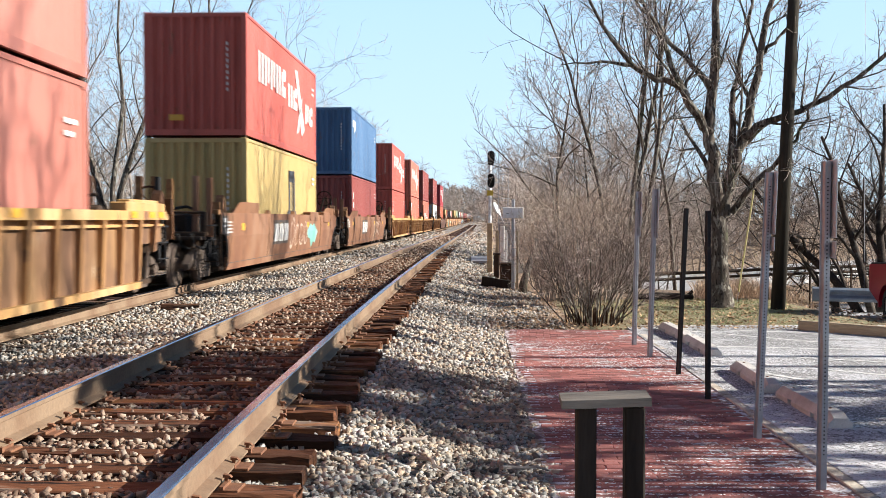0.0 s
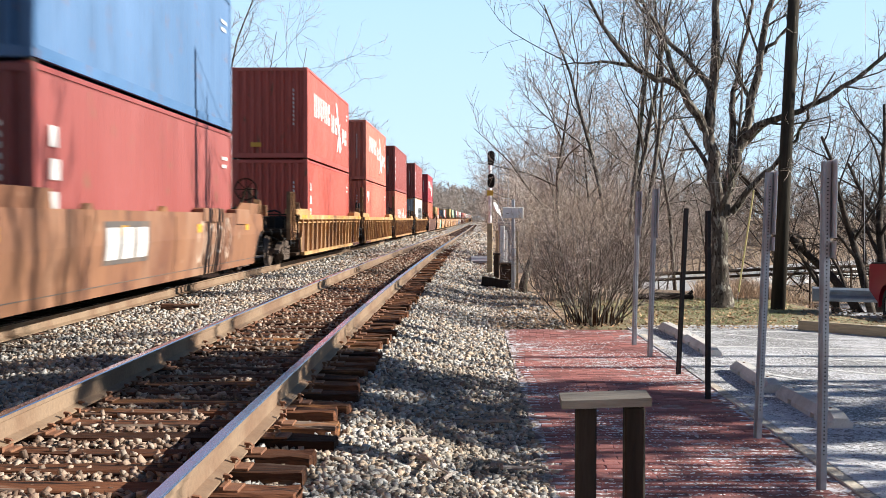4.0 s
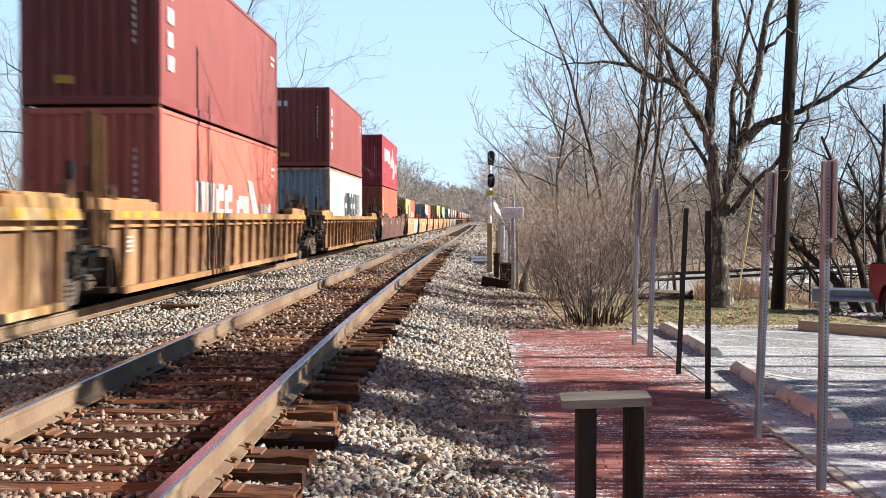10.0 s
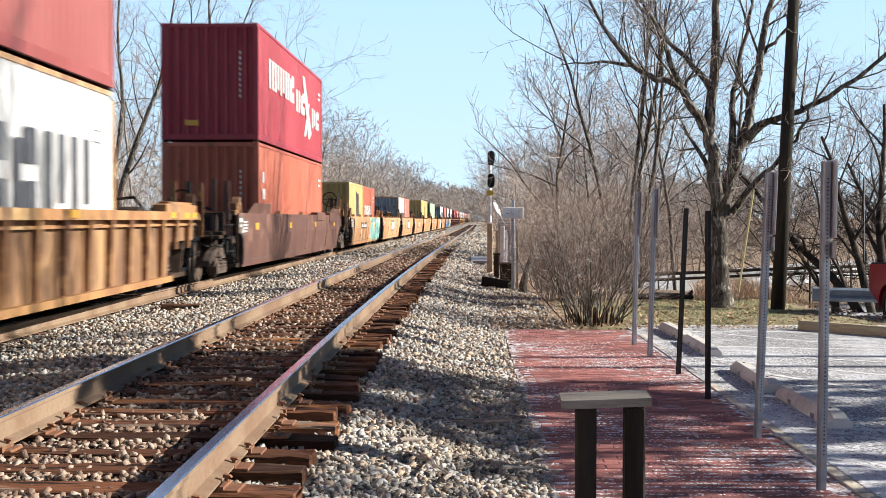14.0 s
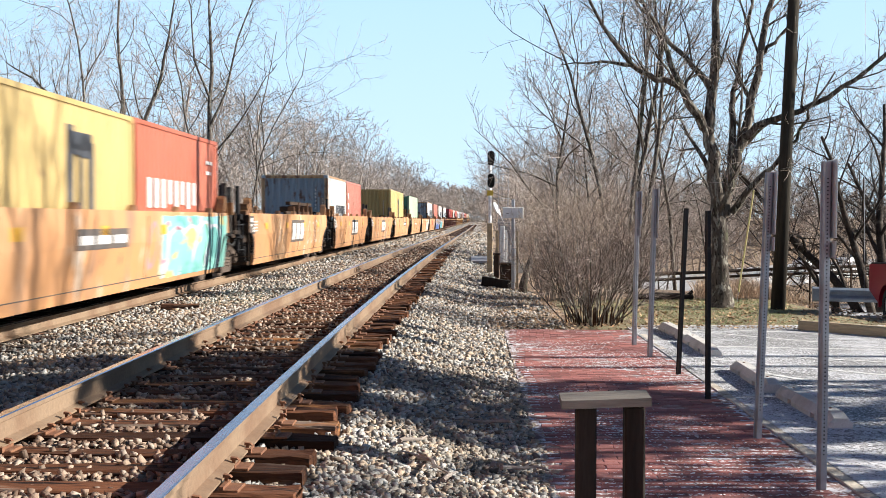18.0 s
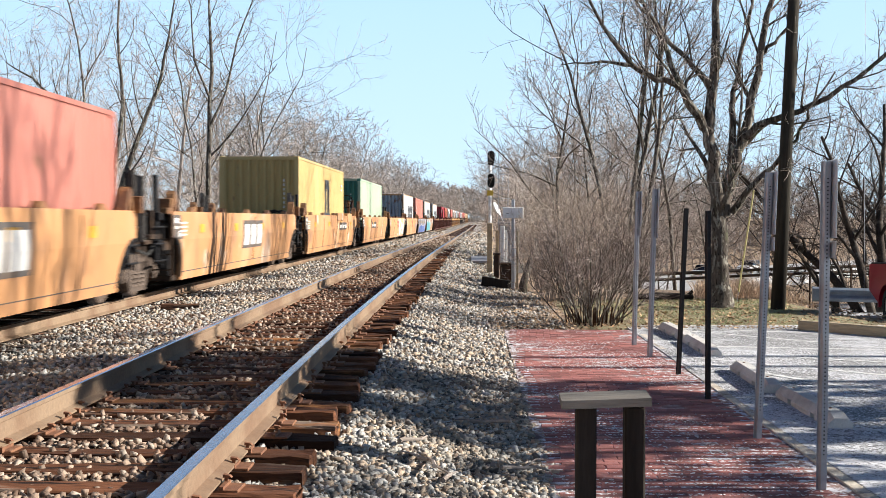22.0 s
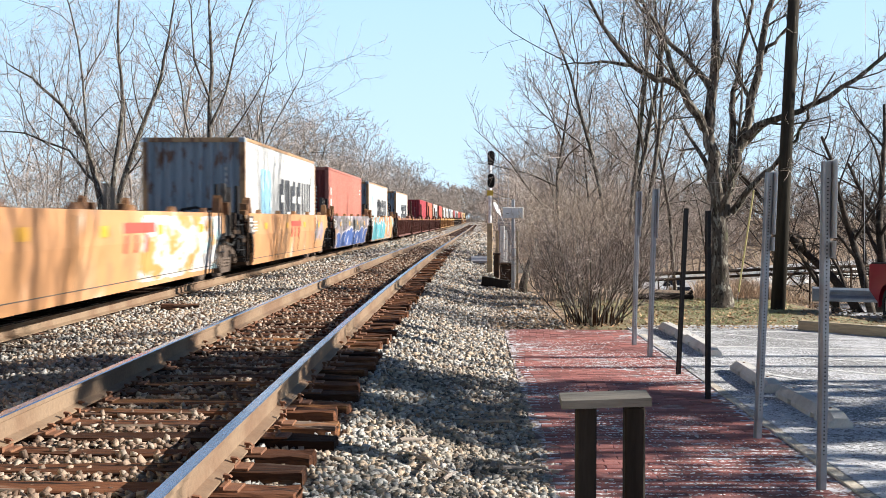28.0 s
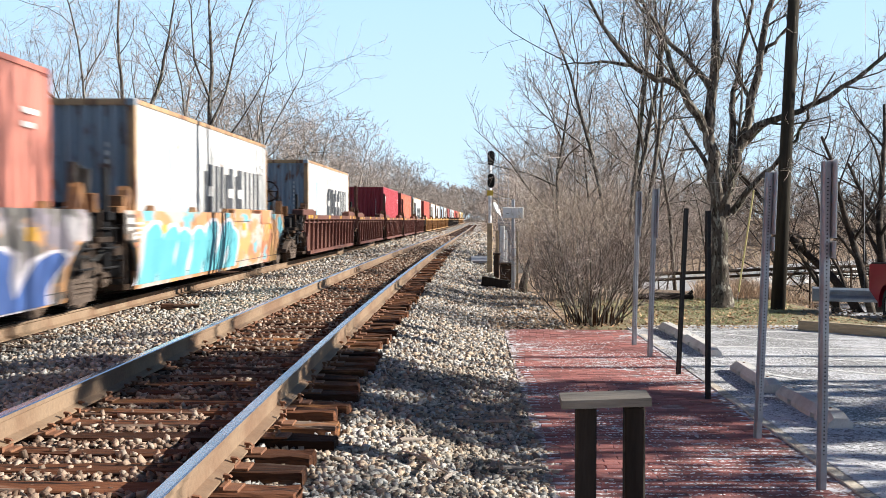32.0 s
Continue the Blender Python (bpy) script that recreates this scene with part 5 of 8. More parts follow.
#        front, rear, kind, paint, first, last, label, plate, special paint
UNITS = [
    (0.9, 20.3, "ribbed", WELL_YELLOW, 1, 1, YELLOW_W, "", None),
    (23.9, 43.6, "smooth", WELL_BROWN, 1, 1, BROWN_W + " with turquoise scrawl", "dark", None),
    (47.1, 66.6, "smooth", WELL_BROWN, 1, 1, BROWN_W, "dark", None),
    (71.4, 89.6, "ribbed", WELL_YELLOW, 1, 0, YELLOW_W, "", None),
    (91.2, 109.0, "ribbed", WELL_YELLOW, 0, 0, YELLOW_W, "", None),
    (110.8, 130.6, "ribbed", WELL_AMBER, 0, 1, YELLOW_W, "", None),
    (134.3, 155.2, "ribbed", WELL_AMBER, 1, 1, YELLOW_W, "", None),
    (158.0, 177.6, "smooth", WELL_MAROON, 1, 1, "dull maroon smooth-sided double-stack well car", "", None),
    (181.0, 195.2, "smooth", WELL_ORANGE, 1, 0, ORANGE_W + " with turquoise graffiti", "dark", None),
    (197.0, 211.0, "smooth", WELL_ORANGE, 0, 0, ORANGE_W + ", empty", "dark", None),
    (212.9, 226.0, "smooth", WELL_ORANGE, 0, 0, ORANGE_W, "dark", None),
    (227.9, 241.9, "smooth", WELL_ORANGE, 0, 0, ORANGE_W + ", empty", "dark", None),
    (243.6, 258.6, "smooth", WELL_ORANGE, 0, 1, ORANGE_W, "dark", None),
    (261.4, 275.6, "smooth", WELL_ORANGE, 1, 0, ORANGE_W, "dark", None),
    (277.4, 291.0, "smooth", WELL_ORANGE, 0, 0, ORANGE_W + " with white graffiti, empty", "red", None),
    (293.2, 307.4, "smooth", WELL_ORANGE, 0, 0, ORANGE_W, "red", None),
    (309.1, 322.8, "smooth", WELL_ORANGE, 0, 0, ORANGE_W + " covered in blue and white graffiti", "", GRAFFITI_BLUE),
    (324.2, 339.0, "smooth", WELL_ORANGE, 0, 1, ORANGE_W + " covered in aqua graffiti", "", GRAFFITI_AQUA),
    (342.6, 357.3, "ribbed", WELL_OXIDE, 1, 0, OXIDE_W, "", None),
    (358.6, 372.3, "ribbed", WELL_OXIDE, 0, 0, OXIDE_W + ", empty", "", None),
    (373.8, 387.8, "ribbed", WELL_OXIDE, 0, 0, OXIDE_W, "", None),
    (389.3, 403.3, "ribbed", WELL_OXIDE, 0, 0, OXIDE_W, "", None),
    (404.8, 419.0, "ribbed", WELL_OXIDE, 0, 1, OXIDE_W, "", None),
]
for n in range(5):
    UNITS.append((422.4 + n * 15.5, 436.4 + n * 15.5, "ribbed", WELL_YELLOW, int(n == 0), int(n == 4), YELLOW_W, "", None))
for n in range(5):
    UNITS.append((502.0 + n * 15.5, 516.0 + n * 15.5, "ribbed", WELL_BLACK, int(n == 0), int(n == 4), "black ribbed articulated well car", "", None))
for n in range(5):
    UNITS.append((581.0 + n * 15.5, 595.0 + n * 15.5, "ribbed", WELL_YELLOW, int(n == 0), int(n == 4), YELLOW_W, "", None))
SCRAWLS = {23.9: ((12.2, 14.6, GRAFFITI_TURQUOISE),), 181.0: ((8.6, 14.0, GRAFFITI_TURQUOISE),), 277.4: ((7.2, 13.2, GRAFFITI_PALE),), 293.2: ((11.0, 13.2, GRAFFITI_BLUE),)}
for u in UNITS:
    well_car(*u[:7], plate=u[7], panel_paint=u[8], scrawl=SCRAWLS.get(u[0], ()))

MW = "maroon steel shipping container with white marks"
RW = "red steel shipping container with worn white word mark"
WW = "white-sided shipping container with dark block marks and rusty end"
# sixth value: a second, darker colour for end walls, castings and roof
CARGO = [
    (4.4, 12.19, LOW, "salmon", "", None, "faded salmon steel shipping container"), (4.4, 12.19, HIGH, "salmon", "", None, "faded salmon steel shipping container"),
    (27.95, 12.19, LOW, "yellow", "arch", None, "yellow steel shipping container with dark arched emblem"), (27.95, 12.19, HIGH, "red", "sloped", None, RW),
    (51.4, 12.19, LOW, "maroon", "column_word", None, MW), (51.4, 12.19, HIGH, "blue", "patch", None, "deep blue steel shipping container"),
    (75.15, 12.19, LOW, "red", "column", None, RW), (75.15, 12.19, HIGH, "red", "sloped", None, RW),
    (95.0, 12.19, LOW, "coral", "patch", None, RW), (95.0, 12.19, HIGH, "coral", "sloped", None, RW),
    (114.6, 12.19, LOW, "coral", "low_sloped", None, RW), (114.6, 12.19, HIGH, "maroon", "column", None, MW),
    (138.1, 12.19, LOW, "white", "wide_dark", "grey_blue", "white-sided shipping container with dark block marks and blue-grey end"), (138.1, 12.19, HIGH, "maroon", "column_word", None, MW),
    (161.9, 12.19, LOW, "orange", "column", None, "orange-red steel shipping container"), (161.9, 12.19, HIGH, "crimson", "sloped", None, RW),
    (182.8, 6.06, LOW, "yellow", "arch", None, "short yellow shipping container with dark emblem"), (188.9, 6.06, LOW, "orange", "low_word", None, "short orange-red shipping container"),
    (213.4, 6.06, LOW, "white", "wide_dark", "grey_blue", "short white shipping container with blue-grey end"), (219.6, 6.06, LOW, "salmon", "column", None, "short faded salmon shipping container"),
    (244.1, 12.19, LOW, "yellow", "arch", None, "yellow steel shipping container with dark arched emblem"),
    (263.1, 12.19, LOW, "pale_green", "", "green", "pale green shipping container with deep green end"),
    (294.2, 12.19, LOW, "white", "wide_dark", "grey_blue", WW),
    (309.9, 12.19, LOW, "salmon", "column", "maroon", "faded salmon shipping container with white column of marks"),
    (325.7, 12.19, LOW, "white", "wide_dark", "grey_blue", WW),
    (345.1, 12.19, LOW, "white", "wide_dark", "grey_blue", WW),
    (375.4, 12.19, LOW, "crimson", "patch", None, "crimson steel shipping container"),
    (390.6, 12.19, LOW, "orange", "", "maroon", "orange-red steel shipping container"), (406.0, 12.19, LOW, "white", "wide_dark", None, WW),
]
for n, c in enumerate(("red", "white", "white", "grey_blue", "white", "maroon", "grey_blue", "white", "red", "red", "salmon", "yellow", "white", "yellow", "yellow")):
    CARGO.append(((423.6, 502.9 - 77.5, 581.9 - 155.0)[n // 5] + n * 15.5, 12.19, LOW, c, "", None, "%s shipping container far along the train" % c.replace("_", " ")))
for c in CARGO:
    container(c[0], c[1], c[2], c[3], c[4], c[5], H=2.591 if c[1] < 7 else 2.896, word=c[6])


def key_train():
    for thing, place, z in MOVING:
        walk(thing, [(t, on_far_track(place - advance(t)) @ pose(0, 0, z)) for t in range(0, 33)])


def key_wheels():
    """The wheels turn while they pass close by."""
    for w, (x, y, z), place in WHEELSETS:
        near = [t / 30 for t in range(0, 961) if 6 < place - advance(t / 30) < 40]
        if not near:
            continue
        rows = [(t, Matrix.Translation((x, y, z)) @ Matrix.Rotation((advance(t) - place) / 0.418, 4, "X")) for t in near]
        first, end = rows[0], rows[-1]
        if first[0] > 0:
            rows.insert(0, (0, first[1]))
        if end[0] < 32:
            rows.append((32, end[1]))
        walk(w, rows)
# ---------------------------------------------------------------- ties, plates, spikes
def tie_mesh(seed):
    rnd = random.Random(seed)
    s = Shape()
    w, b = 0.115, 0.012
    ys = [-1.25, -1.235, -1.12, -1.0, -0.6, -0.2, 0.2, 0.6, 1.0, 1.12, 1.235, 1.25]
    for i, x in enumerate(ys):
        k = 0.014 if i in (0, 11) else 0
        def j(a=0.016):
            return rnd.uniform(-a, a)
        s.v += [(x, -w + k + j(), -0.18), (x, w - k + j(), -0.18), (x, w - k + j(), -b + j(0.006)), (x, w - b - k + j(), -k + j(0.007)), (x, 0.02 + j(0.03), -k - 0.006 + j(0.008)), (x, -w + b + k + j(), -k + j(0.007)), (x, -w + k + j(), -b + j(0.006))]
    m, n = 7, len(ys)
    s.f = [(i * m + q, i * m + (q + 1) % m, (i + 1) * m + (q + 1) % m, (i + 1) * m + q) for i in range(n - 1) for q in range(m)]
    s.f += [tuple(range(m)), tuple((n - 1) * m + q for q in range(m - 1, -1, -1))]
    s.mi = [0] * len(s.f)
    return s.mesh("tie", TIE)


def build_ties():
    rnd = random.Random(4)
    kinds = [tie_mesh(k) for k in range(8)]
    plate = Shape()
    plate.box(-0.19, 0.17, -0.09, 0.09, 0, 0.014, 0.004)
    for x in (-0.10, 0.10):
        plate.box(x - 0.012, x + 0.012, -0.09, 0.09, 0.012, 0.03)
    plate = plate.mesh("tie_plate", RUST)
    spike = Shape()
    spike.box(-0.009, 0.009, -0.009, 0.009, 0, 0.045)
    spike.prism([(-0.032, 0.040), (0.016, 0.040), (0.016, 0.058), (-0.02, 0.052)], "y", -0.017, 0.017)
    spike = spike.mesh("spike", RUST)
    top = RAIL_TOP_Z - 0.199
    far = Shape()
    y, n = 0.82, 0
    for k in range(1, 30):
        yy = 0.82 - k * 0.49
        far.box(line_x(yy) - 1.25, line_x(yy) + 1.25, yy - 0.115, yy + 0.115, top + line_z(yy) - 0.15, top + line_z(yy))
    while y < 300:
        yy = y + rnd.uniform(-0.03, 0.03)
        x, z = line_x(yy) + rnd.uniform(-0.06, 0.06), top + line_z(yy) + rnd.uniform(-0.012, 0.0)
        if n < 130:
            t = part("tie", kinds[rnd.randrange(8)], None, near_track, at=pose(x, yy, z, 0, rnd.uniform(-0.4, 0.4), rnd.uniform(-2.0, 2.0)))
            if y < 26:
                for sx in (-0.754, 0.754):
                    p = part("tie_plate", plate, None, t, "rusty steel tie plate", at=pose(sx, 0, 0.001, 0, 0, 180 if sx > 0 else 0))
            if y < 15:
                for sx in (-0.754, 0.754):
                    for q, turn in ((-0.096, 0), (0.096, 180)):
                        part("spike", spike, None, t, at=pose(sx + q, rnd.uniform(-0.05, 0.05), 0.012, 0, 0, turn))
        else:
            far.box(x - 1.25, x + 1.25, yy - 0.115, yy + 0.115, z - 0.15, z)
        y += 0.49
        n += 1
    tagged(part("ties_far", far, TIE_FAR, near_track, "distant reddish wooden ties"), kind="stuff")
    far = Shape()
    y = -14.0
    while y < 200:
        x = line_x(y) - SPACING + rnd.uniform(-0.04, 0.04)
        z = top + FAR_DROP + line_z(y)
        far.box(x - 1.25, x + 1.25, y - 0.115, y + 0.115, z - 0.15, z)
        y += 0.5
    tagged(part("ties_under_train", far, TIE_FAR, far_track, "dark wooden ties"), kind="stuff")
    # rail anchors clipped to the rails' feet
    s = Shape()
    s.box(-0.095, 0.095, -0.02, 0.02, -0.198, -0.165)
    anchor = s.mesh("rail_anchor", RUST)
    for k in range(18):
        yy = 5.6 + k * 1.47
        for sx in (-0.754, 0.754):
            part("rail_anchor", anchor, None, near_track, "rusty rail anchor", at=(line_x(yy) + sx, yy, RAIL_TOP_Z))
    # bolted joint bars on the rails
    for side, yy in ((-0.754, 31.0),):
        s = Shape()
        s.prism([(0.010, -0.145), (0.030, -0.14), (0.026, -0.10), (0.030, -0.06), (0.010, -0.055)], "y", -0.45, 0.45)
        s.prism([(-0.010, -0.145), (-0.030, -0.14), (-0.026, -0.10), (-0.030, -0.06), (-0.010, -0.055)], "y", -0.45, 0.45)
        for k in range(6):
            s.tube([(0.026, -0.37 + k * 0.148, -0.10), (0.05, -0.37 + k * 0.148, -0.10)], [0.017, 0.017], 6)
        part("joint_bar", s, RAIL_SIDE, near_track, "bolted steel joint bar", at=(line_x(yy) + side, yy, RAIL_TOP_Z))


build_ties()


# ---------------------------------------------------------------- ballast
def bed_height(e, y):
    return np.array([ground_z(line_x(b) + a, b) for a, b in zip(e, y)])


def rocks(name, e, y, size, material, label, lift=0.25):
    """Angular stones at (e, y): every stone a cut block of eight jittered corners, turned at random."""
    g = np.random.RandomState(len(e))
    n = len(e)
    cube = np.array([(-1, -1, -1), (1, -1, -1), (1, 1, -1), (-1, 1, -1), (-1, -1, 1), (1, -1, 1), (1, 1, 1), (-1, 1, 1)], float)
    quads = np.array([(3, 2, 1, 0), (4, 5, 6, 7), (0, 1, 5, 4), (1, 2, 6, 5), (2, 3, 7, 6), (3, 0, 4, 7)])
    v = cube[None] * g.uniform(0.42, 0.95, (n, 8, 1)) + g.uniform(-0.30, 0.30, (n, 8, 3))
    v *= np.stack([g.uniform(0.80, 1.35, n), g.uniform(0.62, 1.0, n), g.uniform(0.42, 0.74, n)], 1)[:, None] * size[:, None, None]
    a, b = g.uniform(0, 2 * np.pi, n), g.normal(0, 0.5, n)
    ca, sa, cb, sb = np.cos(a), np.sin(a), np.cos(b), np.sin(b)
    x1, z1 = v[..., 0] * cb[:, None] + v[..., 2] * sb[:, None], -v[..., 0] * sb[:, None] + v[..., 2] * cb[:, None]
    x2, y2 = x1 * ca[:, None] - v[..., 1] * sa[:, None], x1 * sa[:, None] + v[..., 1] * ca[:, None]
    lx = np.interp(y, _YS, _XS)
    base = np.stack([lx + e, y, bed_height(e, y) + size * g.uniform(-0.1, lift * 2, n)], 1)
    verts = np.stack([x2, y2, z1], 2) + base[:, None]
    loops = (quads[None] + (np.arange(n) * 8)[:, None, None]).reshape(-1)
    me = raw_mesh(name, verts.reshape(-1, 3), loops, 4, material)
    ob = new(name, me)
    return tagged(ob, label, "gravel", kind="stuff")


def spread(n, y0, y1, power, seed):
    g = np.random.RandomState(seed)
    u = g.rand(n)
    return y0 * (y1 / y0) ** (u ** power), g


def build_ballast():
    # shoulder towards the brick walk
    y, g = spread(74000, 4.2, 130, 1.10, 1)
    e = g.uniform(0.82, np.where((y > 18.6) & (y < 30), 3.75, np.where(y >= 30, 3.1, 2.86)) + 0.09 * np.sin(y * 1.7) + 0.05 * np.sin(y * 5.3), len(y))
    keep = (e > 1.28) | (np.abs(((y - 0.82) / 0.49 + 0.5) % 1 - 0.5) > 0.27)
    y, e = y[keep], e[keep]
    rocks("ballast_shoulder", e, y, (0.0095 + 0.0225 * np.random.RandomState(2).rand(len(y)) ** 2.2) * (1 + y / 90) * (1 + np.maximum(y - 24, 0) / 45), STONE, "grey angular crushed-stone ballast on the shoulder")
    # round the foot of the stand, down to where the shoulder passes the eye
    g = np.random.RandomState(31)
    y, e = g.uniform(-2.5, 4.6, 5200), g.uniform(-3.4, 2.9, 5200)
    keep = ((np.abs(e) > 1.28) | (np.abs(((y - 0.82) / 0.49 + 0.5) % 1 - 0.5) > 0.27)) & (np.abs(np.abs(e) - 0.754) > 0.1)
    y, e = y[keep], e[keep]
    rocks("ballast_by_the_stand", e, y, g.uniform(0.018, 0.040, len(y)), STONE, "grey angular crushed-stone ballast at the near end")
    # between the rails
    y, g = spread(36000, 5.0, 95, 1.04, 3)
    e = g.uniform(-0.68, 0.70, len(y))
    keep = (np.abs(((y - 0.82) / 0.49 + 0.5) % 1 - 0.5) > 0.25) | (g.rand(len(y)) < 0.13)
    y, e = y[keep], e[keep]
    rocks("ballast_between_rails", e, y, (0.011 + 0.019 * np.random.RandomState(4).rand(len(y)) ** 1.5) * (1 + y / 90) * (1 + np.maximum(y - 35, 0) / 60), STONE_RUSTY, "rust-tinted crushed-stone ballast between wooden ties", 0.75)
    # between the tracks
    y, g = spread(45000, 6.5, 130, 0.98, 5)
    e = g.uniform(-3.45, -0.84, len(y))
    keep = (e < -1.3) | (np.abs(((y - 0.82) / 0.49 + 0.5) % 1 - 0.5) > 0.25)
    y, e = y[keep], e[keep]
    rocks("ballast_between_tracks", e, y, (0.011 + 0.024 * np.random.RandomState(6).rand(len(y)) ** 2.0) * (1 + y / 80) * (1 + np.maximum(y - 28, 0) / 45), STONE, "grey angular crushed-stone ballast between two tracks")


build_ballast()


def build_debris():
    """A broken tie piece and dead sticks on the ballast."""
    s = Shape()
    s.prism([(-0.09, 0), (0.085, 0), (0.09, 0.07), (0.02, 0.085), (-0.085, 0.075)], "x", -0.32, 0.30)
    y, e = 19.6, -2.58
    solid("broken_tie", s, TIE, "short broken piece of reddish tie on ballast", "wood piece", at=pose(line_x(y) + e, y, ground_z(line_x(y) + e, y) + 0.02, 3, 0, 12))
    rnd = random.Random(9)
    for (x, yy, turn, L) in ((-0.30, 7.6, 100, 0.75), (-0.42, 8.2, 60, 0.4), (0.1, 9.6, 150, 0.5), (-0.15, 7.3, 80, 0.45), (0.35, 8.0, 20, 0.35)):
        s = Shape()
        pts = [(-L / 2 + L * k / 4, rnd.uniform(-0.03, 0.03), rnd.uniform(0.0, 0.02)) for k in range(5)]
        s.tube(pts, [0.016, 0.014, 0.013, 0.010, 0.006], 6)
        s.tube([pts[2], (pts[2][0] + 0.12, 0.10, 0.05), (pts[2][0] + 0.2, 0.13, 0.05)], [0.009, 0.007, 0.004], 5)
        solid("fallen_stick", s, BARK_PALE, "dry grey fallen stick on the ballast", "stick", "fallen sticks", at=pose(x, yy, ground_z(x, yy) + 0.05, 0, 6, turn))


build_debris()
# ---------------------------------------------------------------- brick walk and lot furniture
def wheel_stop(x, y, turn, label):
    t = empty("wheel_stop", pose(x, y, 0.006, 0, 0, turn))
    tagged(t, label, "wheel stop", "wheel stops")
    s = Shape()
    prof = [(-0.10, 0), (0.10, 0), (0.10, 0.045), (0.055, 0.125), (-0.055, 0.125), (-0.10, 0.045)]
    n = len(prof)
    # drainage notches under the block
    stations = [(0, 0, 0.7), (0.12, 0, 1), (0.44, 0, 1), (0.441, 1, 1), (0.56, 1, 1), (0.561, 0, 1), (1.22, 0, 1), (1.221, 1, 1), (1.34, 1, 1), (1.341, 0, 1), (1.68, 0, 1), (1.80, 0, 0.7)]
    for q, notch, k in stations:
        for px, pz in prof:
            z = pz * (k if pz > 0.1 else 1)
            if notch and pz < 0.05:
                z = 0.05 if pz == 0 else 0.056
            s.v.append((px, q, z))
    m = len(stations)
    s.f = [(i * n + a, i * n + (a + 1) % n, (i + 1) * n + (a + 1) % n, (i + 1) * n + a) for i in range(m - 1) for a in range(n)] + [tuple(range(n - 1, -1, -1)), tuple((m - 1) * n + a for a in range(n))]
    s.mi = [0] * len(s.f)
    part("block", s, CONCRETE, t)
    s = Shape()
    for q in (0.30, 1.50):
        s.tube([(0, q, 0.12), (0, q, 0.132)], [0.014, 0.014], 8)
    part("anchor_pin", s, RUST, t, "rusty anchor pins")
    return t


for x, y, turn, lab in ((3.06, 9.88, -0.6, "pale concrete wheel stop with drainage notches, chipped"), (3.02, 11.9, -1.6, "pale concrete wheel stop with drainage notches"),
                        (3.06, 15.05, -0.5, "pale concrete wheel stop, shaded on the walk side"), (3.08, 17.0, 1.2, "pale concrete wheel stop beside the lawn")):
    wheel_stop(x, y, turn, lab)


def channel_post(x, y, height, lean, material, label, sign, holes=True):
    """A U-channel sign post with a row of punched holes, leaning a little, with sign plates seen edge-on."""
    t = empty("sign_post", pose(x, y, -0.02, 0, lean, 4))
    tagged(t, label, "sign post", "sign posts along the brick walk")
    s = Shape()
    w = 0.034 if holes else 0.028
    s.prism([(-w, 0.016), (-w * 0.62, 0.016), (-w * 0.40, -0.016), (w * 0.40, -0.016), (w * 0.62, 0.016), (w, 0.016), (w, 0.011), (w * 0.75, 0.011), (w * 0.5, -0.022), (-w * 0.5, -0.022), (-w * 0.75, 0.011), (-w, 0.011)], "z", 0, height + 0.02)
    post = part("post", s, material, t)
    if holes:
        s = Shape()
        n = int((height - 0.3) / 0.0254)
        for k in range(n):
            z = 0.25 + k * 0.0254
            s.add([(0.0055 * math.cos(a * math.pi / 3), -0.0235, z + 0.0055 * math.sin(a * math.pi / 3)) for a in range(6)], [(0, 1, 2, 3, 4, 5)])
        tagged(part("punched_hole", s, CHAMBER_BLACK, post), kind="stuff")
    if sign:
        s = Shape()
        s.box(-0.001, 0.003, -0.15, 0.15, height - 0.47, height + 0.03)
        p = part("sign_plate", s, SIGN_BACK, t, "bare metal back of an upright sign plate", at=pose(0.036, 0.02, 0, 0, 0, -sign))
        s = Shape()
        s.box(-0.001, 0.003, -0.15, 0.15, height - 0.60, height - 0.49)
        part("sign_plate", s, SIGN_BACK, t, "small metal sign plate below", at=pose(0.036, 0.02, 0, 0, 0, -sign))
        s = Shape()
        s.box(0.004, 0.006, -0.147, 0.147, height - 0.467, height + 0.027)
        part("sign_face", s, SIGN_FACE, p, "bright reflecting sign face")
        s = Shape()
        for z in (height - 0.08, height - 0.38):
            s.tube([(0.0, 0.02, z), (0.045, 0.02, z)], [0.008, 0.008], 6)
        part("bolt", s, GALV, t)
    return t


GP = "galvanised steel channel sign post with sign plate turned edge-on"
BP = "slim black steel post without a sign in brick paving"
channel_post(2.264, 7.69, 2.12, 0.42, GALV, GP, 7)
channel_post(2.280, 9.48, 2.12, 2.2, GALV, GP, 6)
channel_post(2.292, 11.53, 1.83, -0.3, BLACK_STEEL, BP, 0, False)
channel_post(2.317, 13.34, 1.87, 2.5, BLACK_STEEL, BP, 0, False)
channel_post(2.250, 15.03, 2.13, 1.5, GALV, GP, 5)
channel_post(2.251, 16.50, 2.13, 1.3, GALV, GP, 5)


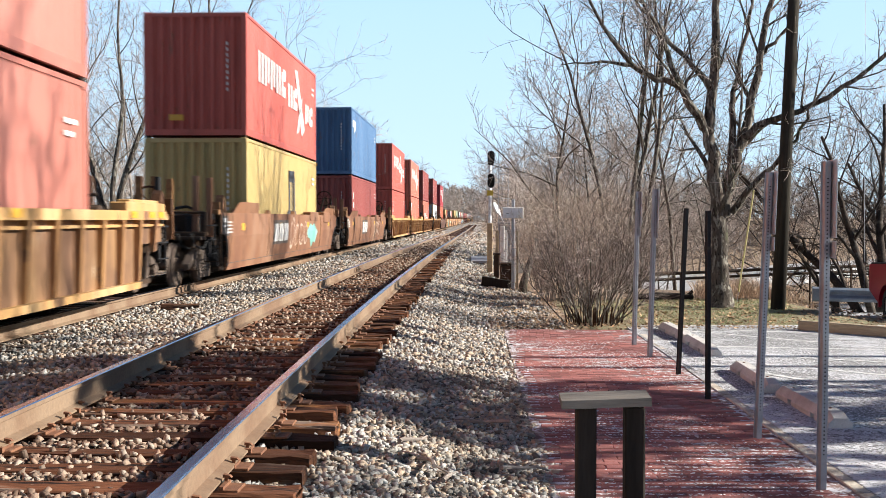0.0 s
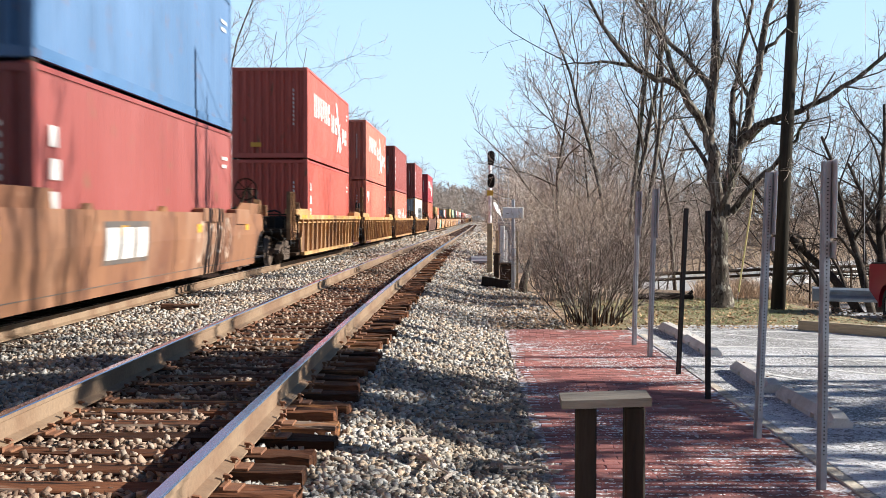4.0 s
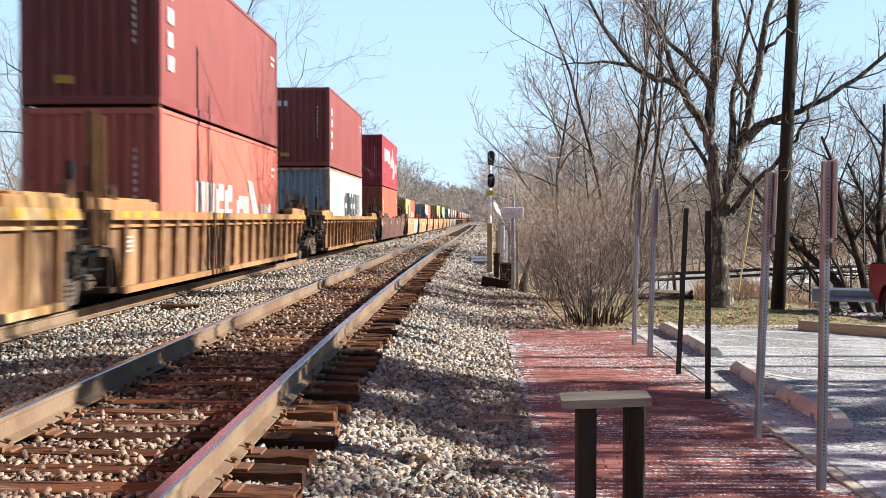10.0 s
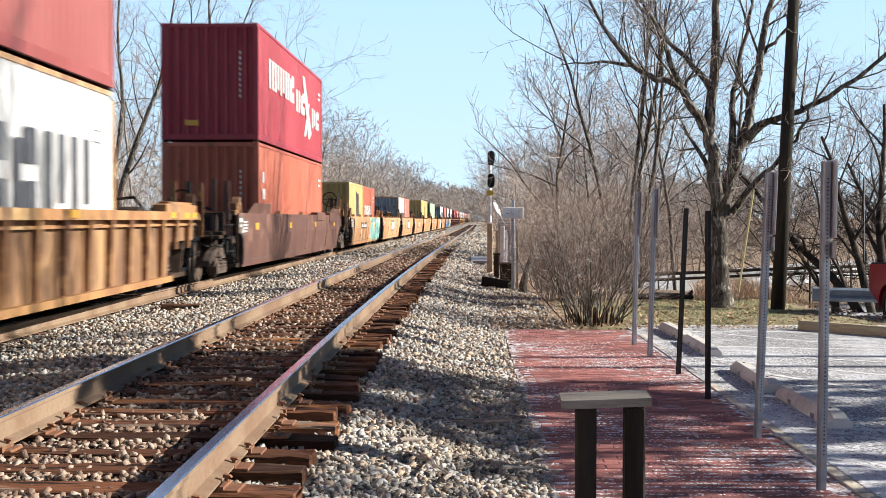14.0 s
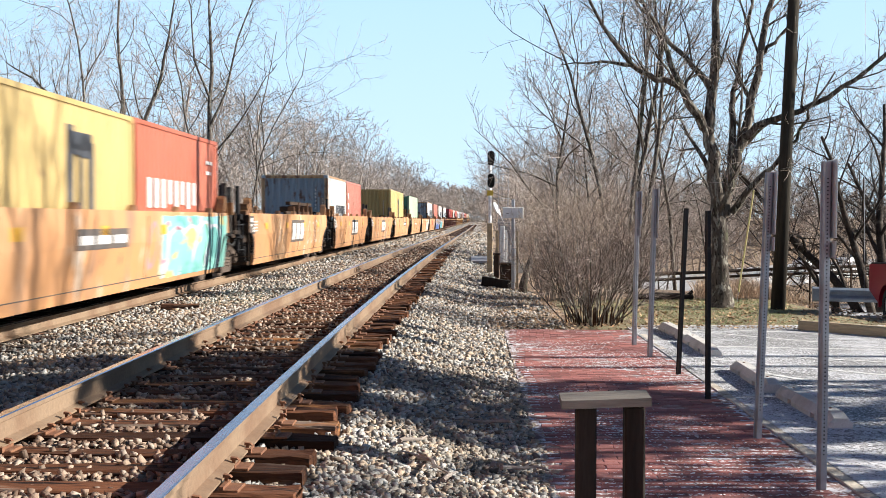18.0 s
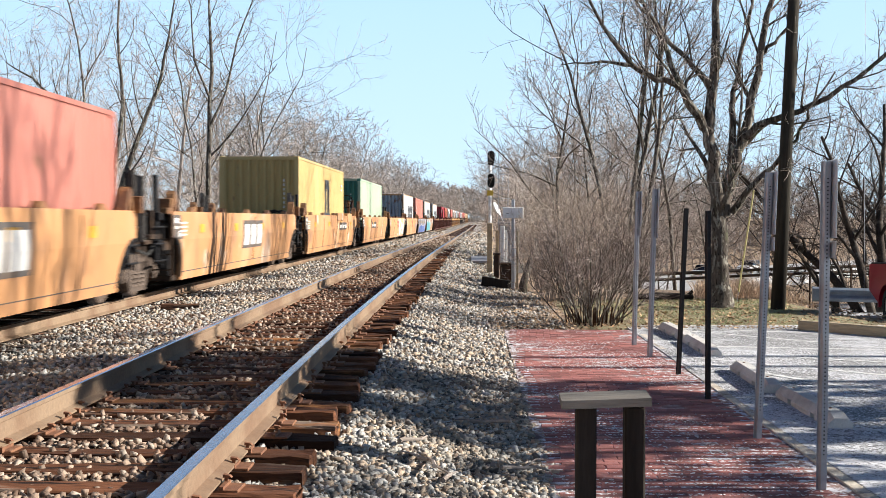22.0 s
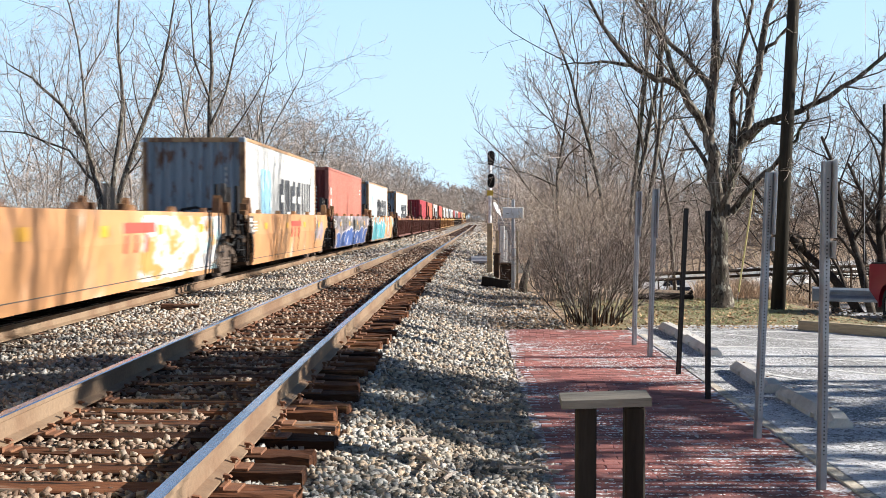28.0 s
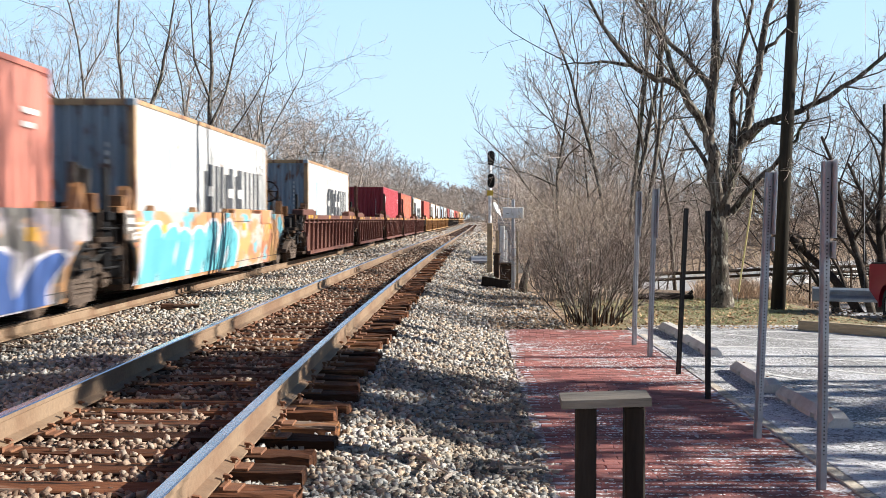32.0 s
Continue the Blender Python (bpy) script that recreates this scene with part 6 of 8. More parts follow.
def build_stand():
    t = tagged(empty("wooden_stand", pose(0.575, 5.24, 0, 0, 0, 0)), "low weathered wooden stand, two dark posts under a grey board", "stand")
    for x in (-0.073, 0.140):
        s = Shape()
        s.box(x - 0.044, x + 0.044, -0.05, 0.05, -0.3, 0.925, 0.008)
        part("post", s, OLD_TIMBER, t, "dark weathered timber post")
    s = Shape()
    s.v = [(-0.195, -0.09, -0.018), (0.195, -0.09, -0.018), (0.195, 0.09, -0.018), (-0.195, 0.09, -0.018), (-0.195, -0.084, 0.018), (0.195, -0.084, 0.018), (0.195, 0.086, 0.018), (-0.195, 0.086, 0.018)]
    s.f = [(3, 2, 1, 0), (4, 5, 6, 7), (0, 1, 5, 4), (1, 2, 6, 5), (2, 3, 7, 6), (3, 0, 4, 7)]
    s.mi = [0] * 6
    part("top_board", s, GREY_TIMBER, t, "grey weathered top board", at=pose(0.01, 0, 0.952, 4, -2.2, 0))


build_stand()


def build_timber():
    s = Shape()
    s.prism([(0, 0), (0.16, 0), (0.165, 0.13), (0.14, 0.15), (0.02, 0.15), (0, 0.13)], "x", 0, 2.4)
    solid("landscape_timber", s, PALE_TIMBER, "pale squared landscape timber at the lot's edge", "timber", at=pose(5.12, 18.72, 0.004, 0, 0, -48))
    s = Shape()
    s.prism([(0, 0), (0.14, 0), (0.14, 0.12), (0.02, 0.13), (0, 0.11)], "x", 0, 3.2)
    solid("landscape_timber", s, GREY_TIMBER, "grey weathered timber edging the driveway", "timber", at=pose(6.35, 22.6, -0.16, 0, 4, -16))


build_timber()


def build_log():
    s = Shape()
    s.tube([(-0.62, 0, 0.06), (-0.2, 0.03, 0.08), (0.2, -0.02, 0.075), (0.62, 0.02, 0.06)], [0.07, 0.09, 0.085, 0.06], 10)
    s.tube([(0.50, 0, 0.10), (0.58, 0.0, 0.17), (0.60, 0.02, 0.20)], [0.045, 0.04, 0.03], 6)
    solid("fallen_log", s, OLD_TIMBER, "dark rotten log lying at the top of the bank", "log", at=pose(4.40, 27.0, ground_z(4.40, 27.0), 0, 0, 4), smooth=True)


build_log()


def build_guardrail():
    x0, y0, z0 = 7.62, 26.6, -0.50
    t = tagged(empty("guardrail", pose(x0, y0, z0, 0, 1.0, -6)), "galvanised corrugated guardrail on short posts", "guardrail")
    s = Shape()
    prof = [(0.0, 0.0), (0.05, 0.05), (0.05, 0.09), (0.0, 0.14), (0.0, 0.17), (0.05, 0.22), (0.05, 0.26), (0.0, 0.31), (-0.006, 0.31), (0.042, 0.26), (0.042, 0.22), (-0.008, 0.17), (-0.008, 0.14), (0.042, 0.09), (0.042, 0.05), (-0.006, 0.0)]
    s.prism([(-b, c + 0.42) for b, c in prof], "x", 0.1, 7.5)
    part("beam", s, GUARD_STEEL, t)
    s = Shape()
    s.prism([(0.0, 0.41), (-0.06, 0.45), (-0.07, 0.70), (0.0, 0.74), (0.03, 0.6)], "x", -0.05, 0.14)
    part("end_cap", s, GUARD_STEEL, t, "rounded galvanised end piece")
    for x in (0.4, 2.3, 4.2, 6.1):
        s = Shape()
        s.box(x, x + 0.15, 0.01, 0.16, -0.5, 0.66, 0.01)
        part("post", s, OLD_TIMBER, t, "dark timber guardrail post")


build_guardrail()


def build_pickup():
    t = tagged(empty("pickup_truck", pose(9.52, 24.55, -0.42, 1.9, 0, 180)), "red pickup truck parked on the sloping drive", "pickup truck")
    w = 0.98
    s = Shape()      # body side profile, drawn along x; the rear is at y = -1.15 of the rear axle
    arch = [(0.46 * math.cos(a), 0.38 + 0.46 * math.sin(a)) for a in np.linspace(math.pi, 0, 9)]
    arch2 = [(3.6 + 0.46 * math.cos(a), 0.38 + 0.46 * math.sin(a)) for a in np.linspace(math.pi, 0, 9)]
    out = [(-1.12, 0.68)] + arch + arch2 + [(4.5, 0.45), (4.55, 0.75), (4.45, 1.10), (3.2, 1.20), (2.85, 1.22), (1.2, 1.24), (1.15, 1.24), (-1.08, 1.24), (-1.14, 1.14)]
    s.prism(out, "x", -w, w)
    body = part("body", s, CAR_RED, t)
    s = Shape()
    s.prism([(1.2, 1.24), (1.45, 1.85), (2.45, 1.88), (3.2, 1.21)], "x", -w + 0.13, w - 0.13)
    cab = part("cab", s, CAR_RED, t)
    s = Shape()
    s.prism([(1.42, 1.30), (1.58, 1.76), (2.38, 1.79), (2.92, 1.27)], "x", -w + 0.122, w - 0.122)
    part("window", s, CAR_GLASS, cab, "dark side windows")
    s = Shape()
    s.box(-w + 0.04, w - 0.04, -1.10, 1.16, 1.235, 1.275, 0.01)
    part("bed_cover", s, BLACK_STEEL, t, "dark bed cover")
    s = Shape()
    s.box(-w + 0.08, w - 0.08, -1.24, -1.12, 0.62, 0.76, 0.03)
    part("rear_bumper", s, BLACK_STEEL, t, "dark rear bumper")
    for x in (-w + 0.02, w - 0.14):
        s = Shape()
        s.box(x, x + 0.12, -1.135, -1.09, 0.82, 1.18, 0.01)
        part("tail_lamp", s, TAIL_RED, body, "red tail lamp")
    s = Shape()
    s.box(-w + 0.1, w - 0.1, 4.5, 4.58, 0.55, 0.95, 0.02)
    part("grille", s, BLACK_STEEL, body)
    for sx in (-1, 1):
        s = Shape()
        s.prism([(0.50 * math.cos(a), 0.38 + 0.50 * math.sin(a)) for a in np.linspace(math.pi * 1.03, -0.03 * math.pi, 11)] + [(0.44 * math.cos(a), 0.38 + 0.44 * math.sin(a)) for a in np.linspace(-0.03 * math.pi, math.pi * 1.03, 11)], "x", sx * w - 0.02, sx * w + 0.035)
        part("fender_flare", s, CAR_RED, body)
        for y in (0, 3.6):
            s = Shape()
            s.lathe([(-0.12, 0.24), (-0.12, 0.355), (-0.09, 0.38), (0.09, 0.38), (0.12, 0.355), (0.12, 0.24)], "x", (0, 0, 0), 28)
            ty = part("tyre", s, RUBBER, t, "black tyre", at=(sx * (w - 0.13), y, 0.38))
            s = Shape()
            s.lathe([(-0.10, 0.0), (-0.10, 0.24), (0.10, 0.24), (0.09, 0.20), (0.05, 0.18), (0.06, 0.06), (0.08, 0.0)], "x", (0, 0, 0), 20)
            for k in range(6):
                a = k * math.pi / 3
                s.tube([(sx * 0.07, 0.05 * math.cos(a), 0.05 * math.sin(a)), (sx * 0.085, 0.21 * math.cos(a), 0.21 * math.sin(a))], [0.028, 0.022], 6)
            part("rim", s, CHROME, ty, "bright alloy rim")


build_pickup()


# ---------------------------------------------------------------- pole, guy wire, railing
def build_pole():
    t = tagged(empty("utility_pole", pose(5.97, 23.3, -0.15, 0, 2.5, 0)), "dark wooden utility pole, greenish with algae", "utility pole")
    s = Shape()
    s.tube([(0, 0, -0.5), (0, 0, 3), (0, 0, 11)], [0.145, 0.125, 0.085], 14)
    part("pole", s, POLE_WOOD, t, smooth=True)
    s = Shape()
    s.box(-1.2, 1.2, -0.06, 0.06, 10.2, 10.32)
    part("crossarm", s, POLE_WOOD, t)
    g = tagged(empty("guy_wire"), "steel guy wire with a yellow plastic guard", "guy wire")
    a, b = Vector((5.75, 25.9, ground_z(5.75, 25.9) - 0.05)), Vector((6.5, 23.3, 9.4))
    s = Shape()
    s.tube([a, b], [0.006, 0.006], 5)
    part("wire", s, GALV, g)
    s = Shape()
    s.tube([a + (b - a) * 0.03, a + (b - a) * 0.26], [0.020, 0.020], 8)
    part("guard", s, YELLOW_GUARD, g, "yellow plastic guard")
    for k, (x, z) in enumerate(((-1.1, 10.4), (1.1, 10.4))):
        s = Shape()
        pts = []
        for i in range(13):
            u = i / 12
            pts.append((6.5 + x + (-10 - x) * u + 55 * u, 23.3 + 60 * u, 10.3 - 6 * u * (1 - u)))
        s.tube(pts, [0.012] * 13, 4)
        solid("overhead_wire", s, BLACK_STEEL, "thin dark overhead wire", "wire", "overhead wires")
    s = Shape()
    s.tube([(7.55, 23.0, -0.4), (7.5, 23.0, 12)], [0.004, 0.004], 5)
    solid("overhead_wire", s, GALV, "thin pale cable running up beside the pole", "wire", "overhead wires")


build_pole()


def build_railing():
    t = tagged(empty("pipe_railing"), "dark rusty pipe railing above the bank", "railing")
    a, b = Vector((3.4, 26.2, 0.50)), Vector((10.2, 28.4, 0.66))
    for dz, r in ((0, 0.036), (-0.125, 0.032)):
        s = Shape()
        s.tube([a + Vector((0, 0, dz)), (a + b) / 2 + Vector((0, 0, dz + 0.02)), b + Vector((0, 0, dz))], [r, r, r], 8)
        part("rail", s, DARK_STEEL, t)
    for k in range(7):
        p = a + (b - a) * (0.03 + k * 0.155)
        s = Shape()
        s.tube([(p.x, p.y, ground_z(p.x, p.y) - 0.3), (p.x, p.y, p.z)], [0.022, 0.022], 8)
        part("post", s, DARK_STEEL, t)


build_railing()


# ---------------------------------------------------------------- road below and its cars


def road_point(u, side=0.0):
    """A place u metres north along the road, so far off its middle, and its heading."""
    y = 62.0 + u
    d = Vector((road_x(y + 4) - road_x(y - 4), 8, 0)).normalized()
    return Vector((road_x(y), y, 0)) + Vector((d.y, -d.x, 0)) * side, math.degrees(math.atan2(d.x, d.y))


def build_road():
    s = Shape()
    us = list(range(0, 252, 4))
    for u in us:
        for side, drop in ((-6.5, 0), (5.0, 0), (-7, 1.5), (5.5, 1.5)):
            p, _ = road_point(u, side)
            s.v.append((p.x, p.y, ROAD_Z - drop))
    for i in range(len(us) - 1):
        a, b = i * 4, (i + 1) * 4
        s.f += [(a, a + 1, b + 1, b), (a, b, b + 2, a + 2), (a + 1, a + 3, b + 3, b + 1)]
    s.mi = [0] * len(s.f)
    solid("road", s, ROAD_GREY, "grey asphalt road running below the bank", "road", kind="structure")
    s = Shape()
    for u in us[:-1]:
        p, _ = road_point(u + 0.5, -1.9)
        q, _ = road_point(u + 4, -1.9)
        s.add([(p.x - 0.06, p.y, ROAD_Z + 0.012), (p.x + 0.06, p.y, ROAD_Z + 0.012), (q.x + 0.06, q.y, ROAD_Z + 0.012), (q.x - 0.06, q.y, ROAD_Z + 0.012)], [(0, 1, 2, 3)])
    solid("centre_line", s, LINE, "worn painted centre line on the road", "road line", kind="structure")


build_road()


def road_car(paint, label):
    t = tagged(empty("car"), label, "car", "cars on the road")
    s = Shape()      # front at y = -2.2
    s.prism([(-2.2, 0.35), (-2.25, 0.7), (-2.1, 0.92), (-1.1, 1.05), (2.1, 1.08), (2.25, 0.8), (2.2, 0.35)], "x", -0.9, 0.9)
    body = part("body", s, paint, t)
    s = Shape()
    s.v = [(-0.86, -1.15, 1.04), (0.86, -1.15, 1.04), (0.86, 2.05, 1.06), (-0.86, 2.05, 1.06), (-0.68, -0.35, 1.62), (0.68, -0.35, 1.62), (0.68, 1.75, 1.64), (-0.68, 1.75, 1.64)]
    s.f = [(3, 2, 1, 0), (4, 5, 6, 7), (0, 1, 5, 4), (1, 2, 6, 5), (2, 3, 7, 6), (3, 0, 4, 7)]
    s.mi = [1, 0, 1, 1, 1, 1]
    part("cabin", s, [paint, CAR_GLASS], t, "dark-windowed cabin")
    for x in (-0.72, 0.5):
        s = Shape()
        s.box(x, x + 0.22, -2.235, -2.17, 0.70, 0.84)
        part("headlamp", s, HEADLAMP, body, "clear headlamp")
    s = Shape()
    s.box(-0.45, 0.45, -2.262, -2.2, 0.50, 0.72)
    part("grille", s, BLACK_STEEL, body)
    for x in (-0.82, 0.82):
        for y in (-1.4, 1.4):
            s = Shape()
            s.lathe([(-0.1, 0.18), (-0.1, 0.33), (0.1, 0.33), (0.1, 0.18)], "x", (0, 0, 0), 18)
            s.lathe([(-0.08, 0.0), (-0.08, 0.18), (0.08, 0.18), (0.08, 0.0)], "x", (0, 0, 0), 12)
            part("tyre", s, RUBBER, t, "black tyre", at=(x, y, 0.33))
    return t


car_first = road_car(CAR_WHITE, "white car with a dark grille coming down the road")
car_second = road_car(CAR_WHITE, "plain white sport utility car coming down the road")


def key_cars():
    def at(y):
        p, turn = road_point(y - 62.0)
        return pose(p.x, p.y, ROAD_Z + 0.005, 0, 0, -turn)
    # distance north, by time
    first = ((0, 244), (10, 221), (15, 198), (18, 175.6), (20, 158.5), (22, 141.5), (23, 134), (24, 119.5), (25, 111), (25.5, 108), (27.5, 98), (29, 92), (32, 80))
    second = ((0, 256), (10, 238), (15, 212), (18, 189), (20, 173), (22, 156.5), (23, 150.5), (24, 141), (25, 135.5), (25.5, 131), (27.5, 110), (29, 105.5), (32, 86))
    walk(car_first, [(t, at(y)) for t, y in first])
    walk(car_second, [(t, at(y)) for t, y in second])


# ---------------------------------------------------------------- signal and its surroundings
def build_signal():
    x, y = 0.74, 50.0
    z0 = -0.25
    t = tagged(empty("railway_signal", pose(x, y, z0)), "railway signal mast with two black oval heads", "railway signal")
    s = Shape()
    s.tube([(0, 0, 0), (0, 0, 4.75)], [0.075, 0.065], 12)
    part("mast", s, WHITE_METAL, t, "silver-painted mast")
    for z in (4.55, 3.60):
        s = Shape()
        s.prism([(0.15 * math.cos(a), (0.15 if a < math.pi else -0.15) + 0.15 * math.sin(a)) for a in np.linspace(0, 2 * math.pi, 24, endpoint=False)], "y", -0.30, -0.27)
        h = part("backing_plate", s, CHAMBER_BLACK, t, "black oval backing plate", at=(0.04, 0, z))
        s = Shape()
        s.box(-0.09, 0.09, -0.27, -0.06, -0.24, 0.24, 0.02)
        part("lamp_case", s, CHAMBER_BLACK, h)
        for q in (0.15, 0.0, -0.15):
            s = Shape()
            ring = [(0.065 * math.cos(a), 0.065 * math.sin(a)) for a in np.linspace(-0.3, math.pi + 0.3, 10)]
            outer = [(c * 1.08, d * 1.08) for c, d in reversed(ring)]
            s.prism([(c, d + q) for c, d in ring + outer], "y", -0.52, -0.30)
            part("hood", s, CHAMBER_BLACK, h)
    s = Shape()
    s.box(-0.13, 0.13, -0.10, -0.08, 2.98, 3.20)
    part("number_plate", s, SIGNAL_YELLOW, t, "plain yellow plate")
    # ladder behind the mast, with a small cage at the height of the heads
    s = Shape()
    for q in (0.40, 0.80):
        s.tube([(q - 0.05, 0.3, 0), (q - 0.02, 0.15, 5.0)], [0.020, 0.020], 5)
    for k in range(17):
        s.tube([(0.36, 0.26, 0.25 + k * 0.28), (0.77, 0.26, 0.25 + k * 0.28)], [0.014, 0.014], 4)
    for z in (2.85, 3.25, 3.55):
        s.tube([(0.05, 0.1, z), (0.5, -0.25, z), (0.85, 0.0, z), (0.78, 0.28, z)], [0.018] * 4, 4)
    s.tube([(0.5, -0.25, 2.85), (0.5, -0.25, 3.55)], [0.018, 0.018], 4)
    part("ladder", s, GALV, t, "thin steel ladder")
    s = Shape()
    s.box(-0.25, 0.25, -0.25, 0.25, -0.3, 0.08, 0.03)
    part("base", s, CONCRETE, t)
    s = Shape()
    s.lathe([(-0.03, 0.0), (-0.03, 0.28), (0.03, 0.30), (0.05, 0.0)], "x", (0, 0, 0), 20)
    d = tagged(empty("dish_aerial", pose(1.02, 50.2, 2.19, 0, -24, -18)), "white dish aerial seen almost edge-on beside the signal", "aerial")
    part("dish", s, WHITE_METAL, d)
    s = Shape()
    s.tube([(0, 0, -2.5), (0.03, 0.0, 0)], [0.03, 0.03], 8)
    part("stem", s, GALV, d)


build_signal()


def build_sign_board():
    t = tagged(empty("sign_board", pose(1.0, 29.6, ground_z(1.0, 29.6) - 0.05)), "blank white board on a grey steel post", "sign")
    s = Shape()
    s.box(-0.025, 0.055, -0.04, 0.04, -0.2, 2.33, 0.008)
    part("post", s, GALV, t, "grey weathered steel post")
    s = Shape()
    s.box(0.10, 0.15, 0.05, 0.10, -0.2, 1.55, 0.008)
    part("brace", s, PALE_TIMBER, t, "short pale wooden brace post")
    s = Shape()
    s.box(-0.25, 0.27, -0.075, -0.055, 1.86, 2.13, 0.008)
    part("board", s, WHITE_METAL, t, "blank white board")
    s = Shape()
    s.box(-0.16, -0.10, -0.078, -0.0755, 1.97, 1.985)
    part("small_bar", s, DARK_PAINT, t, "small dark bar")


build_sign_board()


def build_bungalow():
    """Equipment case, platform and fence panels by the signal."""
    t = tagged(empty("equipment_case", pose(1.62, 47.5, -0.2)), "grey metal signal equipment case with a door", "equipment case")
    s = Shape()
    s.box(-0.55, 0.05, -0.5, 0.6, 0.15, 1.75, 0.02)
    body = part("body", s, GREY_METAL, t)
    s = Shape()
    s.box(-0.62, 0.12, -0.58, 0.68, 1.75, 1.84, 0.03)
    part("roof", s, GREY_METAL, t)
    s = Shape()
    s.box(-0.46, -0.04, -0.515, -0.50, 0.25, 1.65)
    part("door", s, GREY_METAL, body)
    s = Shape()
    s.box(-0.5, 0.4, -0.45, 0.55, -0.3, 0.15)
    part("plinth", s, CONCRETE, t)
    t = tagged(empty("steel_platform", pose(0.45, 47.0, 0.16)), "flat grey steel platform at the foot of the signal", "platform")
    s = Shape()
    s.box(-0.50, 0.20, -2.6, 3.4, -0.05, 0.02)
    part("deck", s, GREY_METAL, t)
    for a in (-0.46, 0.10):
        for b in (-2.5, 3.2):
            s = Shape()
            s.box(a, a + 0.08, b - 0.04, b + 0.04, -0.7, -0.05)
            part("leg", s, DARK_STEEL, t)
    for x, y, w, z0, z1, m, lab in ((0.98, 46.6, 0.13, -0.3, 1.30, PALE_TIMBER, "pale wooden fence post by the signal"), (0.56, 38.0, 0.17, -0.3, 1.62, PALE_TIMBER, "pale wooden fence post by the signal"),
                                     (0.91, 36.2, 0.13, -0.35, 1.54, WHITE_METAL, "white metal bollard post"), (1.17, 41.5, 0.10, -0.4, 1.35, WHITE_METAL, "white metal bollard post"), (1.10, 33.6, 0.09, -0.4, 1.0, WHITE_METAL, "white metal bollard post"),
                                     (1.32, 36.5, 0.09, -0.4, 1.05, WHITE_METAL, "white metal bollard post")):
        s = Shape()
        s.box(x - w / 2, x + w / 2, y - w / 2, y + w / 2, z0, z1, 0.015)
        solid("fence_post", s, m, lab, "post", "posts by the signal")
    for x, y, a, b, c, z in ((0.73, 35.6, 0.17, 0.3, 0.98, -0.3), (0.92, 32.0, 0.34, 0.5, 0.82, -0.3)):
        q = tagged(empty("junction_box", pose(x, y, z)), "low dark metal junction box on the gravel", "box", "junction boxes")
        s = Shape()
        s.box(-a / 2, a / 2, -b / 2, b / 2, 0, c, 0.03)
        part("case", s, DARK_STEEL, q)
        s = Shape()
        s.box(-a / 2 - 0.03, a / 2 + 0.03, -b / 2 - 0.03, b / 2 + 0.03, c, c + 0.05, 0.02)
        part("lid", s, DARK_STEEL, q)
    s = Shape()
    s.prism([(-0.07, -0.25), (0.07, -0.25), (0.075, 0.0), (0.05, 0.02), (-0.07, 0.02)], "x", -0.42, 0.42)
    solid("timber_beam", s, OLD_TIMBER, "dark old timber beam lying on the gravel", "timber", at=pose(0.62, 30.2, 0.21, 0, 6, -38))
    s = Shape()
    s.tube([(1.20, 29.0, -0.3), (1.26, 29.05, 0.20), (1.45, 29.3, 0.75), (1.61, 29.6, 1.25)], [0.13, 0.10, 0.075, 0.06], 10)
    solid("tree_stump", s, BARK, "leaning grey-brown trunk stub beside the sign", "stump", smooth=True)


build_bungalow()


# ---------------------------------------------------------------- bare winter trees
def grow(shape_wood, shape_twig, base, direction, length, radius, level, rnd, spec):
    """Grows a bending branch with side branches; the last two levels go to the twig mesh."""
    n = spec["segs"][level]
    pts, rad = [Vector(base)], [radius]
    d = Vector(direction).normalized()
    wob, up = spec["wobble"][level], spec["up"][level]
    for i in range(n):
        d = (d + Vector((rnd.gauss(0, wob), rnd.gauss(0, wob), rnd.gauss(0, wob) + up))).normalized()
        pts.append(pts[-1] + d * length / n)
        rad.append(radius * (1 - spec["taper"][level] * (i + 1) / n))
    s = shape_wood if level < spec["twig_level"] else shape_twig
    s.tube(pts, rad, spec["sides"][level], cap=False)
    if level + 1 >= len(spec["segs"]):
        return
    count = spec["kids"][level]
    for k in range(count):
        u = spec["start"][level] + (1 - spec["start"][level]) * (k + rnd.random() * 0.8) / count
        i = min(int(u * n), n - 1)
        p = pts[i].lerp(pts[i + 1], u * n - i)
        axis = (pts[i + 1] - pts[i]).normalized()
        turn = Matrix.Rotation(k * 2.4 + rnd.uniform(-0.5, 0.5), 3, axis)
        side = turn @ axis.orthogonal().normalized()
        ang = radians(rnd.uniform(*spec["angle"][level]))
        nd = axis * math.cos(ang) + side * math.sin(ang)
        grow(shape_wood, shape_twig, p, nd, length * rnd.uniform(*spec["ratio"][level]) * (1.15 - 0.55 * u), max(rad[i] * spec["thin"][level], spec["least"]), level + 1, rnd, spec)


